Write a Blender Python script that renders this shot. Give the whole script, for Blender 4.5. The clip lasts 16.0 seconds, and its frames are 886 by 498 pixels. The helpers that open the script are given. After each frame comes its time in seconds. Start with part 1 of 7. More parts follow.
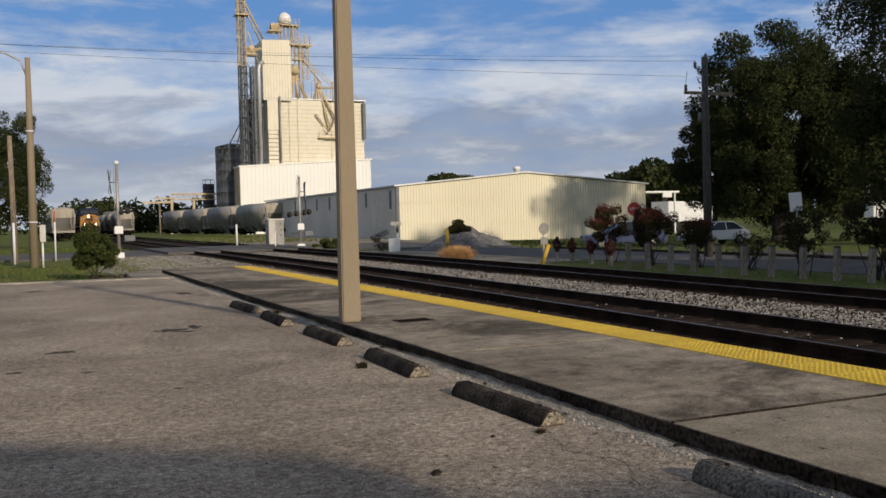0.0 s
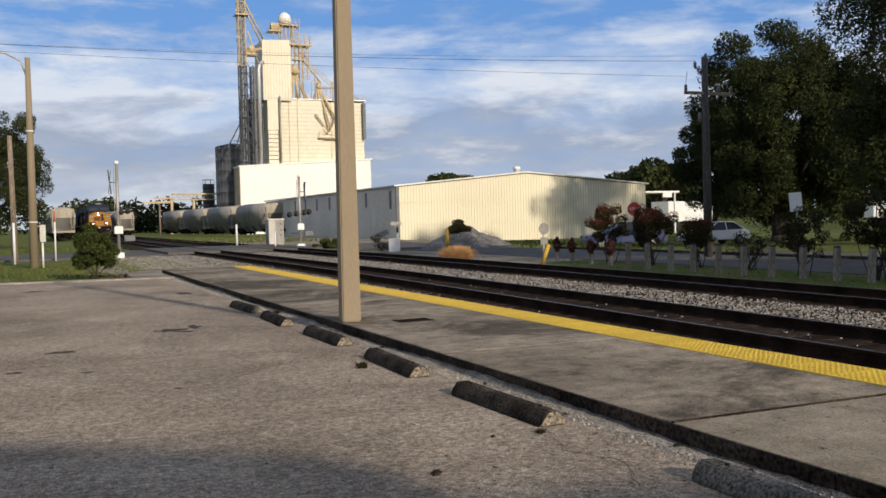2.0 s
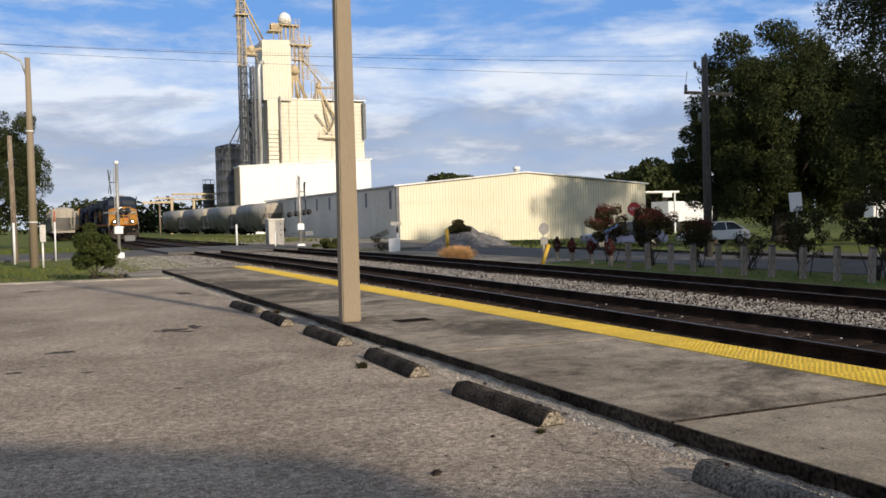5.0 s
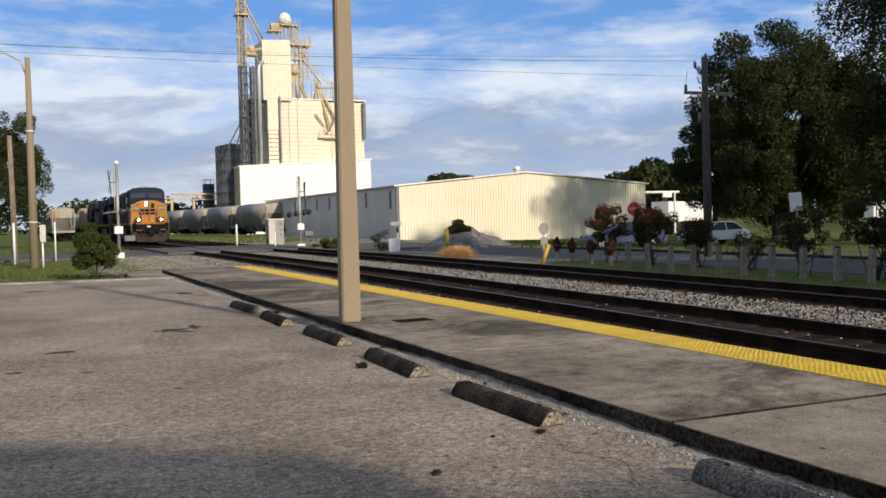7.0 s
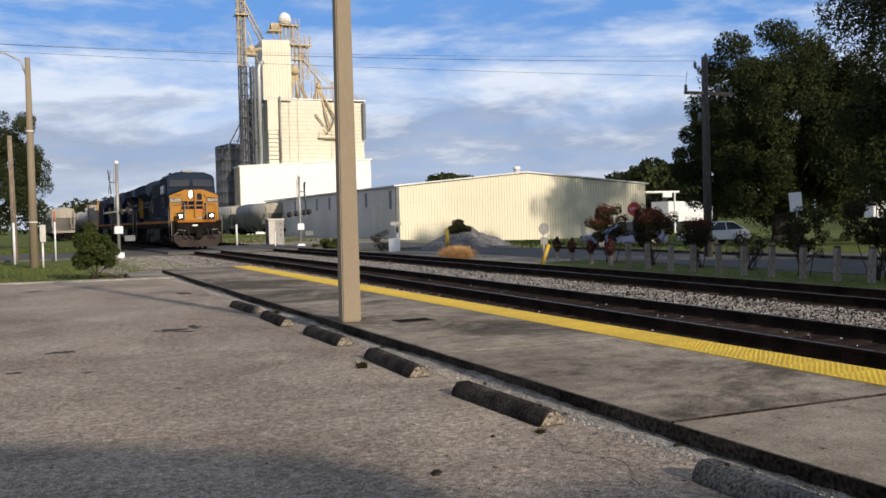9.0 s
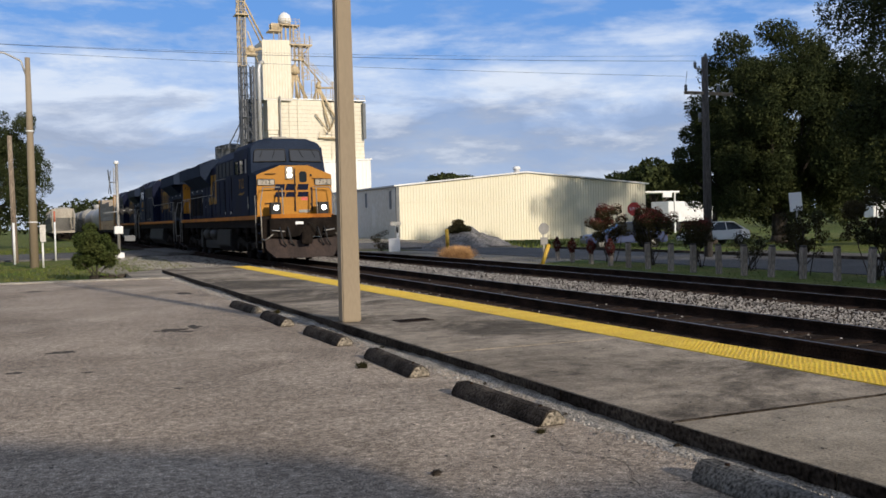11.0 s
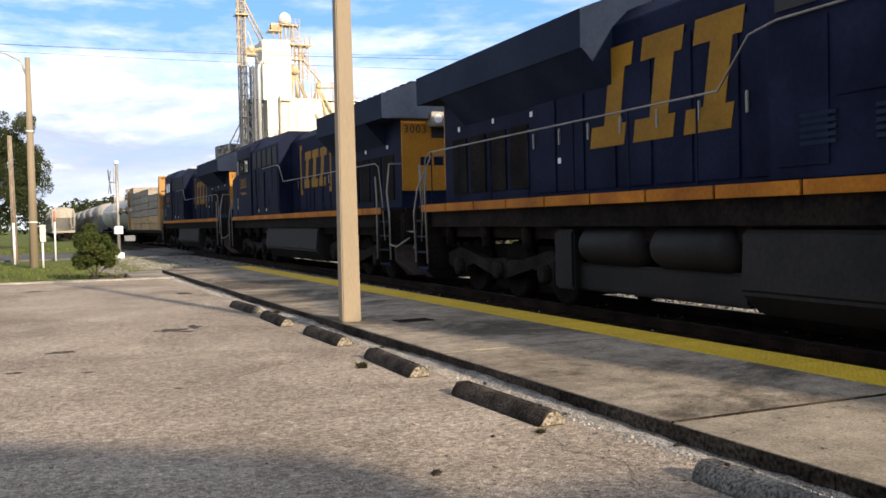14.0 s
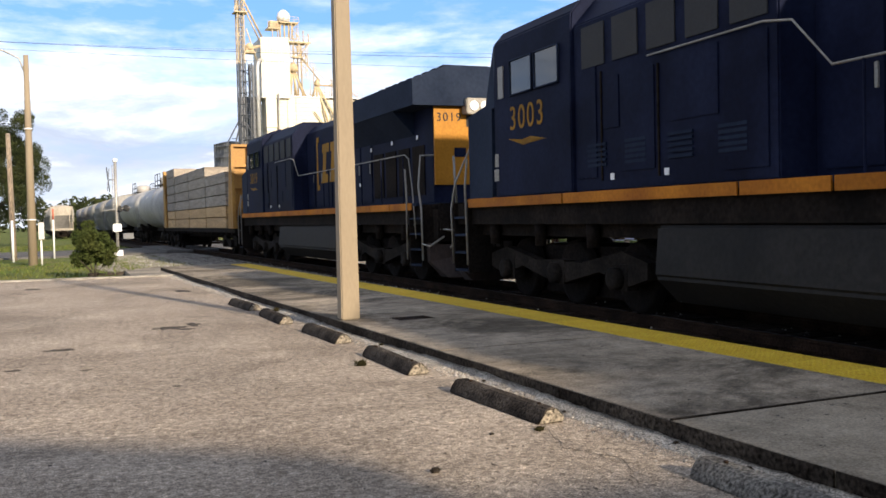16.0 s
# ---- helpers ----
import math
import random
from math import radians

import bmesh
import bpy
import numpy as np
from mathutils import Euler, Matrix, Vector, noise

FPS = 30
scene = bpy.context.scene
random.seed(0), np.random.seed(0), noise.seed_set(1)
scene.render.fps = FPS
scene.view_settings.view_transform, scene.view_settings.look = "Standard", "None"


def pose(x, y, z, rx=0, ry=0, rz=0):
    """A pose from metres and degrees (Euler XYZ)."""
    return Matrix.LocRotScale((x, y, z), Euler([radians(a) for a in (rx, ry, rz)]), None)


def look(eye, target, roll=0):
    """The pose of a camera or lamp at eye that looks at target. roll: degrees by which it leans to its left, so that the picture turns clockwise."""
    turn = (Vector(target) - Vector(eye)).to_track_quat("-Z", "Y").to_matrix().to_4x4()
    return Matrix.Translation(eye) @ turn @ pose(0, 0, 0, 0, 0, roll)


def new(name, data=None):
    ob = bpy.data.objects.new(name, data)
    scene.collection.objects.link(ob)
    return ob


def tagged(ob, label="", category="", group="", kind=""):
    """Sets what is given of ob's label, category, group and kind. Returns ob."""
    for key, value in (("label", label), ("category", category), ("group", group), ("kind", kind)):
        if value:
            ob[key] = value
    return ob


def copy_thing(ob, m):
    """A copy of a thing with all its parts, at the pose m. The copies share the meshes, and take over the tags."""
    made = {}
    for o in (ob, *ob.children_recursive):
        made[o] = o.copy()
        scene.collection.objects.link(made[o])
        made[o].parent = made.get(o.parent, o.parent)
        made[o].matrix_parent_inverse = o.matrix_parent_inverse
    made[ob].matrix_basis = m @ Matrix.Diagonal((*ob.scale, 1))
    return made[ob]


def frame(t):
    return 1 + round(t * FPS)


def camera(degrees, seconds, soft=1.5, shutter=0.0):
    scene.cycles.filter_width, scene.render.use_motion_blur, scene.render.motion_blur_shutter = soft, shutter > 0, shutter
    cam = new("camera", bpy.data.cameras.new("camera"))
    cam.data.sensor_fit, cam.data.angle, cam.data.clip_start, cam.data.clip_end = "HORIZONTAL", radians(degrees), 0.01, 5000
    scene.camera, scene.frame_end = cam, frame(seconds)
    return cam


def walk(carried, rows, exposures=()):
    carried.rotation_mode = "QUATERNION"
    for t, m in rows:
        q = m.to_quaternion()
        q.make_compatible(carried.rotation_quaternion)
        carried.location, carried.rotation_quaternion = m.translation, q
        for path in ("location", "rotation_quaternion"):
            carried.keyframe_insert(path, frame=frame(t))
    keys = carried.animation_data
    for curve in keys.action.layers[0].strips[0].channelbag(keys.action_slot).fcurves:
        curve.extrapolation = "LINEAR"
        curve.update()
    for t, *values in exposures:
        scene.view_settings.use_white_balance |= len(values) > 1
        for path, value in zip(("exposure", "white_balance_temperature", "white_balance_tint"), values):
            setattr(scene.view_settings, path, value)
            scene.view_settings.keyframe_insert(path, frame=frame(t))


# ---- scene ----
# ---- camera ----
cam = camera(49.77, 16.0, soft=1.6)
EYE = (0.0, 0.0, 1.595)


def gaze(yaw, pitch, roll):
    """Yaw clockwise from +Y, pitch downwards, picture turned anticlockwise by roll."""
    y, p = radians(yaw), radians(pitch)
    d = Vector((math.sin(y) * math.cos(p), math.cos(y) * math.cos(p), -math.sin(p)))
    return look(EYE, Vector(EYE) + d, -roll)


walk(cam, [(0, gaze(23.457, 1.784, 1.395)), (14.2, gaze(23.457, 1.784, 1.395)), (14.6, gaze(23.475, 1.80, 1.395)),
           (15.2, gaze(23.485, 1.835, 1.395)), (15.6, gaze(23.485, 1.835, 1.395)), (16, gaze(23.525, 1.925, 1.395))],
     exposures=[(0, -0.33, 6200, 10), (1.5, -0.18, 6200, 10), (2.5, 0.05, 6150, 10), (4.2, 0.13, 6150, 10), (6.5, 0.06, 6050, 10), (9.2, 0.04, 5950, 10), (11.5, -0.02, 5850, 10), (12.6, -0.05, 5850, 10), (13.3, 0.38, 6250, 10), (14.0, 0.82, 6350, 11), (16, 0.82, 6300, 11)])

# ---- light ----
SUN_AZ = math.atan2(0.203, -0.979)      # the sun stands behind and slightly to the right
SUN_EL = radians(19.5)
world = bpy.data.worlds.new("sky")
scene.world = world
world.use_nodes = True
wn, wl = world.node_tree.nodes, world.node_tree.links
wn.clear()
w_out, w_bg = wn.new("ShaderNodeOutputWorld"), wn.new("ShaderNodeBackground")
sky = wn.new("ShaderNodeTexSky")
sky.sky_type, sky.sun_disc = "NISHITA", False
sky.sun_elevation, sky.sun_rotation = SUN_EL, SUN_AZ
sky.air_density, sky.dust_density, sky.ozone_density = 1.0, 0.6, 2.0
w_co, w_map, w_sep = wn.new("ShaderNodeTexCoord"), wn.new("ShaderNodeMapping"), wn.new("ShaderNodeSeparateXYZ")
w_map.inputs["Scale"].default_value = (1.1, 1.1, 4.2)
w_map.inputs["Location"].default_value = (1.3, 0.55, 0.4)
w_n = wn.new("ShaderNodeTexNoise")           # billows
w_n.inputs["Scale"].default_value, w_n.inputs["Detail"].default_value, w_n.inputs["Roughness"].default_value = 4.2, 12, 0.62
w_n.inputs["Distortion"].default_value = 0.35
w_n2 = wn.new("ShaderNodeTexNoise")          # fine streaks
w_n2.inputs["Scale"].default_value, w_n2.inputs["Detail"].default_value, w_n2.inputs["Roughness"].default_value = 9.0, 10, 0.6


def w_range(lo, hi, to_lo, to_hi):
    r = wn.new("ShaderNodeMapRange")
    r.inputs["From Min"].default_value, r.inputs["From Max"].default_value = lo, hi
    r.inputs["To Min"].default_value, r.inputs["To Max"].default_value = to_lo, to_hi
    return r


def w_math(op, a=None, b=None):
    m = wn.new("ShaderNodeMath")
    m.operation = op
    for i, v in enumerate((a, b)):
        if isinstance(v, (int, float)):
            m.inputs[i].default_value = v
        elif v is not None:
            wl.new(v, m.inputs[i])
    return m.outputs[0]


def w_stops(stops):
    r = wn.new("ShaderNodeValToRGB")
    e = r.color_ramp.elements
    e[0].position, e[0].color = stops[0][0], (*stops[0][1], 1)
    e[1].position, e[1].color = stops[-1][0], (*stops[-1][1], 1)
    for pos, col in stops[1:-1]:
        e.new(pos).color = (*col, 1)
    return r


w_wob = w_range(0.3, 0.7, -0.045, 0.045)     # uneven edges of the cloud decks
wl.new(w_n.outputs["Fac"], w_wob.inputs["Value"])
wl.new(w_co.outputs["Generated"], w_sep.inputs[0])
w_h = w_math("MULTIPLY", w_math("ADD", w_sep.outputs["Z"], w_wob.outputs[0]), 2.0)
# cloud colour by height: pale haze, grey-blue deck, white veil above
w_col = w_stops([(0.0, (5.6, 6.0, 6.7)), (0.09, (4.5, 4.9, 5.7)), (0.17, (3.9, 4.35, 5.3)), (0.215, (5.1, 5.6, 6.6)), (0.255, (7.4, 7.8, 8.4)), (0.34, (6.6, 7.2, 8.2)), (0.5, (5.2, 5.4, 5.9)), (1.0, (3.3, 3.4, 3.7))])
# cover by height: full deck low, mostly clear above it, broken cloud overhead
w_cov = w_stops([(0.0, (0.95,) * 3), (0.24, (0.93,) * 3), (0.33, (0.55,) * 3), (0.40, (0.12,) * 3), (0.52, (0.16,) * 3), (0.75, (0.70,) * 3), (1.0, (0.78,) * 3)])
wl.new(w_h, w_col.inputs[0])
wl.new(w_h, w_cov.inputs[0])
w_str = w_range(0.40, 0.66, -0.25, 0.24)
wl.new(w_n2.outputs["Fac"], w_str.inputs["Value"])
w_west = w_range(0.24, 0.06, 0.0, 0.55)      # more high streaks towards the west
w_west.clamp = True
wl.new(w_sep.outputs["X"], w_west.inputs["Value"])
w_puff = w_range(0.52, 0.66, 0.0, 0.55)      # white cumulus tops in the deck
w_puff.clamp = True
wl.new(w_n2.outputs["Fac"], w_puff.inputs["Value"])
w_white = wn.new("ShaderNodeMixRGB")
w_white.inputs[2].default_value = (8.2, 8.3, 8.5, 1)
wl.new(w_puff.outputs[0], w_white.inputs[0])
wl.new(w_col.outputs[0], w_white.inputs[1])
w_alpha = w_math("ADD", w_math("ADD", w_cov.outputs[0], w_str.outputs[0]), w_math("MULTIPLY", w_west.outputs[0], w_math("ADD", w_str.outputs[0], 0.45)))
w_sat = w_range(0.0, 1.0, 0.0, 1.0)
w_sat.clamp = True
wl.new(w_alpha, w_sat.inputs["Value"])
w_tint = wn.new("ShaderNodeMixRGB")          # deeper blue between the clouds
w_tint.inputs[0].default_value = 0.75
w_tint.inputs[2].default_value = (1.35, 3.2, 7.2, 1)
w_mix = wn.new("ShaderNodeMixRGB")
w_bg.inputs["Strength"].default_value = 0.10
wl.new(w_co.outputs["Generated"], w_map.inputs["Vector"])
wl.new(w_map.outputs[0], w_n.inputs["Vector"])
wl.new(w_map.outputs[0], w_n2.inputs["Vector"])
wl.new(w_sat.outputs[0], w_mix.inputs[0])
wl.new(sky.outputs[0], w_tint.inputs[1])
wl.new(w_tint.outputs[0], w_mix.inputs[1])
wl.new(w_white.outputs[0], w_mix.inputs[2])
wl.new(w_mix.outputs[0], w_bg.inputs["Color"])
wl.new(w_bg.outputs[0], w_out.inputs["Surface"])

sun = new("sun", bpy.data.lights.new("sun", "SUN"))
sun.data.energy, sun.data.angle, sun.data.color = 4.4, radians(2.0), (1.0, 0.83, 0.62)
_d = Vector((math.sin(SUN_AZ) * math.cos(SUN_EL), math.cos(SUN_AZ) * math.cos(SUN_EL), math.sin(SUN_EL)))
sun.matrix_world = look(_d * 100, (0, 0, 0))


# ---- materials ----
def mat(name, c1, c2, scale=3.0, rough=0.8, metal=0.0, bump=0.15, fine=60.0, mix=0.5, stretch=(1, 1, 1), rnd=0.0, spec=0.5):
    """Two colours in two scales of noise, with fine relief. rnd: lightness varied piece by piece."""
    m = bpy.data.materials.new(name)
    m.use_nodes = True
    n, l = m.node_tree.nodes, m.node_tree.links
    b = n["Principled BSDF"]
    b.inputs["Metallic"].default_value = metal
    b.inputs["Specular IOR Level"].default_value = spec
    co, mp = n.new("ShaderNodeTexCoord"), n.new("ShaderNodeMapping")
    mp.inputs["Scale"].default_value = stretch
    l.new(co.outputs["Object"], mp.inputs["Vector"])
    big, small = n.new("ShaderNodeTexNoise"), n.new("ShaderNodeTexNoise")
    big.inputs["Scale"].default_value, big.inputs["Detail"].default_value = scale, 6
    small.inputs["Scale"].default_value, small.inputs["Detail"].default_value = fine, 4
    for t in (big, small):
        l.new(mp.outputs[0], t.inputs["Vector"])
    ra = n.new("ShaderNodeValToRGB")
    ra.color_ramp.elements[0].position, ra.color_ramp.elements[1].position = 0.34, 0.66
    ra.color_ramp.elements[0].color, ra.color_ramp.elements[1].color = (*c1, 1), (*c2, 1)
    l.new(big.outputs["Fac"], ra.inputs[0])
    mx = n.new("ShaderNodeMixRGB")
    mx.blend_type, mx.inputs[0].default_value = "OVERLAY", mix
    l.new(ra.outputs[0], mx.inputs[1])
    ct = n.new("ShaderNodeMapRange")
    ct.inputs["From Min"].default_value, ct.inputs["From Max"].default_value = 0.32, 0.68
    l.new(small.outputs["Fac"], ct.inputs["Value"])
    l.new(ct.outputs[0], mx.inputs[2])
    last = mx.outputs[0]
    if rnd:
        oi, hs, mr = n.new("ShaderNodeObjectInfo"), n.new("ShaderNodeHueSaturation"), n.new("ShaderNodeMapRange")
        mr.inputs["To Min"].default_value, mr.inputs["To Max"].default_value = 1 - rnd, 1 + rnd
        l.new(oi.outputs["Random"], mr.inputs["Value"])
        l.new(mr.outputs[0], hs.inputs["Value"])
        l.new(last, hs.inputs["Color"])
        last = hs.outputs[0]
    l.new(last, b.inputs["Base Color"])
    rr = n.new("ShaderNodeMapRange")
    rr.inputs["To Min"].default_value, rr.inputs["To Max"].default_value = max(0.02, rough - 0.1), min(1, rough + 0.1)
    l.new(big.outputs["Fac"], rr.inputs["Value"])
    l.new(rr.outputs[0], b.inputs["Roughness"])
    if bump:
        bp = n.new("ShaderNodeBump")
        bp.inputs["Strength"].default_value, bp.inputs["Distance"].default_value = bump, 0.02
        l.new(small.outputs["Fac"], bp.inputs["Height"])
        l.new(bp.outputs[0], b.inputs["Normal"])
    return m


def island(m, amount):
    """Lightness varied from one loose piece of a mesh to the next."""
    n, l = m.node_tree.nodes, m.node_tree.links
    b = n["Principled BSDF"]
    src = b.inputs["Base Color"].links[0].from_socket
    g, hs, mr = n.new("ShaderNodeNewGeometry"), n.new("ShaderNodeHueSaturation"), n.new("ShaderNodeMapRange")
    mr.inputs["To Min"].default_value, mr.inputs["To Max"].default_value = 1 - amount, 1 + amount
    l.new(g.outputs["Random Per Island"], mr.inputs["Value"])
    l.new(mr.outputs[0], hs.inputs["Value"])
    l.new(src, hs.inputs["Color"])
    l.new(hs.outputs[0], b.inputs["Base Color"])
    return m


def glow(name, col, power):
    m = bpy.data.materials.new(name)
    m.use_nodes = True
    b = m.node_tree.nodes["Principled BSDF"]
    b.inputs["Base Color"].default_value = (*col, 1)
    b.inputs["Emission Color"].default_value = (*col, 1)
    b.inputs["Emission Strength"].default_value = power
    return m


def glass(name, tint, rough=0.05):
    m = bpy.data.materials.new(name)
    m.use_nodes = True
    b = m.node_tree.nodes["Principled BSDF"]
    b.inputs["Base Color"].default_value = (*tint, 1)
    b.inputs["Roughness"].default_value = rough
    b.inputs["Specular IOR Level"].default_value = 0.4
    return m


def leaf_mat(name, c1, c2):
    m = mat(name, c1, c2, 0.6, 0.8, 0, 0.0, 9, 0.4, spec=0.08)
    island(m, 0.35)
    return m


def worn(m, scale, rough, amount, stain):
    """Adds many-scaled speckle and large dark stains to a ground material."""
    n, l = m.node_tree.nodes, m.node_tree.links
    b = n["Principled BSDF"]
    src = b.inputs["Base Color"].links[0].from_socket
    co = n.new("ShaderNodeTexCoord")
    a, c = n.new("ShaderNodeTexNoise"), n.new("ShaderNodeTexNoise")
    a.inputs["Scale"].default_value, a.inputs["Detail"].default_value, a.inputs["Roughness"].default_value = scale, 12, rough
    c.inputs["Scale"].default_value, c.inputs["Detail"].default_value, c.inputs["Roughness"].default_value = 0.33, 12, 0.76
    c.inputs["Distortion"].default_value = 0.8
    ra, rc = n.new("ShaderNodeMapRange"), n.new("ShaderNodeMapRange")
    for r, lo, hi, k in ((ra, 0.36, 0.64, amount), (rc, 0.42, 0.52, stain)):
        r.inputs["From Min"].default_value, r.inputs["From Max"].default_value = lo, hi
        r.inputs["To Min"].default_value, r.inputs["To Max"].default_value = 1 - k * 0.6, 1 + k * (0.45 if r is ra else 0.0)
    l.new(co.outputs["Object"], a.inputs["Vector"])
    l.new(co.outputs["Object"], c.inputs["Vector"])
    l.new(a.outputs["Fac"], ra.inputs["Value"])
    l.new(c.outputs["Fac"], rc.inputs["Value"])
    mu, hs = n.new("ShaderNodeMath"), n.new("ShaderNodeHueSaturation")
    mu.operation = "MULTIPLY"
    l.new(ra.outputs[0], mu.inputs[0])
    l.new(rc.outputs[0], mu.inputs[1])
    l.new(mu.outputs[0], hs.inputs["Value"])
    l.new(src, hs.inputs["Color"])
    l.new(hs.outputs[0], b.inputs["Base Color"])
    return m


def aggregate(m, scale, amount, relief):
    """Single stones of two sizes showing in a worn surface."""
    n, l = m.node_tree.nodes, m.node_tree.links
    b = n["Principled BSDF"]
    src = b.inputs["Base Color"].links[0].from_socket
    co = n.new("ShaderNodeTexCoord")
    hs = n.new("ShaderNodeHueSaturation")
    vals = []
    for sc in (scale, scale * .37):
        v, r = n.new("ShaderNodeTexVoronoi"), n.new("ShaderNodeMapRange")
        v.inputs["Scale"].default_value = sc
        l.new(co.outputs["Object"], v.inputs["Vector"])
        sp = n.new("ShaderNodeSeparateColor")
        l.new(v.outputs["Color"], sp.inputs[0])
        r.inputs["To Min"].default_value, r.inputs["To Max"].default_value = 1 - amount, 1 + amount
        l.new(sp.outputs[0], r.inputs["Value"])
        vals.append((v, r))
    mu = n.new("ShaderNodeMath")
    mu.operation = "MULTIPLY"
    l.new(vals[0][1].outputs[0], mu.inputs[0])
    l.new(vals[1][1].outputs[0], mu.inputs[1])
    l.new(mu.outputs[0], hs.inputs["Value"])
    l.new(src, hs.inputs["Color"])
    l.new(hs.outputs[0], b.inputs["Base Color"])
    bp = n.new("ShaderNodeBump")
    bp.inputs["Strength"].default_value, bp.inputs["Distance"].default_value = relief, 0.012
    bp.invert = True
    l.new(vals[1][0].outputs["Distance"], bp.inputs["Height"])
    if b.inputs["Normal"].links:
        l.new(b.inputs["Normal"].links[0].from_socket, bp.inputs["Normal"])
    l.new(bp.outputs[0], b.inputs["Normal"])
    return m


ASPHALT = worn(mat("old_asphalt", (0.345, 0.282, 0.218), (0.47, 0.39, 0.305), 0.45, 0.95, 0, 0.9, 95, 0.65, spec=0.08), 14.0, 0.80, 0.75, 0.40)
aggregate(ASPHALT, 85.0, 0.28, 0.5)
ROAD = mat("road_asphalt", (0.085, 0.08, 0.075), (0.135, 0.128, 0.119), 0.4, 0.9, 0, 0.5, 50, 0.5, spec=0.2)
CONCRETE = worn(mat("platform_concrete", (0.24, 0.20, 0.15), (0.35, 0.295, 0.225), 0.55, 0.92, 0, 0.4, 60, 0.3, (1, 0.8, 1), spec=0.08), 2.6, 0.80, 0.8, 1.0)
CONCRETEN = worn(mat("cleaner_platform_concrete", (0.275, 0.232, 0.172), (0.345, 0.295, 0.225), 0.7, 0.92, 0, 0.4, 60, 0.3, spec=0.08), 3.2, 0.78, 0.4, 0.35)
STAIN = mat("dark_oil_stain", (0.045, 0.038, 0.032), (0.10, 0.085, 0.07), 5.0, 0.9, 0, 0.8, 60, 0.7, spec=0.1)
# near-black: paints in the kerb face's shade; also used for the dirty joint
KERB = mat("shaded_kerb_and_joint", (0.022, 0.017, 0.013), (0.066, 0.054, 0.042), 1.6, 0.97, 0, 0.8, 30, 0.7, spec=0.04)
STOPC = mat("stop_concrete", (0.020, 0.016, 0.013), (0.085, 0.071, 0.057), 3.0, 0.97, 0, 0.9, 45, 0.7, rnd=0.15, spec=0.04)
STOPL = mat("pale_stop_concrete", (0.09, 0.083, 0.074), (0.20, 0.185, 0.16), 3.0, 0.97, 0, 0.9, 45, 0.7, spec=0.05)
# broken stop end, paler because the sun on it is painted in
STOPE = mat("sunlit_broken_stop_end", (0.16, 0.14, 0.11), (0.30, 0.265, 0.21), 9.0, 0.97, 0, 1.0, 45, 0.7, spec=0.05)
YELLOW = mat("tactile_yellow", (0.62, 0.42, 0.02), (0.72, 0.52, 0.05), 1.0, 0.7, 0, 0.1, 40, 0.3, rnd=0.06)
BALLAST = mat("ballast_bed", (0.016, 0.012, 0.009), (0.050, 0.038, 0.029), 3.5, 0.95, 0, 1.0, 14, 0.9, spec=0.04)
STONE = island(mat("ballast_stone", (0.17, 0.155, 0.14), (0.36, 0.335, 0.30), 2.0, 0.95, 0, 0.3, 30, 0.4), 0.4)
TIE = mat("creosoted_tie", (0.014, 0.010, 0.008), (0.055, 0.038, 0.030), 2.0, 0.95, 0, 0.8, 30, 0.6, (1, 6, 1), rnd=0.35, spec=0.03)
RAIL = mat("rusty_rail", (0.013, 0.0085, 0.006), (0.036, 0.022, 0.015), 2.0, 0.92, 0, 0.4, 40, 0.5, spec=0.05)
RAILTOP = mat("worn_rail_head", (0.09, 0.08, 0.075), (0.16, 0.15, 0.14), 1.0, 0.45, 0.9, 0.05, 60, 0.2, (1, .1, 1))
GRASS = mat("grass_ground", (0.075, 0.115, 0.020), (0.15, 0.145, 0.045), 0.35, 0.95, 0, 1.0, 22, 0.8, spec=0.1)
DIRT = mat("sandy_dirt", (0.17, 0.145, 0.11), (0.34, 0.30, 0.24), 0.6, 0.95, 0, 0.8, 20, 0.7, spec=0.1)
POLEC = mat("tan_pole_paint", (0.245, 0.195, 0.13), (0.295, 0.24, 0.165), 0.8, 0.75, 0, 0.03, 30, 0.05, (1, 1, .3), spec=0.2)
WOODP = mat("weathered_pole_wood", (0.16, 0.12, 0.085), (0.30, 0.24, 0.17), 2.0, 0.9, 0, 0.5, 18, 0.6, (3, 3, 0.3))
POSTW = mat("bollard_wood", (0.20, 0.165, 0.13), (0.36, 0.30, 0.24), 2.5, 0.9, 0, 0.5, 25, 0.5, (2, 2, .4), rnd=0.2)
CREAM = mat("cream_metal_siding", (0.66, 0.61, 0.45), (0.73, 0.68, 0.52), 0.12, 0.55, 0, 0.05, 9, 0.12)
GREYSIDE = mat("grey_metal_siding", (0.60, 0.57, 0.50), (0.74, 0.70, 0.62), 0.15, 0.6, 0, 0.05, 9, 0.2, (1, 1, .3))
ROOFM = mat("galvanised_roof", (0.42, 0.43, 0.43), (0.55, 0.55, 0.54), 0.2, 0.45, 0.4, 0.05, 9, 0.2)
TRIM = mat("dark_trim", (0.10, 0.11, 0.115), (0.15, 0.155, 0.16), 0.6, 0.6, 0, 0.1, 20, 0.3)
SILO = mat("white_silo_steel", (0.64, 0.585, 0.45), (0.75, 0.70, 0.56), 0.10, 0.6, 0, 0.05, 3, 0.10, (1, 1, .25))
# hoops and stiffeners, a little darker than the bin steel
SILOH = mat("darker_bin_hoop", (0.50, 0.445, 0.325), (0.62, 0.56, 0.43), 0.3, 0.7, 0, 0.1, 6, 0.3)
WHITEW = mat("white_wall", (0.78, 0.765, 0.72), (0.84, 0.825, 0.78), 0.1, 0.6, 0, 0.04, 8, 0.1)
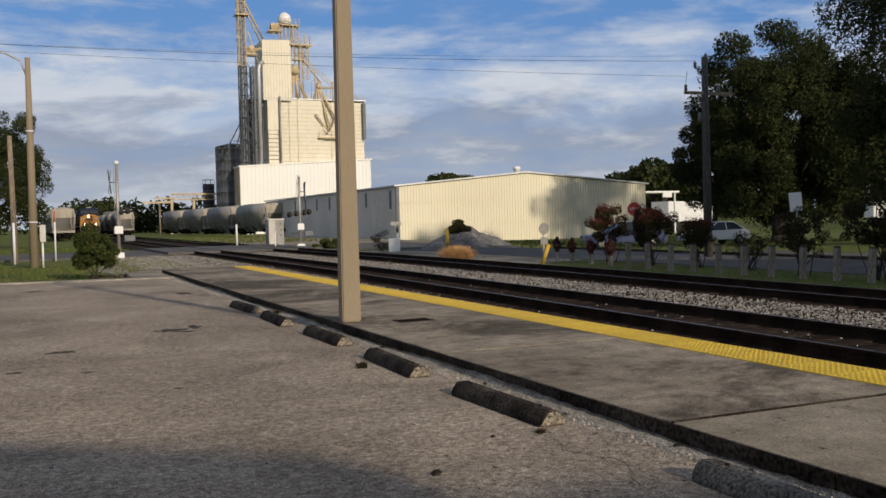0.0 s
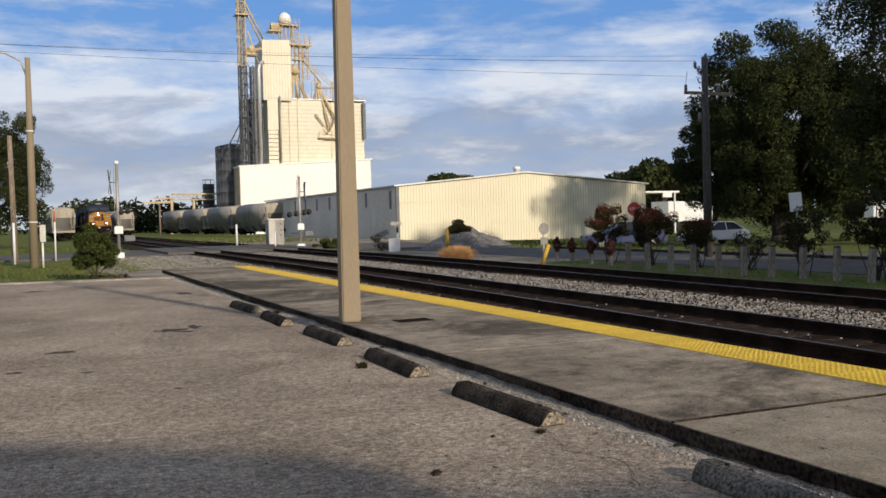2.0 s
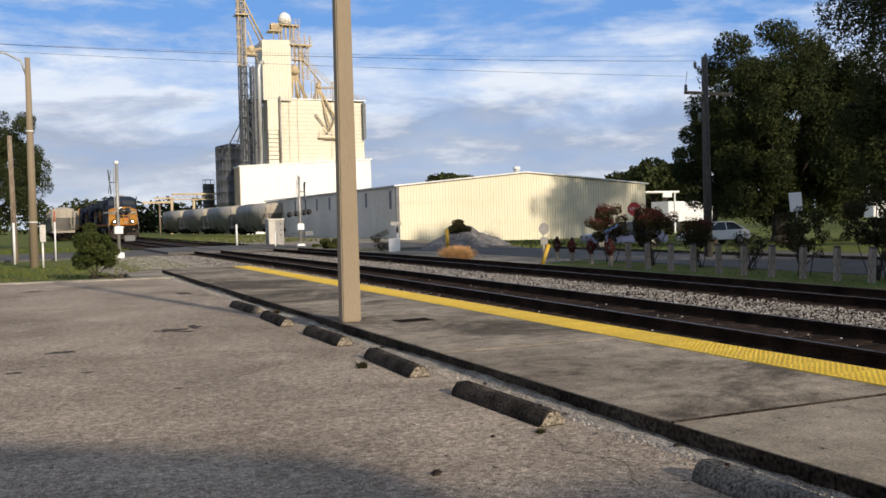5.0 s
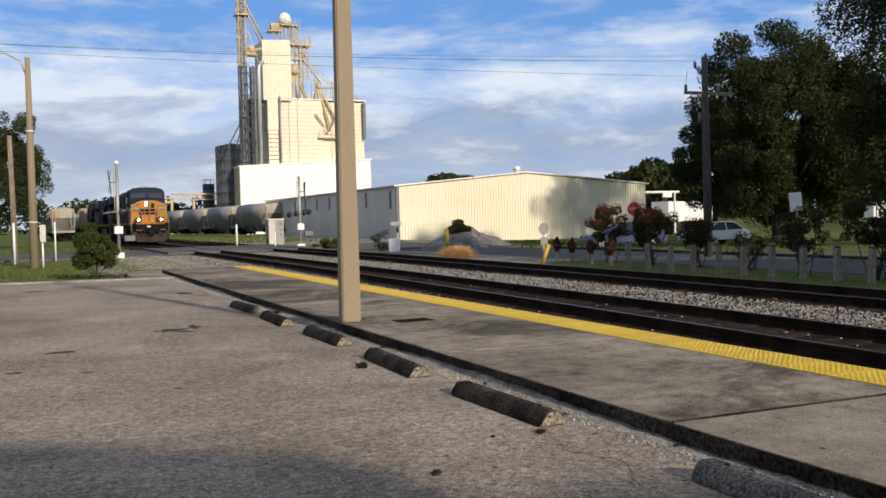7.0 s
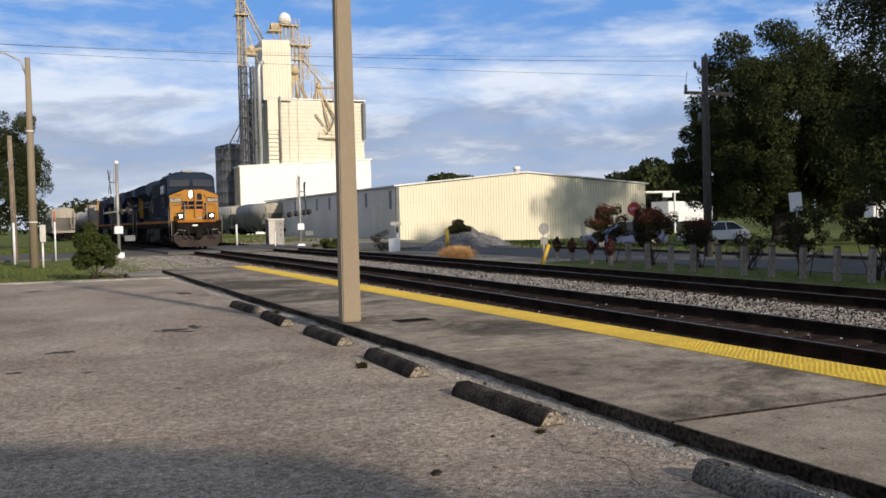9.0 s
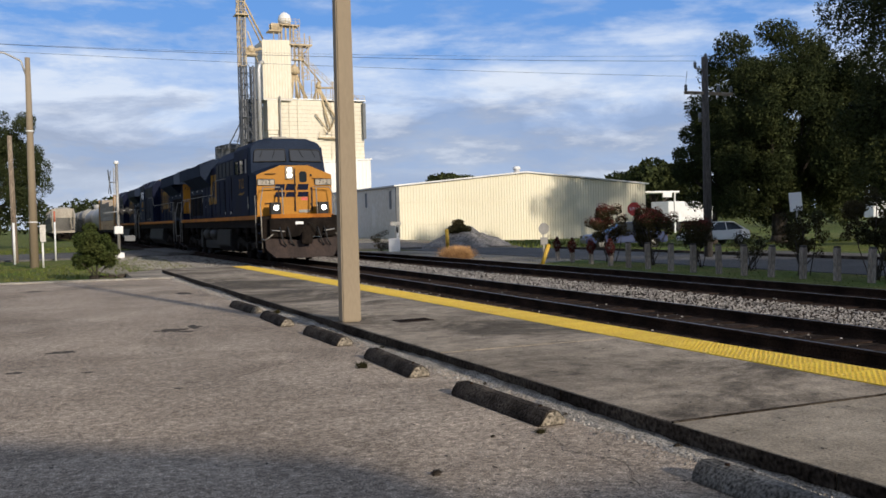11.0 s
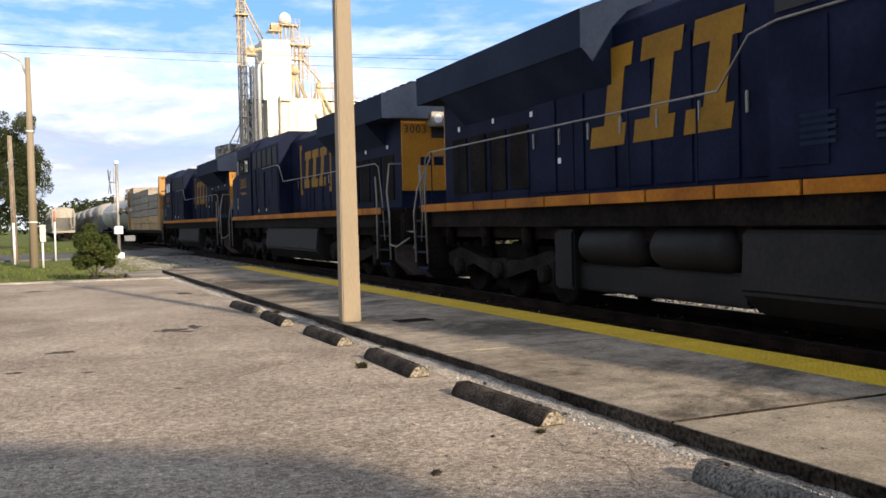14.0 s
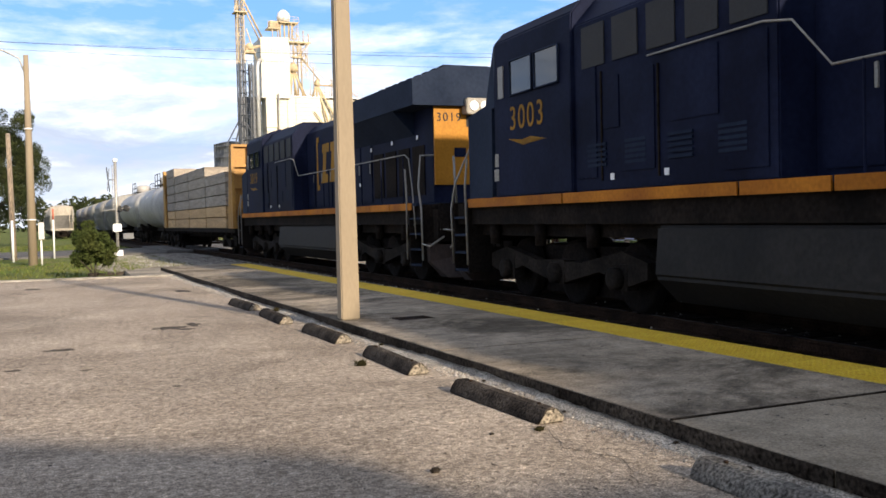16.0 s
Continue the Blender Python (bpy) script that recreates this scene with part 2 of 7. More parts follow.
# colour of the dark bins, also painted-in shade on tower and grey bin
DKSILO = mat("blue_grey_silo_and_shade", (0.05, 0.056, 0.066), (0.085, 0.092, 0.10), 0.12, 0.5, 0.2, 0.1, 6, 0.3, (1, 1, .3))
STEEL = mat("galvanised_steel", (0.30, 0.29, 0.27), (0.46, 0.44, 0.40), 0.6, 0.5, 0.5, 0.1, 20, 0.3)
RUSTY = mat("tan_steelwork", (0.42, 0.33, 0.2), (0.60, 0.48, 0.3), 0.4, 0.7, 0, 0.1, 10, 0.4)
NAVY = mat("navy_loco_paint", (0.0050, 0.0066, 0.0175), (0.0135, 0.0175, 0.040), 0.9, 0.55, 0, 0.03, 14, 0.15, spec=0.03)
NAVYROOF = mat("dusty_navy_roof", (0.010, 0.016, 0.032), (0.021, 0.030, 0.052), 0.8, 0.7, 0, 0.04, 14, 0.12, spec=0.06)
LYELLOW = mat("loco_yellow", (0.34, 0.150, 0.014), (0.42, 0.190, 0.020), 0.9, 0.5, 0, 0.03, 20, 0.12, spec=0.15)
FADED = mat("faded_emblem_yellow", (0.21, 0.11, 0.012), (0.31, 0.16, 0.017), 1.2, 0.6, 0, 0.03, 20, 0.1, spec=0.1)
LSTRIPE = mat("sill_stripe_orange", (0.26, 0.085, 0.006), (0.42, 0.155, 0.012), 1.2, 0.6, 0, 0.03, 20, 0.15, rnd=0.2, spec=0.12)
GRIME = mat("underframe_grime", (0.0065, 0.0052, 0.0045), (0.019, 0.0145, 0.0115), 1.8, 0.9, 0, 0.4, 18, 0.4, spec=0.08)
TRUCKG = mat("dusty_truck_steel", (0.007, 0.006, 0.005), (0.026, 0.021, 0.017), 1.8, 0.9, 0, 0.3, 18, 0.4, spec=0.08)
PLOW = mat("rusty_plow", (0.014, 0.008, 0.006), (0.042, 0.027, 0.021), 1.6, 0.85, 0, 0.2, 18, 0.3, (1, 1, .4))
TANKGREY = mat("fuel_tank_grey", (0.010, 0.0095, 0.009), (0.023, 0.021, 0.019), 0.9, 0.6, 0, 0.1, 15, 0.2, spec=0.12)
BLACK = mat("black_rubber", (0.012, 0.012, 0.012), (0.022, 0.022, 0.022), 2, 0.8, 0, 0.1, 40, 0.2)
WHITE = mat("white_paint", (0.70, 0.70, 0.68), (0.80, 0.80, 0.78), 1.5, 0.55, 0, 0.05, 30, 0.15)
HANDR = mat("pale_handrail", (0.19, 0.175, 0.15), (0.26, 0.245, 0.21), 1.5, 0.5, 0.1, 0.05, 30, 0.2)
HOPPER = mat("grey_hopper_paint", (0.19, 0.185, 0.175), (0.30, 0.29, 0.27), 0.5, 0.65, 0, 0.08, 9, 0.2, (1, 1, .3))
HOPPERT = mat("tan_hopper_end", (0.28, 0.245, 0.195), (0.40, 0.36, 0.29), 0.7, 0.7, 0, 0.08, 9, 0.15, (1, 1, .4))
TANKW = mat("white_tank_paint", (0.30, 0.285, 0.26), (0.46, 0.44, 0.41), 0.5, 0.5, 0, 0.06, 9, 0.15)
LUMBER = mat("wrapped_lumber", (0.22, 0.185, 0.145), (0.33, 0.285, 0.23), 1.0, 0.85, 0, 0.3, 14, 0.5, (1, .25, 6), rnd=0.12)
LUMBERN = mat("fresh_lumber", (0.36, 0.23, 0.10), (0.48, 0.32, 0.16), 1.0, 0.85, 0, 0.3, 14, 0.5, (1, .25, 6), rnd=0.1)
CABY = mat("centerbeam_yellow", (0.28, 0.14, 0.022), (0.40, 0.21, 0.04), 0.8, 0.6, 0, 0.1, 12, 0.15)
WINDOW = glass("dark_window", (0.02, 0.024, 0.028))
WSHIELD = glass("windshield", (0.045, 0.05, 0.06), 0.06)
LAMP = glow("headlight_glow", (1.0, 0.86, 0.62), 14.0)
LAMPDIM = glow("ditch_light_glow", (1.0, 0.90, 0.72), 8.0)
LEAF = leaf_mat("oak_leaves", (0.016, 0.024, 0.009), (0.050, 0.058, 0.020))
LEAFM = leaf_mat("myrtle_leaves", (0.022, 0.024, 0.010), (0.05, 0.040, 0.018))
LEAFR = leaf_mat("myrtle_red", (0.06, 0.018, 0.016), (0.13, 0.035, 0.03))
LEAFB = leaf_mat("shrub_leaves", (0.030, 0.046, 0.012), (0.078, 0.085, 0.024))
LEAFG = leaf_mat("grass_blades", (0.065, 0.10, 0.018), (0.13, 0.13, 0.038))
STRAW = leaf_mat("dry_grass", (0.30, 0.17, 0.075), (0.44, 0.27, 0.125))
GRIT = mat("pale_grit", (0.24, 0.215, 0.18), (0.42, 0.385, 0.33), 3.0, 0.95, 0, 1.0, 60, 0.8, spec=0.1)
POLEDARK = mat("dark_pole_wood", (0.05, 0.045, 0.04), (0.10, 0.09, 0.08), 2.0, 0.9, 0, 0.4, 18, 0.5, (3, 3, 0.3))
BARK = mat("bark", (0.025, 0.02, 0.016), (0.07, 0.055, 0.042), 3, 0.95, 0, 0.8, 14, 0.6, (2, 2, .4))


# ---- mesh helpers ----
def box(bm, x0, x1, y0, y1, z0, z1, m=0):
    v = [bm.verts.new((x, y, z)) for z in (z0, z1) for y in (y0, y1) for x in (x0, x1)]
    for q in ((0, 2, 3, 1), (4, 5, 7, 6), (0, 1, 5, 4), (2, 6, 7, 3), (0, 4, 6, 2), (1, 3, 7, 5)):
        bm.faces.new([v[i] for i in q]).material_index = m


def prism(bm, pts, axis, a, b, m=0):
    """A polygon (pts in the two other axes, in order) drawn out along axis from a to b."""
    def at(p, s):
        return {"x": (s, p[0], p[1]), "y": (p[0], s, p[1]), "z": (p[0], p[1], s)}[axis]
    lo, hi = [bm.verts.new(at(p, a)) for p in pts], [bm.verts.new(at(p, b)) for p in pts]
    k = len(pts)
    fs = [bm.faces.new(lo[::-1]), bm.faces.new(hi)]
    for i in range(k):
        fs.append(bm.faces.new((lo[i], lo[(i + 1) % k], hi[(i + 1) % k], hi[i])))
    for f in fs:
        f.material_index = m


def tube(bm, p, q, r, r2=None, n=8, m=0):
    p, q = Vector(p), Vector(q)
    r2 = r if r2 is None else r2
    d = (q - p).normalized()
    u = d.orthogonal().normalized()
    w = d.cross(u)
    A = [bm.verts.new(p + r * (math.cos(a) * u + math.sin(a) * w)) for a in [2 * math.pi * i / n for i in range(n)]]
    B = [bm.verts.new(q + r2 * (math.cos(a) * u + math.sin(a) * w)) for a in [2 * math.pi * i / n for i in range(n)]]
    for i in range(n):
        f = bm.faces.new((A[i], A[(i + 1) % n], B[(i + 1) % n], B[i]))
        f.material_index, f.smooth = m, n > 6
    bm.faces.new(A[::-1]).material_index = m
    bm.faces.new(B).material_index = m


def polyline(bm, pts, r, n=6, m=0):
    pts = [Vector(p) for p in pts]
    rings, u = [], None
    for i, p in enumerate(pts):
        d = (pts[min(i + 1, len(pts) - 1)] - pts[max(i - 1, 0)]).normalized()
        u = d.orthogonal().normalized() if u is None else (u - d * u.dot(d)).normalized()
        w = d.cross(u)
        rings.append([bm.verts.new(p + r * (math.cos(2 * math.pi * k / n) * u + math.sin(2 * math.pi * k / n) * w)) for k in range(n)])
    for A, B in zip(rings, rings[1:]):
        for k in range(n):
            f = bm.faces.new((A[k], A[(k + 1) % n], B[(k + 1) % n], B[k]))
            f.material_index, f.smooth = m, True
    bm.faces.new(rings[0][::-1]).material_index = m
    bm.faces.new(rings[-1]).material_index = m


def lathe(bm, prof, n=16, c=(0, 0), axis="z", m=0):
    """A profile of (radius, height) turned round an axis through c."""
    def at(r, h, a):
        u, v = c[0] + r * math.cos(a), c[1] + r * math.sin(a)
        return (u, v, h) if axis == "z" else ((h, u, v) if axis == "x" else (u, h, v))
    rings = [[bm.verts.new(at(r, h, 2 * math.pi * i / n)) for i in range(n)] for r, h in prof]
    for A, B in zip(rings, rings[1:]):
        for i in range(n):
            f = bm.faces.new((A[i], A[(i + 1) % n], B[(i + 1) % n], B[i]))
            f.smooth, f.material_index = True, m
    bm.faces.new(rings[0][::-1])
    bm.faces.new(rings[-1])


def done(name, bm, mats, bevel=0.0):
    if bevel:
        bmesh.ops.bevel(bm, geom=bm.edges[:], offset=bevel, segments=2, affect="EDGES", clamp_overlap=True)
    bmesh.ops.recalc_face_normals(bm, faces=bm.faces[:])
    me = bpy.data.meshes.new(name)
    bm.to_mesh(me)
    bm.free()
    for m in (mats if isinstance(mats, (list, tuple)) else [mats]):
        me.materials.append(m)
    return me


def part(name, bm, material, parent, label="", bevel=0.0):
    ob = new(name, done(name, bm, material, bevel))
    ob.parent = parent
    return tagged(ob, label)


def thing(name, label, category, group="", kind="", m=None):
    ob = new(name)
    ob.empty_display_size = 0.2
    if m is not None:
        ob.matrix_basis = m
    return tagged(ob, label, category, group, kind)


def solid(name, bm, material, label, category, kind="", m=None, bevel=0.0, group=""):
    ob = new(name, done(name, bm, material, bevel))
    if m is not None:
        ob.matrix_basis = m
    return tagged(ob, label, category, group, kind)


def writing(name, text, size, material, parent, m, depth=0.004, label=""):
    """Each character a mesh of its own, set side by side about the middle."""
    for k, ch in enumerate(text):
        cu = bpy.data.curves.new(name, "FONT")
        cu.body, cu.size, cu.align_x, cu.align_y, cu.extrude = ch, size, "CENTER", "CENTER", depth
        tmp = bpy.data.objects.new(name, cu)
        scene.collection.objects.link(tmp)
        me = bpy.data.meshes.new_from_object(tmp.evaluated_get(bpy.context.evaluated_depsgraph_get()))
        bpy.data.objects.remove(tmp)
        me.materials.clear()
        me.materials.append(material)
        ob = new(name, me)
        ob.parent, ob.matrix_basis = parent, m @ Matrix.Translation(((k - (len(text) - 1) / 2) * size * .60, 0, 0))
        tagged(ob, label)


# ---- the line of the tracks ----
RAIL_Z = 0.117


def track_x(y):
    """Centre of the main track: straight far off, bending towards the platform."""
    y1 = 39.6
    if y > y1:
        return 8.43 + 0.0523 * y1 - 0.00066 * y1 * y1
    y = max(y, -60)
    return 8.43 + 0.0523 * y - 0.00066 * y * y


def track2_x(y):
    return track_x(y) + 4.55


# ---- ground ----
def build_ground():
    bm = bmesh.new()
    xs = [-1500, -400, -120, -60, -30, -10, 0, 10, 20, 24, 27,  32, 40, 50, 62, 75, 90, 140, 400, 1500]
    ys = [-900, -200, -60, -20, 0, 15, 30, 34, 37, 40, 45, 50, 60, 70, 85, 100, 130, 170, 240, 400, 900, 2400]
    g = {}
    for i, x in enumerate(xs):
        for j, y in enumerate(ys):
            dip = max(0, min(1, (x - 24) / 20)) * max(0, min(1, (y - 34) / 20)) * (1 if y < 200 else 0)
            g[i, j] = bm.verts.new((x, y, -0.12 - 0.60 * dip))
    for i in range(len(xs) - 1):
        for j in range(len(ys) - 1):
            bm.faces.new((g[i, j], g[i + 1, j], g[i + 1, j + 1], g[i, j + 1]))
    solid("ground", bm, GRASS, "rough green and dry grass over sandy ground", "ground", "structure")


def slab(name, pts, z0, z1, material, label, category):
    bm = bmesh.new()
    prism(bm, pts, "z", z0, z1)
    return solid(name, bm, material, label, category, "structure")


def ribbon(name, f0, f1, ys, z0, z1, material, label, category):
    """A long flat body between two lines x = f0(y) and x = f1(y)."""
    bm = bmesh.new()
    rows = [[bm.verts.new((f(y), y, z)) for f, z in ((f0, z0), (f0, z1), (f1, z1), (f1, z0))] for y in ys]
    for a, b in zip(rows, rows[1:]):
        for i in range(4):
            bm.faces.new((a[i], a[(i + 1) % 4], b[(i + 1) % 4], b[i]))
    bm.faces.new(rows[0][::-1])
    bm.faces.new(rows[-1])
    return solid(name, bm, material, label, category, "structure")


build_ground()
slab("parking_lot", [(-40, -25), (4.02, -25), (4.02, 29.75), (-0.8, 30.5), (-40, 31.5)], -0.3, 0.0, ASPHALT, "worn grey asphalt parking lot with fine gravel", "parking lot")
PLAT0, PLAT1, PLAT_END = 4.09, 7.05, 33.2


def build_platform():
    top = thing("platform", "weathered concrete station platform with stained slabs", "platform", kind="structure")
    y, rnd = -14.0, random.Random(4)
    cuts = [-14, -9.5, -5, -0.6, 3.3, 5.5, 9.6, 13.7, 17.8, 21.9, 26.0, 30.1, PLAT_END]
    for a, b in zip(cuts, cuts[1:]):
        bm = bmesh.new()
        end = b - 0.012
        box(bm, PLAT0 + 0.018, 6.43, a, end, -0.2, 0.13 + rnd.uniform(-0.004, 0.004))
        part("slab", bm, CONCRETE if b > 5.6 else CONCRETEN, top, bevel=0.003)
    bm = bmesh.new()
    box(bm, PLAT0 + 0.02, 6.42, 5.478, 5.502, 0.0, 0.1375)
    part("joint_seal", bm, KERB, top, "black dirt-filled joint")
    # thin kerb face whose shade is put into its dark colour
    kerb = thing("kerb", "concrete kerb along the platform, face painted dark for its shade", "kerb", kind="structure")
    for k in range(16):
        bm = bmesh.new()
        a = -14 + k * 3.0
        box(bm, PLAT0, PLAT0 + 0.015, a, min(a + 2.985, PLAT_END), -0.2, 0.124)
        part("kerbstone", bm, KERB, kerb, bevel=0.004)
    strip = thing("tactile_strip", "bright yellow tactile warning strip along the platform edge", "tactile paving", kind="structure")
    proto = None
    for k in range(51):
        a = 2.1 + k * 0.61
        if proto is None:
            bm = bmesh.new()
            box(bm, 6.435, PLAT1, 0, 0.606, -0.2, 0.136)
            for i in range(9):
                for j in range(9):
                    x, yy = 6.48 + i * 0.065, 0.045 + j * 0.065
                    prism(bm, [(x - .013, yy - .013), (x + .013, yy - .013), (x + .013, yy + .013), (x - .013, yy + .013)], "z", 0.1355, 0.1395)
            proto = done("tile", bm, YELLOW)
        ob = new("tile", proto)
        ob.parent, ob.location = strip, (0, a, 0)


build_platform()


def build_drain():
    top = thing("drain_grate", "rusty iron drain grate set in the platform", "drain", m=pose(5.1, 12.9, .133, 0, 0, 3))
    bm = bmesh.new()
    box(bm, -.28, .28, -.20, .20, -.02, .004)
    part("frame", bm, BARK, top)
    for k in range(9):
        bm = bmesh.new()
        x = -.24 + k * .06
        box(bm, x - .012, x + .012, -.17, .17, .0045, .012)
        part("bar", bm, RAIL, top)


build_drain()
Y_BED = [-60 + 5 * i for i in range(24)] + [70, 90, 120, 160, 220, 300]
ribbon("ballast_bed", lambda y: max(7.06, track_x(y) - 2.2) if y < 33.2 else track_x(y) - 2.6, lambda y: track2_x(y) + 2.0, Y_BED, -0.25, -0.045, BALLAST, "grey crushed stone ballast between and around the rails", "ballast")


def build_track(fx, y0, y1, name, label):
    top = thing(name, label, "railway track", kind="structure")
    ys = list(np.arange(y0, 50, 2.5)) + list(np.arange(50, y1 + 1, 25))
    prof = [(-0.07, -0.172), (0.07, -0.172), (0.07, -0.158), (0.012, -0.14), (0.012, -0.045), (0.036, -0.035), (0.036, -0.006), (0.028, 0.0), (-0.028, 0.0), (-0.036, -0.006), (-0.036, -0.035), (-0.012, -0.045), (-0.012, -0.14), (-0.07, -0.158)]
    for side in (-0.7535, 0.7535):
        bm = bmesh.new()
        rows = [[bm.verts.new((fx(y) + side + u, y, RAIL_Z + v)) for u, v in prof] for y in ys]
        for a, b in zip(rows, rows[1:]):
            for i in range(len(prof)):
                f = bm.faces.new((a[i], a[(i + 1) % len(prof)], b[(i + 1) % len(prof)], b[i]))
                f.material_index = 1 if i == 7 else 0
        part("rail", bm, [RAIL, RAILTOP], top)
    bm = bmesh.new()
    box(bm, -1.3, 1.3, -0.115, 0.115, -0.22, RAIL_Z - 0.148)
    tie = done("tie", bm, TIE)
    rnd = random.Random(7)
    y = max(y0, 2.0)
    while y < min(y1, 110):
        ob = new("tie", tie)
        ob.parent = top
        ob.matrix_basis = pose(fx(y) + rnd.uniform(-.03, .03), y, rnd.uniform(-.006, .006), 0, 0, math.degrees(math.atan2(-(fx(y + 1) - fx(y - 1)), 2)))
        y += 0.52


build_track(track_x, -60, 420, "main_track", "dark rusty rails on creosoted wooden ties")
build_track(track2_x, -40, 420, "second_track", "dark rusty rails on creosoted wooden ties")


def build_stones():
    """Loose ballast stones near the platform."""
    rnd = random.Random(11)
    verts, faces = [], []
    def stone(x, y, z, s):
        k = len(verts)
        for sx, sy, sz in ((1, 0, 0), (-1, 0, 0), (0, 1, 0), (0, -1, 0), (0, 0, 1), (0, 0, -1)):
            verts.append((x + sx * s * rnd.uniform(.6, 1.2), y + sy * s * rnd.uniform(.6, 1.2), z + sz * s * rnd.uniform(.5, .9)))
        for a, b, c in ((0, 2, 4), (2, 1, 4), (1, 3, 4), (3, 0, 4), (2, 0, 5), (1, 2, 5), (3, 1, 5), (0, 3, 5)):
            faces.append((k + a, k + b, k + c))
    for _ in range(88000):
        y = 4 + 50 * rnd.random() ** 1.5
        c = track_x(y)
        x = rnd.uniform(7.08 if y < 33 else c - 3.4, c + 6.4)
        if abs(abs(x - c) - 0.7535) < 0.09 or abs(abs(x - c - 4.55) - 0.7535) < 0.09:
            continue
        bare = abs(x - c) < 1.25 or abs(x - c - 4.55) < 1.25
        if bare and rnd.random() < 0.985:
            continue
        stone(x, y, -0.045 + rnd.uniform(-0.012, 0.022), rnd.uniform(0.014, 0.032))
    for _ in range(9000):                    # spilled gravel beyond the platform's end
        y = rnd.uniform(33.4, 55)
        stone(rnd.uniform(4.2, 7.6) + rnd.gauss(0, .4), y, -0.10 + rnd.uniform(0, .012), rnd.uniform(0.015, 0.04))
    me = bpy.data.meshes.new("ballast_stones")
    me.from_pydata(verts, [], faces)
    me.materials.append(STONE)
    tagged(new("ballast_stones", me), "loose grey crushed stones beside the rails", "ballast", kind="stuff")


build_stones()


# ---- parking lot things ----
def build_stops():
    proto = None
    places = [(3.66, 17.75, 2), (3.64, 15.22, -1.5), (3.67, 12.5, 0.4), (3.61, 9.72, -2), (3.60, 7.10, 1.2), (3.68, 3.82, -1.0)]
    for k, (x, y, a) in enumerate(places):
        if proto is None:
            proto = thing("wheel_stop", "dark weathered concrete wheel stop at a parking bay", "wheel stop", "wheel stops along the platform")
            bm = bmesh.new()
            prof = [(-0.12, 0), (0.12, 0), (0.112, 0.045), (0.048, 0.122), (-0.048, 0.122), (-0.112, 0.045)]
            prism(bm, prof, "y", -0.80, 0.80)
            bm.faces.ensure_lookup_table()
            # only the sunward end takes the pale colour with the light in it
            bm.faces[0].material_index = 1
            rough_ = random.Random(8)
            for v in bm.verts:
                v.co += Vector((rough_.uniform(-.008, .008), rough_.uniform(-.03, .03), rough_.uniform(-.006, .006) if v.co.z > .02 else 0))
            part("block", bm, [STOPC, STOPE], proto, bevel=0.012)
            for s in (-0.6, 0.6):
                bm = bmesh.new()
                lathe(bm, [(0.012, 0.1), (0.016, 0.128), (0.014, 0.134)], 8, (0, s))
                part("spike", bm, RAIL, proto)
            proto.matrix_basis = pose(x, y, 0, 0, 0, a)
        else:
            ob = copy_thing(proto, pose(x, y, 0, 0, 0, a))
            # the last stop in the row gets the paler concrete
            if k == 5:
                tagged(ob, "pale concrete wheel stop at a parking bay", "wheel stop", "wheel stops along the platform")
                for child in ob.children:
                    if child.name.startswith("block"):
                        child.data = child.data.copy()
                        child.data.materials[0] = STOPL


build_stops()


def build_gutter():
    """Grit banked against the foot of the kerb, thinning out on the asphalt."""
    bm = bmesh.new()
    rnd = random.Random(17)
    rows = []
    for i in range(260):
        y = -6 + .14 * i
        w = .16 + .07 * math.sin(y * 1.3) + .04 * math.sin(y * 4.1) + rnd.uniform(-.03, .03)
        h = .035 + .02 * math.sin(y * .9) + rnd.uniform(-.008, .008)
        rows.append([bm.verts.new(p) for p in ((PLAT0 - w, y, -.02), (PLAT0 - w * .98, y, .001), (PLAT0 - w * .45, y, .012 + rnd.uniform(-.005, .005)), (PLAT0 - .004, y, h), (PLAT0 - .004, y, -.02))])
    for a, b in zip(rows, rows[1:]):
        for k in range(5):
            f = bm.faces.new((a[k], a[(k + 1) % 5], b[(k + 1) % 5], b[k]))
            f.smooth = True
    bm.faces.new(rows[0][::-1])
    bm.faces.new(rows[-1])
    solid("gutter_debris", bm, GRIT, "bank of pale grit and dirt along the foot of the kerb", "gravel", "structure")


build_gutter()


def build_canopy_pole():
    top = thing("platform_pole", "tall tan square tapered concrete lighting pole on the platform", "pole", m=pose(4.29, 13.38, 0.13, 0, 0, -4))
    bm = bmesh.new()
    w0, w1, h = 0.138, 0.090, 9.0
    lo = [bm.verts.new((sx * w0, sy * w0, 0)) for sx, sy in ((-1, -1), (1, -1), (1, 1), (-1, 1))]
    hi = [bm.verts.new((sx * w1, sy * w1, h)) for sx, sy in ((-1, -1), (1, -1), (1, 1), (-1, 1))]
    bm.faces.new(lo[::-1]), bm.faces.new(hi)
    for i in range(4):
        bm.faces.new((lo[i], lo[(i + 1) % 4], hi[(i + 1) % 4], hi[i]))
    part("shaft", bm, POLEC, top, bevel=0.018)


build_canopy_pole()


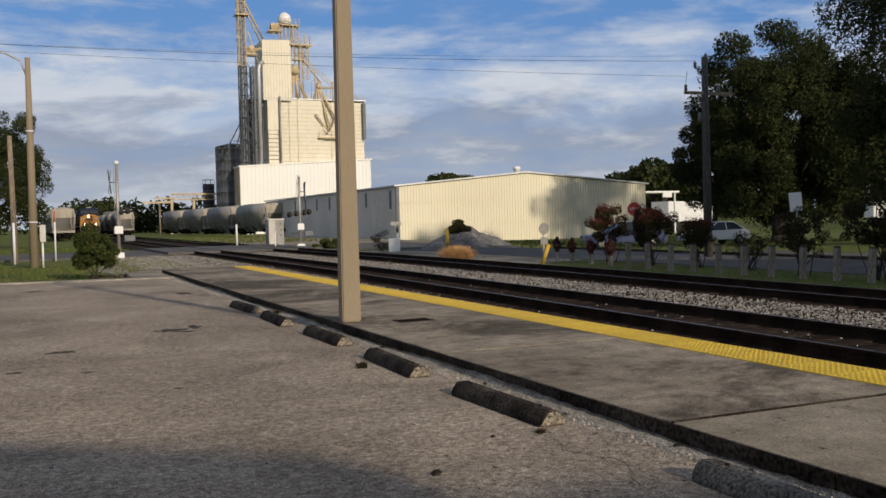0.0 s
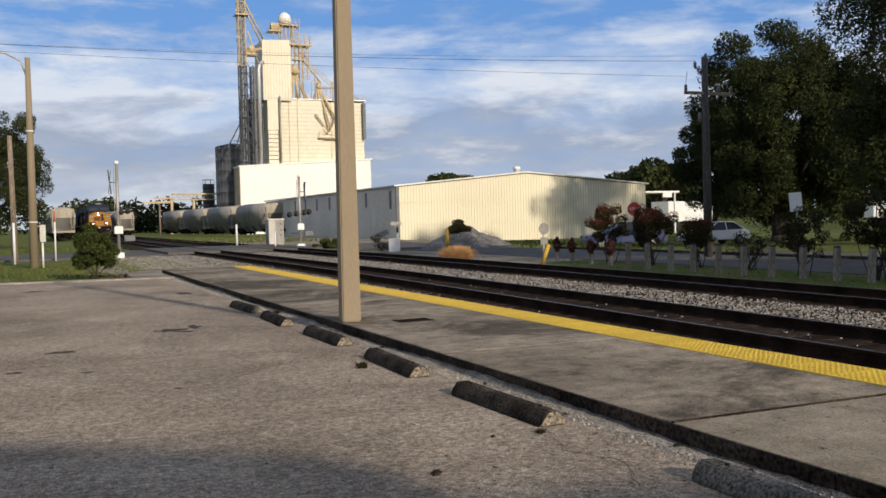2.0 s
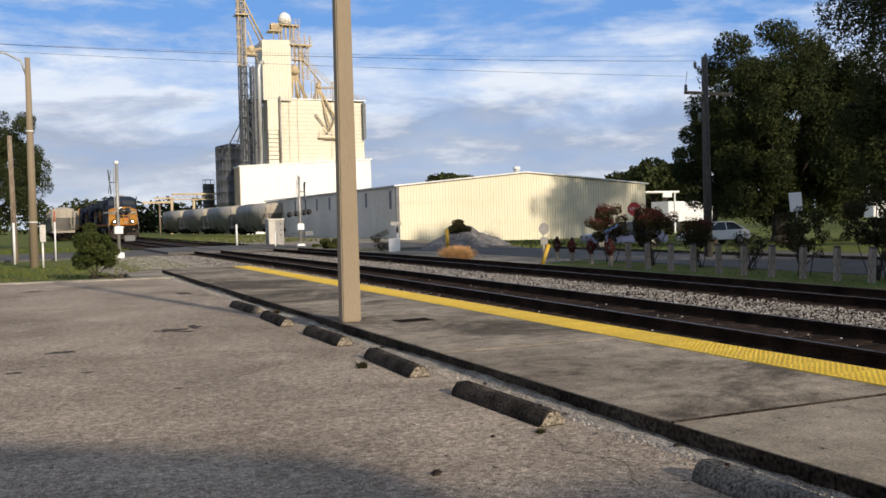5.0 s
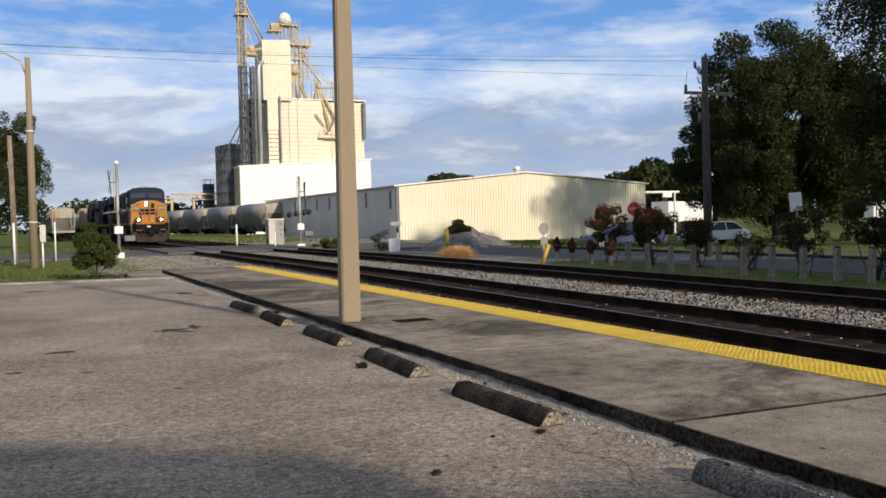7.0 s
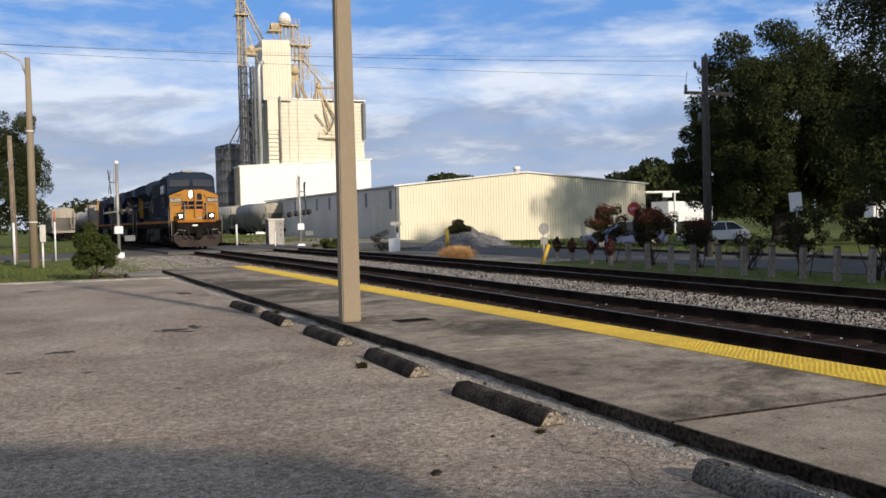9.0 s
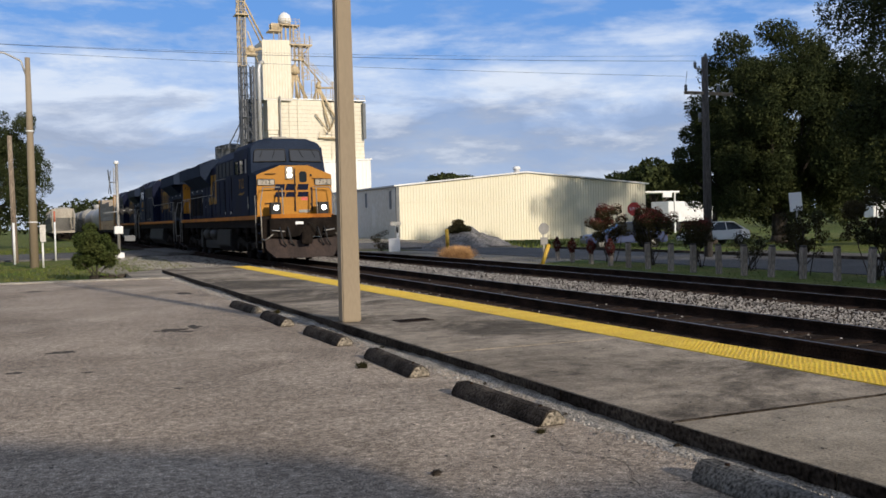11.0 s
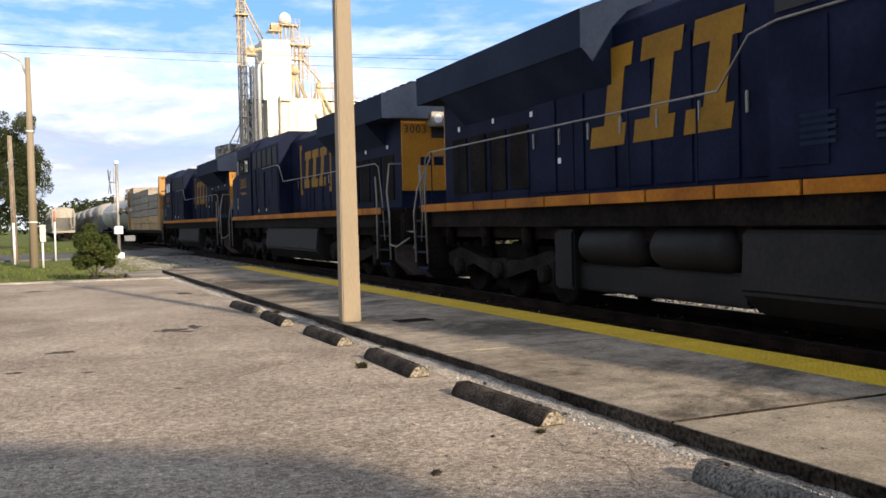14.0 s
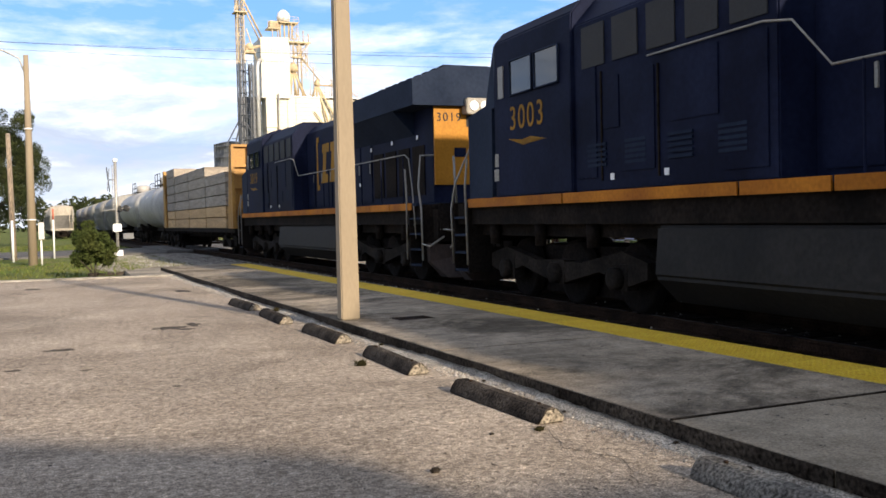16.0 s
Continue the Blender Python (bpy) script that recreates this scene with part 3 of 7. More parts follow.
# ---- assumed station behind the camera, unseen: added to cast the shade on the lot ----
def build_assumed_station():
    top = thing("station_building", "unseen assumed station building, its flat roof shaped to shade the lot", "building", kind="structure")
    bm = bmesh.new()
    box(bm, -14, 0.0, -16, -8, 0, 2.9)
    part("wall", bm, CREAM, top)
    bm = bmesh.new()
    # roof outline, notch included, follows the shadow edge wanted on the lot
    prism(bm, [(-15, -17), (5.64, -17), (5.64, -6.12), (5.59, -4.46), (5.11, -4.3), (4.77, -4.23), (4.47, -4.25), (4.09, -4.27), (3.94, -3.92), (3.98, -3.52), (3.87, -3.1), (3.64, -2.79), (3.19, -2.38), (2.4, -1.8), (1.64, -1.17), (-2.11, 1.88), (-15, 1.88)], "z", 3.0, 3.3)
    part("roof", bm, ROOFM, top)
    for x, yy in ((-9, -3.4), (-4.5, -3.8), (0.2, -4.0), (3.0, -6.0)):
        bm = bmesh.new()
        tube(bm, (x, yy, 0), (x, yy, 3.0), 0.08)
        part("post", bm, POLEC, top)


build_assumed_station()


# ---- warehouse ----
def ribbed_wall(bm, p0, p1, z0, z1a, z1b, pitch, out, rib=0.05):
    """Sheeting from p0 to p1 in plan, with standing ribs; top runs from z1a to z1b."""
    p0, p1 = Vector((*p0, 0)), Vector((*p1, 0))
    d = p1 - p0
    L = d.length
    d.normalize()
    nrm = Vector((*out, 0))
    n = max(1, int(L / pitch))
    def zt(s):
        return z1a + (z1b - z1a) * s / L
    for i in range(n):
        a, b = L * i / n, L * (i + 1) / n
        e = (b - a)
        prof = [(a, 0), (a + e * .7, 0), (a + e * .78, rib), (a + e * .92, rib), (b, 0)]
        for (s0, o0), (s1, o1) in zip(prof, prof[1:]):
            q = [p0 + d * s0 + nrm * o0, p0 + d * s1 + nrm * o1]
            v = [bm.verts.new((q[0].x, q[0].y, z0)), bm.verts.new((q[1].x, q[1].y, z0)), bm.verts.new((q[1].x, q[1].y, zt(s1))), bm.verts.new((q[0].x, q[0].y, zt(s0)))]
            bm.faces.new(v)


def build_warehouse():
    top = thing("warehouse", "long low cream metal-sided warehouse with a shallow gable", "warehouse")
    x0, xm, x1, y0, y1 = 32.2, 46.2, 60.6, 85.0, 139.0
    zb, ze, zr, ze2 = -1.0, 4.78, 6.05, 4.78
    bm = bmesh.new()
    ribbed_wall(bm, (x0, y0), (xm, y0), zb, ze, zr, 0.3, (0, -1), 0.04)
    ribbed_wall(bm, (xm, y0), (x1, y0), zb, zr, ze2, 0.3, (0, -1), 0.04)
    part("gable_wall", bm, CREAM, top)
    bm = bmesh.new()
    box(bm, x0, x1, y0 - 0.06, y0 - 0.045, 3.28, 3.36)
    box(bm, x0, x1, y0 - 0.06, y0 - 0.045, 1.15, 1.22)
    part("seam", bm, CREAM, top)
    bm = bmesh.new()
    ribbed_wall(bm, (x0, y1), (x0, y0), zb, ze, ze, 0.3, (-1, 0), 0.04)
    part("side_wall", bm, GREYSIDE, top, "grey metal-sided wall in shade")
    bm = bmesh.new()
    box(bm, x1 - 0.2, x1, y0 + .1, y1, zb, ze2 - .1)
    part("back_wall", bm, GREYSIDE, top)
    bm = bmesh.new()
    box(bm, x0 + .1, x1 - .1, y1 - .2, y1, zb, ze - .1)
    part("end_wall", bm, GREYSIDE, top)
    bm = bmesh.new()
    prism(bm, [(x0 - .3, ze + .02), (xm, zr + .02), (x1 + .3, ze2 + .02), (x1 + .3, ze2 + .16), (xm, zr + .18), (x0 - .3, ze + .16)], "y", y0 - .25, y1 + .3)
    part("roof", bm, ROOFM, top, "galvanised metal roof")
    for yy in (86.3, 93.5, 98.3, 106.6, 111.8, 117.0, 122.0):
        bm = bmesh.new()
        box(bm, x0 - 0.06, x0 - 0.02, yy, yy + 0.55, 3.0 if yy > 90 else 2.7, 4.45)
        part("wall_louvre", bm, TRIM, top)
    bm = bmesh.new()
    box(bm, x0 - 0.07, x0 - 0.02, 90.8, 91.9, 0.8, 3.3)
    part("side_door", bm, GREYSIDE, top)
    bm = bmesh.new()
    lathe(bm, [(0.3, zr + .15), (0.3, zr + .45), (0.42, zr + .5), (0.36, zr + .72), (0.1, zr + .8)], 12, (xm, y0 + 2))
    part("roof_vent", bm, WHITE, top)
    bm = bmesh.new()
    box(bm, x1, x1 + 5.2, y0 + 1, y0 + 7, 3.9, 4.1)
    box(bm, x1 + 4.6, x1 + 4.75, y0 + 1.1, y0 + 1.25, -0.5, 3.9)
    box(bm, x1 + 3.0, x1 + 4.2, y0 + 1.0, y0 + 1.15, 3.4, 3.9)
    part("canopy", bm, WHITE, top)
    bm = bmesh.new()
    box(bm, x0 - .08, x0 + .25, y0 - .1, y0 + .1, zb, ze)
    part("corner_trim", bm, TRIM, top)


build_warehouse()


# ---- grain elevator ----
def ringed_bin(bm, cx, cy, r, z0, z1, step, n=28):
    """A steel bin with a raised hoop at every course."""
    prof, z = [], z0
    while z < z1:
        prof += [(r, z), (r, min(z + step - .16, z1)), (r + .07, min(z + step - .12, z1)), (r + .07, min(z + step - .02, z1))]
        z += step
    prof.append((r, z1))
    lathe(bm, prof, n, (cx, cy))


def build_elevator():
    top = thing("grain_elevator", "tall cream-white grain elevator with bins, legs and spouts", "grain elevator")
    Y = 190.0
    # low white building in front
    bm = bmesh.new()
    ribbed_wall(bm, (39.0, Y), (66.4, Y), -.5, 13.0, 14.4, 0.8, (0, -1), 0.05)
    part("front_wall", bm, WHITEW, top, "white metal-sided wall in full sun")
    bm = bmesh.new()
    box(bm, 38.9, 39.1, Y + .05, Y + 26, -.5, 12.9)
    part("side_wall", bm, RUSTY, top)
    bm = bmesh.new()
    prism(bm, [(38.7, 12.9), (66.6, 14.4), (66.6, 14.7), (38.7, 13.2)], "y", Y - .2, Y + 6)
    part("low_roof", bm, WHITEW, top)
    # storage block: hooped square bins side by side
    for a, b, y, h in ((48.2, 57.2, Y + 3, 26.9), (57.25, 66.3, Y + 3.5, 26.7)):
        bm = bmesh.new()
        zz = 6.0
        box(bm, a, b, y, y + 16, -.5, h)
        blk = part("bin_block", bm, SILO, top, "cream hooped steel storage block")
        while zz < h - .5:
            bm = bmesh.new()
            box(bm, a - .05, b + .05, y - .08, y - .005, zz, zz + .10)
            part("hoop", bm, SILOH, blk)
            zz += .82
        for k in (1, 2):
            xx = a + (b - a) * k * .2
            bm = bmesh.new()
            box(bm, xx - .07, xx + .07, y - .16, y - .105, -.5, h)
            part("stiffener", bm, SILOH, blk)
    bm = bmesh.new()
    box(bm, 47.9, 66.6, Y + 2.7, Y + 19.3, 26.95, 27.15)
    part("bin_roof", bm, ROOFM, top)
    bm = bmesh.new()
    for xx in np.arange(48.2, 66.5, 1.3):
        tube(bm, (xx, Y + 2.8, 27.1), (xx, Y + 2.8, 28.1), .04, n=5)
    for zz in (27.6, 28.1):
        tube(bm, (48.2, Y + 2.8, zz), (66.3, Y + 2.8, zz), .04, n=5)
    part("roof_railing", bm, RUSTY, top)
    bm = bmesh.new()
    box(bm, 65.9, 66.5, Y + 2.6, Y + 3.2, 19, 26.6)
    part("ladder_cage", bm, TRIM, top)
    bm = bmesh.new()
    box(bm, 56.0, 60.5, Y + 2.2, Y + 2.95, 19.0, 19.25)
    for xx in (56.1, 57.4, 58.8, 60.3):
        tube(bm, (xx, Y + 2.2, 19.2), (xx, Y + 2.2, 20.3), .05, n=5)
    tube(bm, (56, Y + 2.2, 20.3), (60.4, Y + 2.2, 20.3), .05, n=5)
    part("catwalk", bm, RUSTY, top)
    # head house tower
    bm = bmesh.new()
    ribbed_wall(bm, (44.6, Y + 2), (50.5, Y + 2), 27.0, 38.7, 38.9, 0.55, (0, -1), 0.06)
    part("tower_wall", bm, SILO, top, "cream metal-sided head house")
    bm = bmesh.new()
    box(bm, 44.6, 50.5, Y + 2.1, Y + 9, 26.6, 38.6)
    part("tower_body", bm, GREYSIDE, top)
    bm = bmesh.new()
    box(bm, 45.4, 47.7, Y + 2.2, Y + 6, 20.6, 27.0)
    part("annex", bm, SILO, top)
    for k in range(9):
        bm = bmesh.new()
        box(bm, 45.5, 47.6, Y + 2.4, Y + 6, 12.9 + k * .86, 13.65 + k * .86)
        part("hopper_panel", bm, SILO, top)
    bm = bmesh.new()
    tube(bm, (47.85, Y + 1.6, 12.5), (47.85, Y + 1.6, 27.4), .18)
    part("downpipe", bm, STEEL, top)
    # shade on this bin is put into its dark colour
    bm = bmesh.new()
    ringed_bin(bm, 43.0, Y + 7, 2.4, -.5, 27, 1.0, 20)
    part("grey_bin", bm, DKSILO, top, "hooped steel bin coloured dark grey to stand for shade")
    bm = bmesh.new()
    polyline(bm, [(43.5, Y + 1, 12.9), (43.5, Y + 1, 32.5), (43.75, Y + 1, 33.6), (44.6, Y + 2, 34.2)], .42, 10)
    part("aspirator_pipe", bm, ROOFM, top, "bright metal pipe")
    # dark bins
    for cx, cy, r, h in ((39.5, Y + 9, 3.5, 17.6),):
        bm = bmesh.new()
        ringed_bin(bm, cx, cy, r, -.5, h, 2.2, 30)
        lathe(bm, [(r + .1, h), (r * .5, h + .5), (.6, h + .7)], 24, (cx, cy))
        bin_ = part("dark_bin", bm, DKSILO, top, "blue-grey corrugated steel bin")
        bm = bmesh.new()
        tube(bm, (0, 0, -.5), (0, 0, h), .05, n=4)
        rib = done("rib", bm, DKSILO)
        for k in range(26):
            a = 2 * math.pi * k / 26
            ob = new("rib", rib)
            ob.parent, ob.location = bin_, (cx + (r + .06) * math.cos(a), cy + (r + .06) * math.sin(a), 0)
    # bucket elevator legs
    bm = bmesh.new()
    for x in (39.6, 40.9):
        for y in (Y, Y + 1.6):
            tube(bm, (x, y, 33), (x, y, 50), .13, n=6)
    z = 33.0
    while z < 49:
        for a, b in (((39.6, Y), (40.9, Y)), ((39.6, Y), (39.6, Y + 1.6)), ((40.9, Y), (40.9, Y + 1.6))):
            tube(bm, (*a, z), (*b, z), .06, n=5)
            tube(bm, (*a, z), (*b, z + 1.8), .05, n=5)
        z += 1.8
    part("leg_tower", bm, RUSTY, top, "tan steel lattice tower")
    # lower tower in a dark colour as painted shade; the upper stays tan
    bm = bmesh.new()
    for x in (39.6, 40.9, 42.2):
        for y in (Y, Y + 1.6):
            tube(bm, (x, y, 13), (x, y, 33.1), .14, n=6)
    z = 14.0
    while z < 32:
        tube(bm, (39.6, Y, z), (42.2, Y, z), .09, n=5)
        tube(bm, (39.6, Y, z), (40.9, Y, z + 2.2), .07, n=5)
        tube(bm, (42.2, Y, z), (40.9, Y, z + 2.2), .07, n=5)
        z += 2.2
    part("leg_base_tower", bm, DKSILO, top, "steel lattice coloured dark to stand for shade")
    bm = bmesh.new()
    box(bm, 39.95, 40.25, Y + .4, Y + 1.0, 2, 50)
    box(bm, 40.45, 40.75, Y + .4, Y + 1.0, 2, 50)
    for x in (41.8, 42.6):
        box(bm, x, x + .3, Y + 1.4, Y + 1.8, 12, 33)
    part("leg_casing", bm, DKSILO, top)
    bm = bmesh.new()
    for x, y in ((36.4, Y - 1.2), (38.0, Y - 2), (42.8, Y - 1.2)):
        tube(bm, (40.2, Y + .8, 23), (x, y, 16.5), .13, n=6)
    for z in (18, 21):
        tube(bm, (37.0 + (z - 16.5) * .5, Y - .6, z), (42.2 - (z - 16.5) * .33, Y - .4, z), .07, n=5)
    part("leg_brace", bm, DKSILO, top)
    bm = bmesh.new()
    box(bm, 39.0, 41.6, Y - .6, Y + 2.2, 42.9, 43.1)
    for x in (39.0, 40.3, 41.6):
        tube(bm, (x, Y - .6, 43), (x, Y - .6, 44.1), .05, n=5)
    tube(bm, (39, Y - .6, 44.1), (41.6, Y - .6, 44.1), .05, n=5)
    part("leg_platform", bm, RUSTY, top)
    bm = bmesh.new()
    box(bm, 40.9, 43.2, Y, Y + 2, 35.1, 35.4)
    for x in (40.9, 42.0, 43.2):
        tube(bm, (x, Y, 35.3), (x, Y, 36.5), .05, n=5)
    tube(bm, (40.9, Y, 36.5), (43.2, Y, 36.5), .05, n=5)
    part("leg_platform", bm, RUSTY, top)
    bm = bmesh.new()
    lathe(bm, [(.2, Y), (.75, Y + .2), (.75, Y + 1.2), (.2, Y + 1.4)], 14, (42.0, 36.4), "y")
    box(bm, 41.2, 42.8, Y + .2, Y + 1.2, 35.4, 36.3)
    part("drive_head", bm, RUSTY, top)
    bm = bmesh.new()
    tube(bm, (40.8, Y + .4, 46.0), (44.9, Y + 2.2, 38.8), .2)
    tube(bm, (41.2, Y + .8, 44.0), (44.4, Y + 2.0, 38.0), .16)
    tube(bm, (41.5, Y + .8, 40.0), (44.0, Y + 2.0, 33.0), .14)
    tube(bm, (41.4, Y + .8, 36.0), (44.3, Y + 1.6, 36.8), .3)
    part("spout", bm, RUSTY, top)
    # machinery on the head house
    bm = bmesh.new()
    lathe(bm, [(.1, 42.4), (1.2, 42.5), (1.4, 43.3), (1.15, 44.2), (.55, 44.75), (.05, 44.95)], 18, (49.9, Y + 4))
    part("dust_dome", bm, WHITE, top, "white rounded dust collector")
    bm = bmesh.new()
    box(bm, 48.6, 52.6, Y + 2.2, Y + 5, 41.9, 42.15)
    box(bm, 46.2, 48.9, Y + 2.2, Y + 5, 40.6, 40.85)
    box(bm, 50.3, 55.0, Y + 1.8, Y + 4.5, 37.9, 38.2)
    box(bm, 51.0, 53.3, Y + 1.9, Y + 3.2, 34.9, 35.1)
    for x0, x1, z in ((48.6, 52.6, 42.1), (46.2, 48.9, 40.8), (50.3, 55.0, 38.2), (51, 53.3, 35.1)):
        for x in np.linspace(x0, x1, 5):
            tube(bm, (x, Y + 2, z), (x, Y + 2, z + 1.1), .045, n=5)
        for h in (.55, 1.1):
            tube(bm, (x0, Y + 2, z + h), (x1, Y + 2, z + h), .04, n=5)
    part("head_platform", bm, RUSTY, top, "tan steel platforms with railings")
    bm = bmesh.new()
    for x in (48.9, 49.8, 50.7, 51.4):
        tube(bm, (x, Y + 3, 38.7), (x, Y + 3, 42.0), .2, n=8)
    for x in (51.6, 52.4, 53.2):
        tube(bm, (x, Y + 3, 27.1), (x, Y + 3, 38.0), .16, n=8)
    tube(bm, (54.8, Y + 2, 38.0), (52.3, Y + 2, 35.2), .12, n=6)
    tube(bm, (53.0, Y + 2.4, 35.0), (57.0, Y + 3, 30.5), .16, n=8)
    box(bm, 46.8, 48.6, Y + 2.6, Y + 4.4, 40.8, 42.3)
    part("head_pipework", bm, RUSTY, top)
    for x0, x1, z0, z1 in ((51.0, 52.4, 35.1, 42.0), (52.6, 54.2, 31.0, 38.0)):
        bm = bmesh.new()
        for x in (x0, x1):
            for y in (Y + 1.9, Y + 3.3):
                tube(bm, (x, y, z0), (x, y, z1), .07, n=5)
        z, flip = z0, False
        while z < z1 - 1.2:
            a, b = (x1, x0) if flip else (x0, x1)
            tube(bm, (a, Y + 1.9, z), (b, Y + 1.9, z + 1.4), .09, n=5)
            tube(bm, (a, Y + 1.9, z + .9), (b, Y + 1.9, z + 2.3), .04, n=5)
            tube(bm, (x0, Y + 1.9, z), (x1, Y + 1.9, z), .05, n=5)
            z, flip = z + 1.4, not flip
        part("stair_tower", bm, RUSTY, top, "tan steel stair tower")
    bm = bmesh.new()
    for dz in (0, .55, 1.1):
        tube(bm, (53.2, Y + 2.1, 34.8 + dz), (61.0, Y + 2.4, 28.0 + dz), .07 if dz == 0 else .04, n=5)
    for k in range(9):
        f = k / 8
        x, y, z = 53.2 + 7.8 * f, Y + 2.1 + .3 * f, 34.8 - 6.8 * f
        tube(bm, (x, y, z), (x, y, z + 1.1), .04, n=5)
    part("inclined_catwalk", bm, RUSTY, top)
    for x, h in ((47.2, 40.6), (48.3, 41.5), (53.6, 40.3), (54.7, 39.8), (55.6, 33.0), (59.4, 30.6), (61.6, 29.6)):
        bm = bmesh.new()
        z0 = 38.7 if x < 50 else (38.0 if x < 55 else 27.1)
        tube(bm, (x, Y + 2.6, z0), (x, Y + 2.6, h), .11, n=7)
        lathe(bm, [(.12, h - .05), (.24, h + .08), (.05, h + .25)], 8, (x, Y + 2.6))
        part("vent_stack", bm, RUSTY, top)
    bm = bmesh.new()
    lathe(bm, [(.3, 34.1), (.8, 33.6), (1.2, 32.6), (.6, 32.0)], 10, (51.4, Y + 3))
    hub = part("distributor", bm, RUSTY, top, "tan metal distributor with fanned spouts")
    for x, y in ((48.4, Y + 3), (49.6, Y + 2.8), (50.6, Y + 2.8), (52.0, Y + 2.8), (53.6, Y + 3), (54.6, Y + 5)):
        bm = bmesh.new()
        tube(bm, (51.4, Y + 3, 33.0), (x, y, 27.1), .24, n=7)
        part("spout", bm, RUSTY, hub)
    bm = bmesh.new()
    lathe(bm, [(.15, 30.8), (.4, 30.5), (.7, 29.7), (.35, 29.3)], 10, (56.4, Y + 3))
    hub = part("distributor", bm, RUSTY, top)
    for x, y, z in ((55.2, Y + 2.8, 27.1), (56.2, Y + 2.8, 27.1), (57.4, Y + 2.8, 26.9), (58.6, Y + 2.5, 21.0), (60.2, Y + 2.5, 22.5)):
        bm = bmesh.new()
        tube(bm, (56.4, Y + 3, 29.8), (x, y, z), .22, n=7)
        part("spout", bm, RUSTY, hub)
    for a in ((55.5, Y + 2.4, 24.0), (60.6, Y + 2.4, 25.0)):
        bm = bmesh.new()
        tube(bm, a, (58.3, Y + 2.4, 20.3), .15, n=7)
        part("spout", bm, RUSTY, hub)
    bm = bmesh.new()
    for x in (54.9, 56.4, 58.0, 59.0):
        tube(bm, (x, Y + 2.9, 27.1), (x, Y + 2.9, 31.0 if x < 57.5 else 29.5), .07, n=5)
    tube(bm, (54.9, Y + 2.9, 31), (56.4, Y + 2.9, 31), .06, n=5)
    tube(bm, (56.4, Y + 2.9, 29.5), (60.8, Y + 2.9, 29.6), .2, n=8)
    part("vent_frame", bm, RUSTY, top)
    bm = bmesh.new()
    tube(bm, (63.6, Y + 3, 27.1), (63.6, Y + 3, 31.0), .1, n=6)
    tube(bm, (63.6, Y + 3, 28.7), (65.2, Y + 3, 27.1), .08, n=6)
    part("vent_frame", bm, RUSTY, top)


build_elevator()


def build_loader():
    """Conveyor gantry over the hopper siding, with its tank."""
    top = thing("loading_gantry", "tan steel conveyor gantry over the hopper cars", "conveyor")
    Y = 205.0
    bm = bmesh.new()
    for z in (7.0, 8.1):
        tube(bm, (27.8, Y, z), (37.6, Y, z), .12, n=6)
    for x in np.arange(27.8, 37.5, 1.2):
        tube(bm, (x, Y, 7.0), (x, Y, 8.1), .06, n=5)
        tube(bm, (x, Y, 7.0), (x + 1.2, Y, 8.1), .05, n=5)
    box(bm, 27.8, 37.6, Y, Y + 1.2, 8.1, 8.35)
    part("bridge", bm, RUSTY, top)
    bm = bmesh.new()
    box(bm, 21.8, 27.9, Y - .3, Y + 1.0, 6.3, 6.7)
    box(bm, 24.2, 28.0, Y - .2, Y + .9, 7.2, 7.5)
    part("boom", bm, RUSTY, top)
    for x in (27.7, 32.2):
        bm = bmesh.new()
        box(bm, x - .25, x + .25, Y, Y + .5, -.3, 7.2)
        part("leg", bm, RUSTY, top)
    bm = bmesh.new()
    tube(bm, (25.2, Y, -.3), (25.2, Y, 6.4), .18)
    part("post", bm, WOODP, top)
    t = thing("small_tank", "dark steel tank with a railing on top", "tank")
    bm = bmesh.new()
    ringed_bin(bm, 36.0, Y + 4, 1.25, -.3, 10.4, 1.0, 18)
    part("shell", bm, DKSILO, t)
    bm = bmesh.new()
    for a in range(6):
        tube(bm, (36 + 1.2 * math.cos(a), Y + 4 + 1.2 * math.sin(a), 10.3), (36 + 1.2 * math.cos(a), Y + 4 + 1.2 * math.sin(a), 11.3), .04, n=5)
    lathe(bm, [(1.2, 11.25), (1.2, 11.32)], 14, (36, Y + 4))
    part("railing", bm, DKSILO, t)


build_loader()


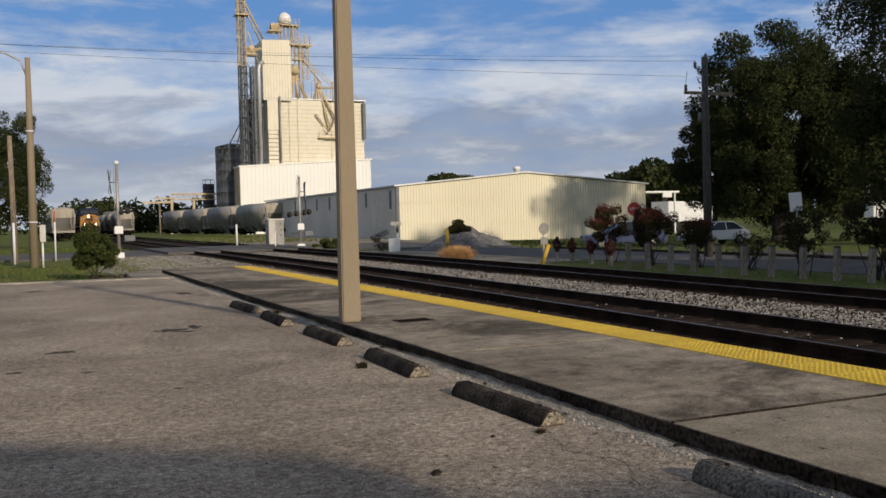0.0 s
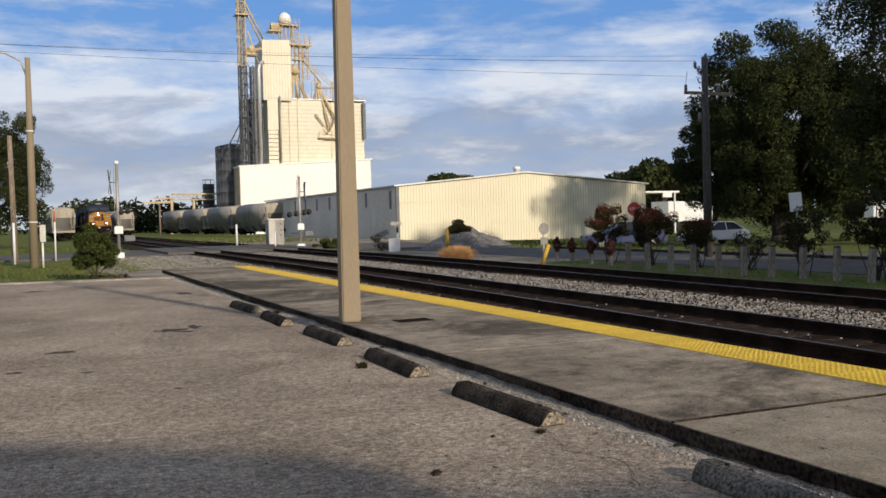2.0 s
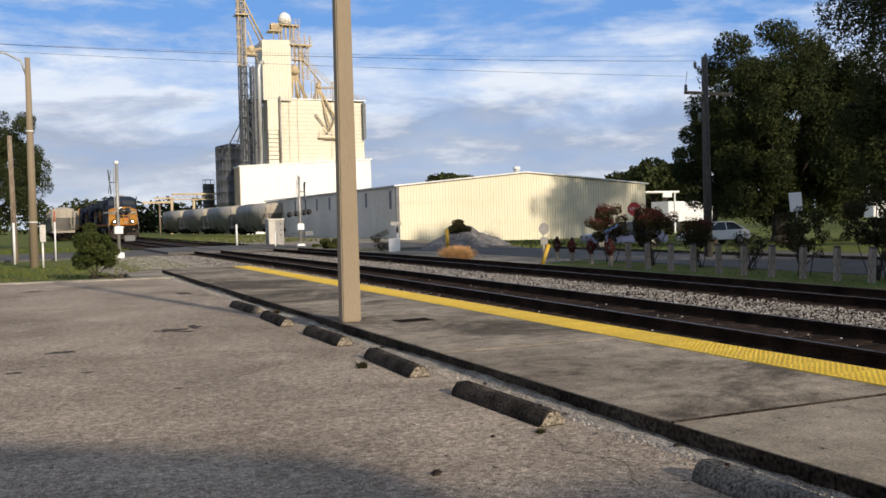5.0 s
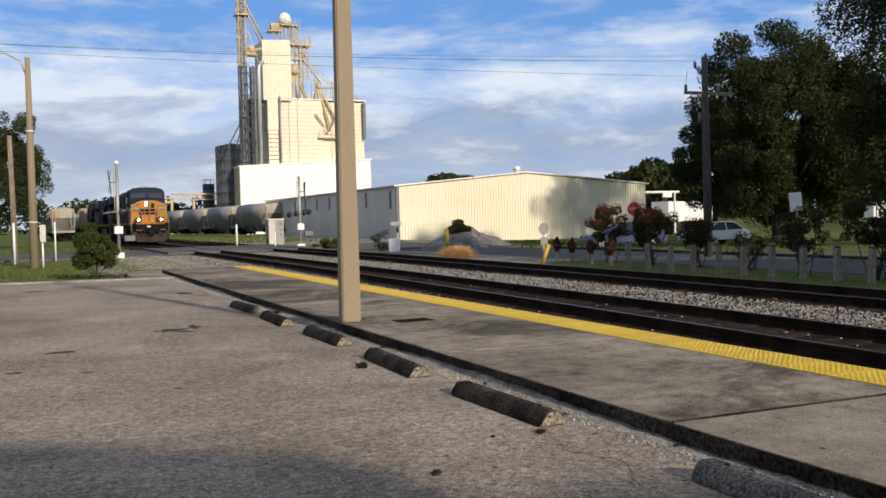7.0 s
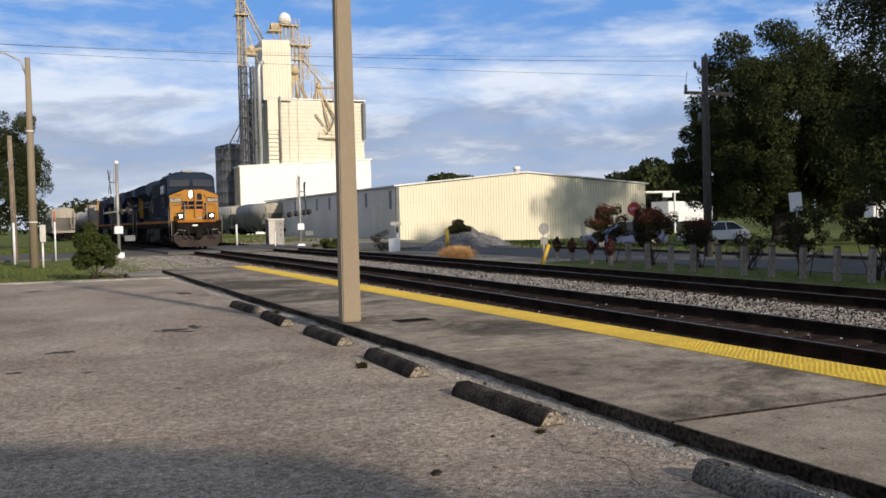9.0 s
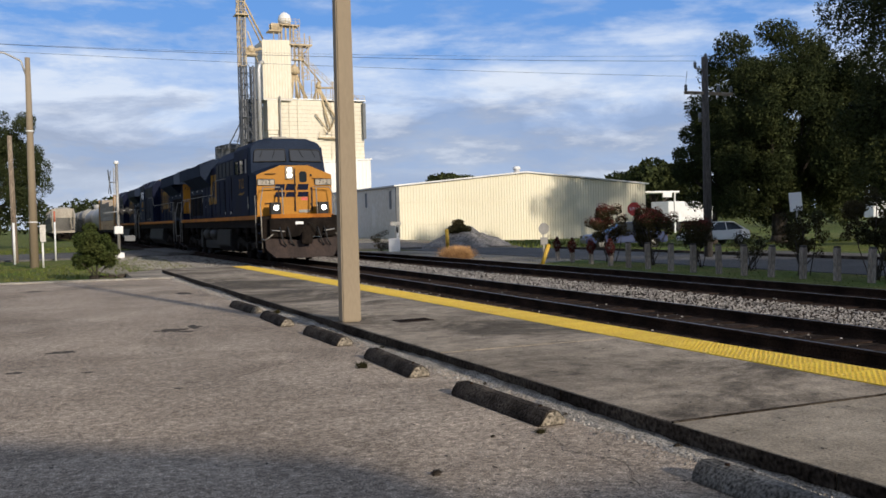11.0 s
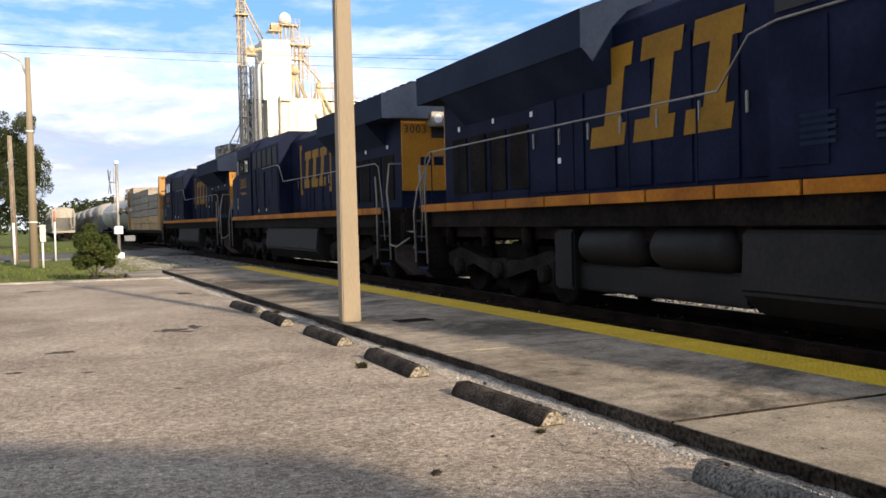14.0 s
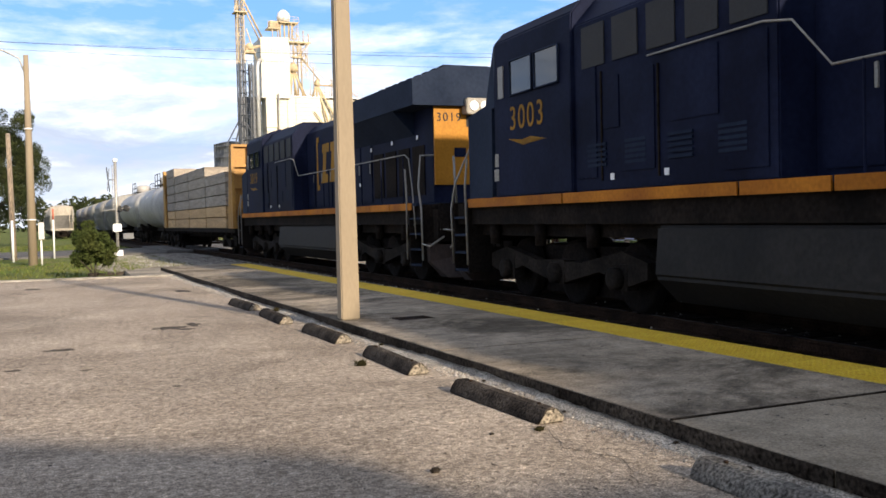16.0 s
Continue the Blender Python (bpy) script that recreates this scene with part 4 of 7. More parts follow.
# ---- rolling stock ----
def bogie(parent, x, axles, wheel_r, name="truck"):
    """A truck with side frames, springs and wheels, centred at x."""
    span = (axles - 1) * 1.85 / 2 if axles == 3 else 0.89
    L = span + 0.75
    bm = bmesh.new()
    # added dark filler block, sunk low to hide lit ballast between the wheels
    box(bm, x - span, x + span, -.62, .62, .14, .95)
    t = part(name, bm, GRIME, parent)
    for s in (-1, 1):
        y0, y1 = sorted((s * 0.98, s * 1.16))
        bm = bmesh.new()
        prism(bm, [(x - L, .55), (x - L, .78), (x - L * .75, .92), (x - L * .3, .72), (x + L * .3, .72), (x + L * .75, .92), (x + L, .78), (x + L, .55), (x + L * .8, .42), (x + L * .5, .6), (x, .34), (x - L * .5, .6), (x - L * .8, .42)], "y", y0, y1)
        part("side_frame", bm, TRUCKG, t)
        for k in range(axles):
            ax = x + (k - (axles - 1) / 2) * (2 * span / (axles - 1))
            bm = bmesh.new()
            lathe(bm, [(.17, s * 1.12), (.17, s * 1.28), (.1, s * 1.3)] if s > 0 else [(.1, s * 1.3), (.17, s * 1.28), (.17, s * 1.12)], 10, (ax, .53), "y")
            box(bm, ax - .24, ax + .24, y0 - .01, y1 + .01, .36, .74)
            part("journal_box", bm, TRUCKG, t)
    for k in range(axles):
        ax = x + (k - (axles - 1) / 2) * (2 * span / (axles - 1))
        bm = bmesh.new()
        for s in (-1, 1):
            pr = [(wheel_r - .12, s * .70), (wheel_r + .025, s * .69), (wheel_r + .025, s * .715), (wheel_r, s * .73), (wheel_r - .01, s * .83), (wheel_r - .07, s * .83), (.15, s * .80)]
            lathe(bm, pr, 20, (0, 0), "y")
        tube(bm, (0, -.9, 0), (0, .9, 0), .09)
        w = part("wheelset", bm, GRIME, t)
        w.location = (ax, 0, wheel_r)
    return t


def rail_line(bm, pts, r=0.018, m=0):
    polyline(bm, pts, r, 6, m)


def logo_block(parent, x0, x1, z0, z1, y, t):
    """Three plain leaning blocks in the place of a maker's emblem."""
    w = (x1 - x0) / 3
    ya, yb = sorted((y, y + t))
    lean = (.12 if y < 0 else -.12) * w
    h = z1 - z0

    def at(x, z):
        return (x + lean * ((z - z0) / h * 2 - 1), z)

    for k in range(3):
        a = x0 + k * w + .08 * w
        b = a + .80 * w
        p, q, lo, hi = a + .30 * w, b - .14 * w, z0 + .22 * h, z1 - .22 * h
        bm = bmesh.new()
        prism(bm, [at(*c) for c in ((a, z0), (b, z0), (b, lo), (q, lo), (q, hi), (b, hi), (b, z1), (a, z1), (a, hi), (p, hi), (p, lo), (a, lo))], "y", ya, yb)
        part("emblem_block", bm, FADED, parent, "large faded yellow emblem block")


def build_loco(number, cylinders, label, lights, brackets):
    """Six-axle diesel. Local axes: x forwards, z up from the rail head."""
    top = thing("locomotive", label, "locomotive", "locomotives of the train")
    # underframe
    bm = bmesh.new()
    box(bm, -10.2, 10.2, -1.42, 1.42, 1.30, 1.70)
    box(bm, -10.6, 10.5, -1.2, 1.2, 1.1, 1.35)
    part("underframe", bm, GRIME, top)
    bm = bmesh.new()
    box(bm, -10.0, 9.4, -1.52, 1.52, 1.70, 1.76)
    part("walkway", bm, NAVYROOF, top)
    # sill stripe in lengths, both sides
    for s in (-1, 1):
        a = -9.75
        while a < 9.2:
            L = 1.42 if a < 0.5 else 4.1
            b = min(a + L, 9.42)
            bm = bmesh.new()
            y0, y1 = sorted((s * 1.52, s * 1.545))
            box(bm, a, b - .05, y0, y1, 1.61, 1.76)
            part("sill_stripe", bm, LSTRIPE, top, "orange sill stripe")
            a = b
    # hood
    bm = bmesh.new()
    prism(bm, [(-.98, 1.76), (.98, 1.76), (.98, 4.16), (.7, 4.42), (-.7, 4.42), (-.98, 4.16)], "x", -9.74, 1.0)
    hood = part("hood", bm, NAVY, top, bevel=0.015)
    # hood doors
    x = -9.3
    for k in range(11):
        for s in (-1, 1):
            bm = bmesh.new()
            y0, y1 = sorted((s * .982, s * 1.005))
            if k < 4:
                box(bm, x + .06, x + .80, y0, y1, 1.95, 3.05)
            else:
                box(bm, x + .04, x + .88, y0, y1, 1.85, 3.75)
            door = part("hood_door", bm, NAVY if k >= 4 else GRIME, hood, bevel=0.006)
            if k > 3:
                bm = bmesh.new()
                y2, y3 = sorted((s * 1.006, s * 1.03))
                box(bm, x + .1, x + .14, y2, y3, 2.6, 2.85)
                part("latch", bm, HANDR, door)
        x += 0.93
    # wings of the radiator
    bm = bmesh.new()
    front = -2.9 if cylinders else -4.2
    prism(bm, [(-1.52, 3.84), (1.52, 3.84), (1.52, 4.40), (.7, 4.70), (-.7, 4.70), (-1.52, 4.40)], "x", -9.95, front)
    for s in (-1, 1):
        prism(bm, [(s * .98, 3.3), (s * 1.50, 3.845), (s * .98, 3.845)], "x", -8.6, front)
    part("radiator_wing", bm, NAVYROOF, top, "dusty navy overhanging radiator housing")
    bm = bmesh.new()
    box(bm, -9.5, -4.4, -.6, .6, 4.69, 4.76)
    part("radiator_cowl", bm, GRIME, top)
    for k in range(9):
        bm = bmesh.new()
        box(bm, -9.4 + k * .52, -9.1 + k * .52, -.55, .55, 4.765, 4.80)
        part("radiator_grille", bm, GRIME, top)
    for a, b, c, d in ((-2.6, -1.7, .5, 4.6), (-.9, -.1, .4, 4.54)):
        bm = bmesh.new()
        box(bm, a, b, -c, c, 4.4, d)
        part("exhaust_stack", bm, GRIME, top, bevel=.03)
    # equipment cab, full width
    bm = bmesh.new()
    prism(bm, [(-1.46, 1.76), (1.46, 1.76), (1.46, 4.16), (1.1, 4.56), (-1.1, 4.56), (-1.46, 4.16)], "x", 1.0, 5.4)
    blower = part("equipment_cab", bm, NAVY, top, bevel=0.02)
    for s in (-1, 1):
        y0, y1 = sorted((s * 1.462, s * 1.482))
        for k in range(5):
            bm = bmesh.new()
            a = 1.15 + k * .84
            box(bm, a, a + .62, y0, y1, 3.5, 4.08)
            part("intake_screen", bm, BLACK, blower)
        for k in range(4):
            bm = bmesh.new()
            for j in range(5):
                box(bm, 1.5 + k * 1.0, 2.0 + k * 1.0, y0, y1, 2.1 + j * .07, 2.14 + j * .07)
            part("louvre", bm, NAVYROOF, blower)
        for xx, wd, z0_, z1_ in ((1.15, .75, 1.9, 3.35), (2.0, .95, 2.55, 3.35), (3.3, .8, 2.0, 3.3), (4.15, .4, 2.6, 3.3), (4.75, .55, 1.95, 3.95)):
            bm = bmesh.new()
            box(bm, xx, xx + wd, *sorted((s * 1.462, s * 1.478)), z0_, z1_)
            part("access_panel", bm, NAVY, blower, bevel=.005)
        for xx, zz in ((3.2, 3.3), (4.6, 3.4)):
            bm = bmesh.new()
            box(bm, xx, xx + .03, y0, y1, 1.9, zz)
            part("panel_seam", bm, GRIME, blower)
    # crew cab
    bm = bmesh.new()
    prism(bm, [(-1.52, 1.76), (1.52, 1.76), (1.52, 3.66), (1.49, 4.38), (1.32, 4.57), (.85, 4.74), (-.85, 4.74), (-1.32, 4.57), (-1.49, 4.38), (-1.52, 3.66)], "x", 5.4, 8.15)
    cab = part("cab", bm, NAVY, top, bevel=0.025)
    # sloped windscreen bay between cab and nose
    bm = bmesh.new()
    lo = [(8.15, -1.52, 3.30), (8.15, 1.52, 3.30), (8.15, 1.49, 4.38), (8.15, 1.32, 4.57), (8.15, .85, 4.74), (8.15, -.85, 4.74), (8.15, -1.32, 4.57), (8.15, -1.49, 4.38)]
    hi = [(8.66, -1.48, 3.28), (8.66, 1.48, 3.28), (8.37, 1.42, 4.36), (8.32, 1.26, 4.53), (8.27, .82, 4.68), (8.27, -.82, 4.68), (8.32, -1.26, 4.53), (8.37, -1.42, 4.36)]
    A, B = [bm.verts.new(p) for p in lo], [bm.verts.new(p) for p in hi]
    bm.faces.new(A[::-1]), bm.faces.new(B)
    for i in range(8):
        bm.faces.new((A[i], A[(i + 1) % 8], B[(i + 1) % 8], B[i]))
    part("windscreen_bay", bm, NAVYROOF, cab)
    for s in (-1, 1):
        bm = bmesh.new()
        q = [(8.56, s * .09, 3.84), (8.56, s * 1.36, 3.82), (8.45, s * 1.30, 4.22), (8.43, s * 1.22, 4.29), (8.43, s * .09, 4.30)]
        v = [bm.verts.new(p) for p in q]
        w = [bm.verts.new((p[0] - .05, p[1], p[2])) for p in q]
        bm.faces.new(v), bm.faces.new(w[::-1])
        for i in range(5):
            bm.faces.new((v[i], v[(i + 1) % 5], w[(i + 1) % 5], w[i]))
        ws = part("windscreen", bm, WSHIELD, cab, "tinted windscreen")
        bm = bmesh.new()
        rail_line(bm, [(8.57, s * .09, 3.84), (8.57, s * 1.36, 3.82), (8.46, s * 1.30, 4.22), (8.44, s * 1.22, 4.29), (8.44, s * .09, 4.30), (8.57, s * .09, 3.84)], .022)
        part("gasket", bm, BLACK, ws)
        for yy in (.45, .95):
            bm = bmesh.new()
            rail_line(bm, [(8.46, s * yy, 4.32), (8.55, s * (yy + .16), 4.0)], .009)
            part("wiper", bm, BLACK, ws)
        # side windows
        y0, y1 = sorted((s * 1.505, s * 1.535))
        for a, b in ((5.75, 6.55), (6.65, 7.45)):
            bm = bmesh.new()
            box(bm, a, b, y0, y1, 3.42, 3.98)
            wn_ = part("side_window", bm, WINDOW, cab, "dark cab side window")
            bm = bmesh.new()
            yy = s * 1.54
            rail_line(bm, [(a, yy, 3.42), (b, yy, 3.42), (b, yy, 3.98), (a, yy, 3.98), (a, yy, 3.42)], .02)
            part("window_frame", bm, NAVYROOF, wn_)
        bm = bmesh.new()
        box(bm, 7.75, 7.95, y0, y1, 3.42, 3.95)
        part("sun_shade", bm, HANDR, cab)
        # road number and plain flash under it
        m = Matrix.Translation((6.9, s * 1.524, 3.02)) @ (pose(0, 0, 0, 90, 0, 0) if s < 0 else pose(0, 0, 0, 90, 0, 180))
        writing("road_number", number, .55, FADED, cab, m, label="yellow painted road number")
        bm = bmesh.new()
        ya, yb = sorted((s * 1.521, s * 1.528))
        prism(bm, [(6.2, 2.62), (6.75, 2.70), (6.7, 2.60), (7.6, 2.72), (7.0, 2.58), (7.05, 2.67)], "y", ya, yb)
        part("flash", bm, FADED, cab)
        bm = bmesh.new()
        box(bm, 8.0, 8.14, ya, yb, 2.28, 2.5)
        box(bm, 8.0, 8.18, ya, yb, 2.04, 2.24)
        part("notice_plate", bm, HANDR, cab)
        # large plain emblem on the hood
        logo_block(hood, *((-3.4, -.7, 2.55, 3.7) if brackets else (-3.5, .1, 2.45, 3.85)), s * 1.006, s * .008)
        if brackets:
            for xx, d in ((-3.85, 1), (-.25, -1)):
                bm = bmesh.new()
                prism(bm, [(xx, 2.35), (xx + d * .25, 2.35), (xx + d * .25, 2.5), (xx + d * .12, 2.5), (xx + d * .12, 3.8), (xx + d * .25, 3.8), (xx + d * .25, 3.95), (xx, 3.95)], "y", *sorted((s * 1.006, s * 1.014)))
                part("emblem_bracket", bm, FADED, hood)
    bm = bmesh.new()
    box(bm, 5.5, 7.9, -.45, .45, 4.65, 4.80)
    box(bm, 6.2, 7.2, -.3, .3, 4.80, 4.90)
    part("air_conditioner", bm, HANDR, cab)
    bm = bmesh.new()
    for xx in (5.9, 6.2, 6.5):
        tube(bm, (xx, -.95, 4.5), (xx, -.95, 4.78), .03)
        tube(bm, (xx - .08, -.95, 4.76), (xx + .14, -.95, 4.76), .045)
    part("horn", bm, BLACK, cab)
    # nose
    bm = bmesh.new()
    face = [(-1.47, 1.76), (1.47, 1.76), (1.47, 3.27), (.55, 3.62), (-.55, 3.62), (-1.47, 3.27)]
    back = [(-1.52, 1.76), (1.52, 1.76), (1.50, 3.42), (.55, 3.72), (-.55, 3.72), (-1.50, 3.42)]
    F, G = [bm.verts.new((9.45, *p)) for p in face], [bm.verts.new((8.3, *p)) for p in back]
    f = bm.faces.new(F)
    f.material_index = 1
    bm.faces.new(G[::-1])
    for i in range(6):
        bm.faces.new((F[i], F[(i + 1) % 6], G[(i + 1) % 6], G[i])).material_index = 0
    nose = part("nose", bm, [NAVYROOF, LYELLOW], top, "flat yellow nose with navy top")
    bm = bmesh.new()
    box(bm, 8.1, 9.44, -1.50, 1.50, 1.62, 1.77)
    part("nose_sill", bm, LSTRIPE, nose)
    # nose door, window, seams
    bm = bmesh.new()
    box(bm, 9.45, 9.475, .02, .62, 1.9, 3.5)
    door = part("nose_door", bm, LYELLOW, nose, bevel=0.008)
    bm = bmesh.new()
    prism(bm, [(.18, 3.05), (.24, 2.98), (.42, 2.98), (.48, 3.05), (.48, 3.32), (.42, 3.39), (.24, 3.39), (.18, 3.32)], "x", 9.476, 9.49)
    part("door_window", bm, WINDOW, door)
    bm = bmesh.new()
    box(bm, 9.476, 9.53, -.02, .02, 1.9, 3.5)
    part("door_edge", bm, PLOW, nose)
    for yy in (.66, -.64):
        bm = bmesh.new()
        box(bm, 9.476, 9.52, yy - .025, yy + .025, 1.9, 2.8)
        part("door_post", bm, PLOW, nose)
    # plain emblem on the nose: leaning blocks, each with a slit
    for a, b in ((-.80, -.42), (-.37, .01), (.08, .50)):
        bm = bmesh.new()
        for z0_, z1_ in ((2.44, 2.62), (2.69, 2.92)):
            prism(bm, [(a, z0_), (b, z0_), (b + .05, z1_), (a + .05, z1_)], "x", 9.477, 9.483)
        part("emblem_block", bm, NAVY, nose)
    # grab irons and hinges on the nose
    for yy, zz in ((-.95, 3.3), (.9, 3.12), (-.98, 2.2), (1.0, 2.2)):
        bm = bmesh.new()
        rail_line(bm, [(9.45, yy - .2, zz), (9.52, yy - .2, zz), (9.52, yy + .2, zz), (9.45, yy + .2, zz)], .014)
        part("grab_iron", bm, PLOW, nose)
    for zz in (2.1, 2.7, 3.2):
        bm = bmesh.new()
        box(bm, 9.476, 9.50, .60, .68, zz, zz + .09)
        part("hinge", bm, PLOW, nose)
    bm = bmesh.new()
    box(bm, 9.477, 9.485, .24, .5, 2.3, 2.42)
    part("sticker", bm, mat("red_sticker", (.5, .05, .03), (.6, .1, .06), 4, .5), nose)
    bm = bmesh.new()
    box(bm, 9.477, 9.485, .14, .56, 1.84, 1.95)
    part("kick_plate", bm, HANDR, nose)
    # number boards
    for s in (-1, 1):
        c = s * 1.12
        bm = bmesh.new()
        box(bm, 9.44, 9.50, c - .35, c + .35, 2.86, 3.12)
        nb = part("number_board", bm, BLACK, nose, bevel=0.03)
        bm = bmesh.new()
        box(bm, 9.495, 9.508, c - .31, c + .31, 2.89, 3.09)
        part("board_face", bm, HOPPERT, nb)
        writing("board_number", number, .22, BLACK, nb, Matrix.Translation((9.512, c, 2.99)) @ pose(0, 0, 0, 90, 0, 90), .003)
    # headlights and ditch lights
    bm = bmesh.new()
    box(bm, 9.44, 9.54, -.36, -.06, 3.10, 3.58)
    hl = part("headlight_housing", bm, HANDR, nose, bevel=0.02)
    for z in (3.24, 3.44):
        bm = bmesh.new()
        lathe(bm, [(.085, 9.53), (.085, 9.555), (.04, 9.565)], 14, (-.21, z), "x")
        part("headlight", bm, LAMP if lights else WSHIELD, hl)
    for s in (-1, 1):
        c = s * .92
        bm = bmesh.new()
        box(bm, 9.9, 10.2, c - .2, c + .2, 1.78, 2.22)
        dl = part("ditch_light_box", bm, BLACK, top, bevel=0.02)
        bm = bmesh.new()
        lathe(bm, [(.095, 10.2), (.095, 10.225), (.05, 10.235)], 14, (c, 2.02), "x")
        part("ditch_light", bm, LAMPDIM if lights else WSHIELD, dl)
    # end platforms, plow, couplers, steps, rails
    for e in (1, -1):
        bm = bmesh.new()
        box(bm, *sorted((e * 9.4, e * 10.35)), -1.1, 1.1, 1.62, 1.74)
        if e > 0:
            box(bm, 10.25, 10.36, -1.15, 1.15, 1.64, 1.78, 1)
        part("end_platform", bm, [GRIME, LSTRIPE], top)
        bm = bmesh.new()
        box(bm, *sorted((e * 10.3, e * 10.55)), -1.25, 1.25, .95, 1.62)
        part("end_sheet", bm, GRIME, top)
        bm = bmesh.new()
        lowp = [(-1.42, .92), (-1.40, .52), (-1.10, .20), (0, .18), (1.10, .20), (1.40, .52), (1.42, .92), (0, .80)]
        xs = [10.42, 10.46, 10.72, 10.98, 10.72, 10.46, 10.42, 10.72]
        A, B = [bm.verts.new((e * x_, *p)) for x_, p in zip(xs, lowp)], [bm.verts.new((e * 10.3, *p)) for p in lowp]
        for i in range(8):
            bm.faces.new((A[i], A[(i + 1) % 8], B[(i + 1) % 8], B[i]))
        for q in ((0, 1, 2, 3, 7), (3, 4, 5, 6, 7)):
            bm.faces.new([A[i] for i in q])
            bm.faces.new([B[i] for i in q][::-1])
        part("snow_plow", bm, PLOW, top, "rusty brown V-shaped plow")
        bm = bmesh.new()
        box(bm, *sorted((e * 10.4, e * 11.0)), -.14, .14, .78, 1.02)
        box(bm, *sorted((e * 10.9, e * 11.14)), -.2, .2, .68, 1.12)
        part("coupler", bm, GRIME, top, bevel=0.03)
        for yy in (-.9, -.6, .55, .8):
            bm = bmesh.new()
            rail_line(bm, [(e * 10.56, yy, 1.3), (e * 10.75, yy, 1.15), (e * 10.8, yy + .06, .8), (e * 10.72, yy + .2, .62)], .03)
            part("air_hose", bm, BLACK, top)
        bm = bmesh.new()
        rail_line(bm, [(e * (10.6 + .15 * math.sin(i * .52)), .95 - i * .16, 1.22 + .26 * math.cos(i * 1.05 + 1.2)) for i in range(12)], .016)
        part("jumper_cable", bm, TANKGREY, top)
        for s in (-1, 1):
            bm = bmesh.new()
            rail_line(bm, [(e * 10.57, s * 1.2, 1.2), (e * 10.7, s * .75, 1.15)], .022)
            part("uncoupling_lever", bm, STEEL, top)
        bm = bmesh.new()
        box(bm, *sorted((e * 10.56, e * 10.58)), -.3, .0, 1.4, 1.5)
        part("end_tag", bm, WHITE, top)
        for s in (-1, 1):
            bm = bmesh.new()
            y0, y1 = sorted((s * 1.0, s * 1.5))
            box(bm, *sorted((e * 9.5, e * 9.54)), y0, y1, .40, 1.72)
            box(bm, *sorted((e * 10.2, e * 10.24)), y0, y1, .40, 1.72)
            box(bm, *sorted((e * 9.54, e * 10.2)), *sorted((s * 1.0, s * 1.03)), .40, 1.72)
            well = part("stepwell", bm, GRIME, top)
            for k in range(4):
                bm = bmesh.new()
                box(bm, *sorted((e * 9.545, e * 10.195)), *sorted((s * 1.04, s * 1.5)), .42 + k * .33, .46 + k * .33)
                part("step", bm, NAVYROOF, well)
            bm = bmesh.new()
            rail_line(bm, [(e * 10.28, s * 1.5, .55), (e * 10.30, s * 1.52, 1.6), (e * 10.1, s * 1.5, 2.1), (e * 9.75, s * 1.3, 2.78), (e * 9.72, s * .65, 2.80)], .022)
            rail_line(bm, [(e * 9.46, s * 1.54, .55), (e * 9.5, s * 1.55, 2.0), (e * 9.4, s * 1.54, 2.5)], .022)
            rail_line(bm, [(e * 10.2, s * .66, 1.75), (e * 10.1, s * .66, 2.75)], .028)
            part("grab_rail", bm, HANDR, top)
            bm = bmesh.new()
            rail_line(bm, [(e * 10.3, s * 1.52, .9), (e * 10.55, s * 1.45, .85), (e * 10.75, s * 1.2, 1.05)], .02)
            part("step_rail", bm, HANDR, top)
    # yellow end of the long hood with lamps
    bm = bmesh.new()
    prism(bm, [(-.97, 2.15), (.97, 2.15), (.97, 3.835), (-.97, 3.835)], "x", -9.79, -9.745)
    he = part("hood_end", bm, LYELLOW, top, "yellow long-hood end panel")
    bm = bmesh.new()
    box(bm, -10.08, -9.78, -.30, .30, 3.66, 4.0)
    rl = part("rear_lamp_box", bm, HANDR, top, bevel=0.02)
    for s in (-.13, .13):
        bm = bmesh.new()
        lathe(bm, [(.1, -10.105), (.11, -10.095), (.11, -10.07)], 12, (s, 3.83), "x")
        part("rear_lamp", bm, WHITE, rl)
    bm = bmesh.new()
    box(bm, -9.80, -9.785, -.2, .2, 3.4, 3.66)
    part("rear_grille", bm, BLACK, top)
    for s in (-.62, .62):
        writing("end_number", number, .26, BLACK, he, Matrix.Translation((-9.797, s, 3.60)) @ pose(0, 0, 0, 90, 0, -90), .003)
    bm = bmesh.new()
    for a, b, c, d in ((-.5, -.2, 2.75, 2.95), (-.1, .15, 2.75, 2.95), (.22, .5, 2.75, 2.95)):
        box(bm, -9.80, -9.792, a, b, c, d)
    part("end_emblem", bm, NAVY, he)
    # walkway handrails
    for s in (-1, 1):
        bm = bmesh.new()
        rail_line(bm, [(-9.9, s * 1.5, 1.0), (-9.75, s * 1.5, 2.0), (-9.55, s * 1.5, 2.72), (-9.3, s * 1.5, 2.82), (.2, s * 1.5, 2.82), (.75, s * 1.5, 3.35), (1.2, s * 1.5, 3.42), (3.4, s * 1.5, 3.42)], .014)
        part("handrail", bm, HANDR, top)
        for k in range(7):
            bm = bmesh.new()
            xx = -9.2 + k * 1.5
            tube(bm, (xx, s * 1.5, 1.76), (xx, s * 1.5, 2.82), .014, n=6)
            part("rail_post", bm, NAVY, top)
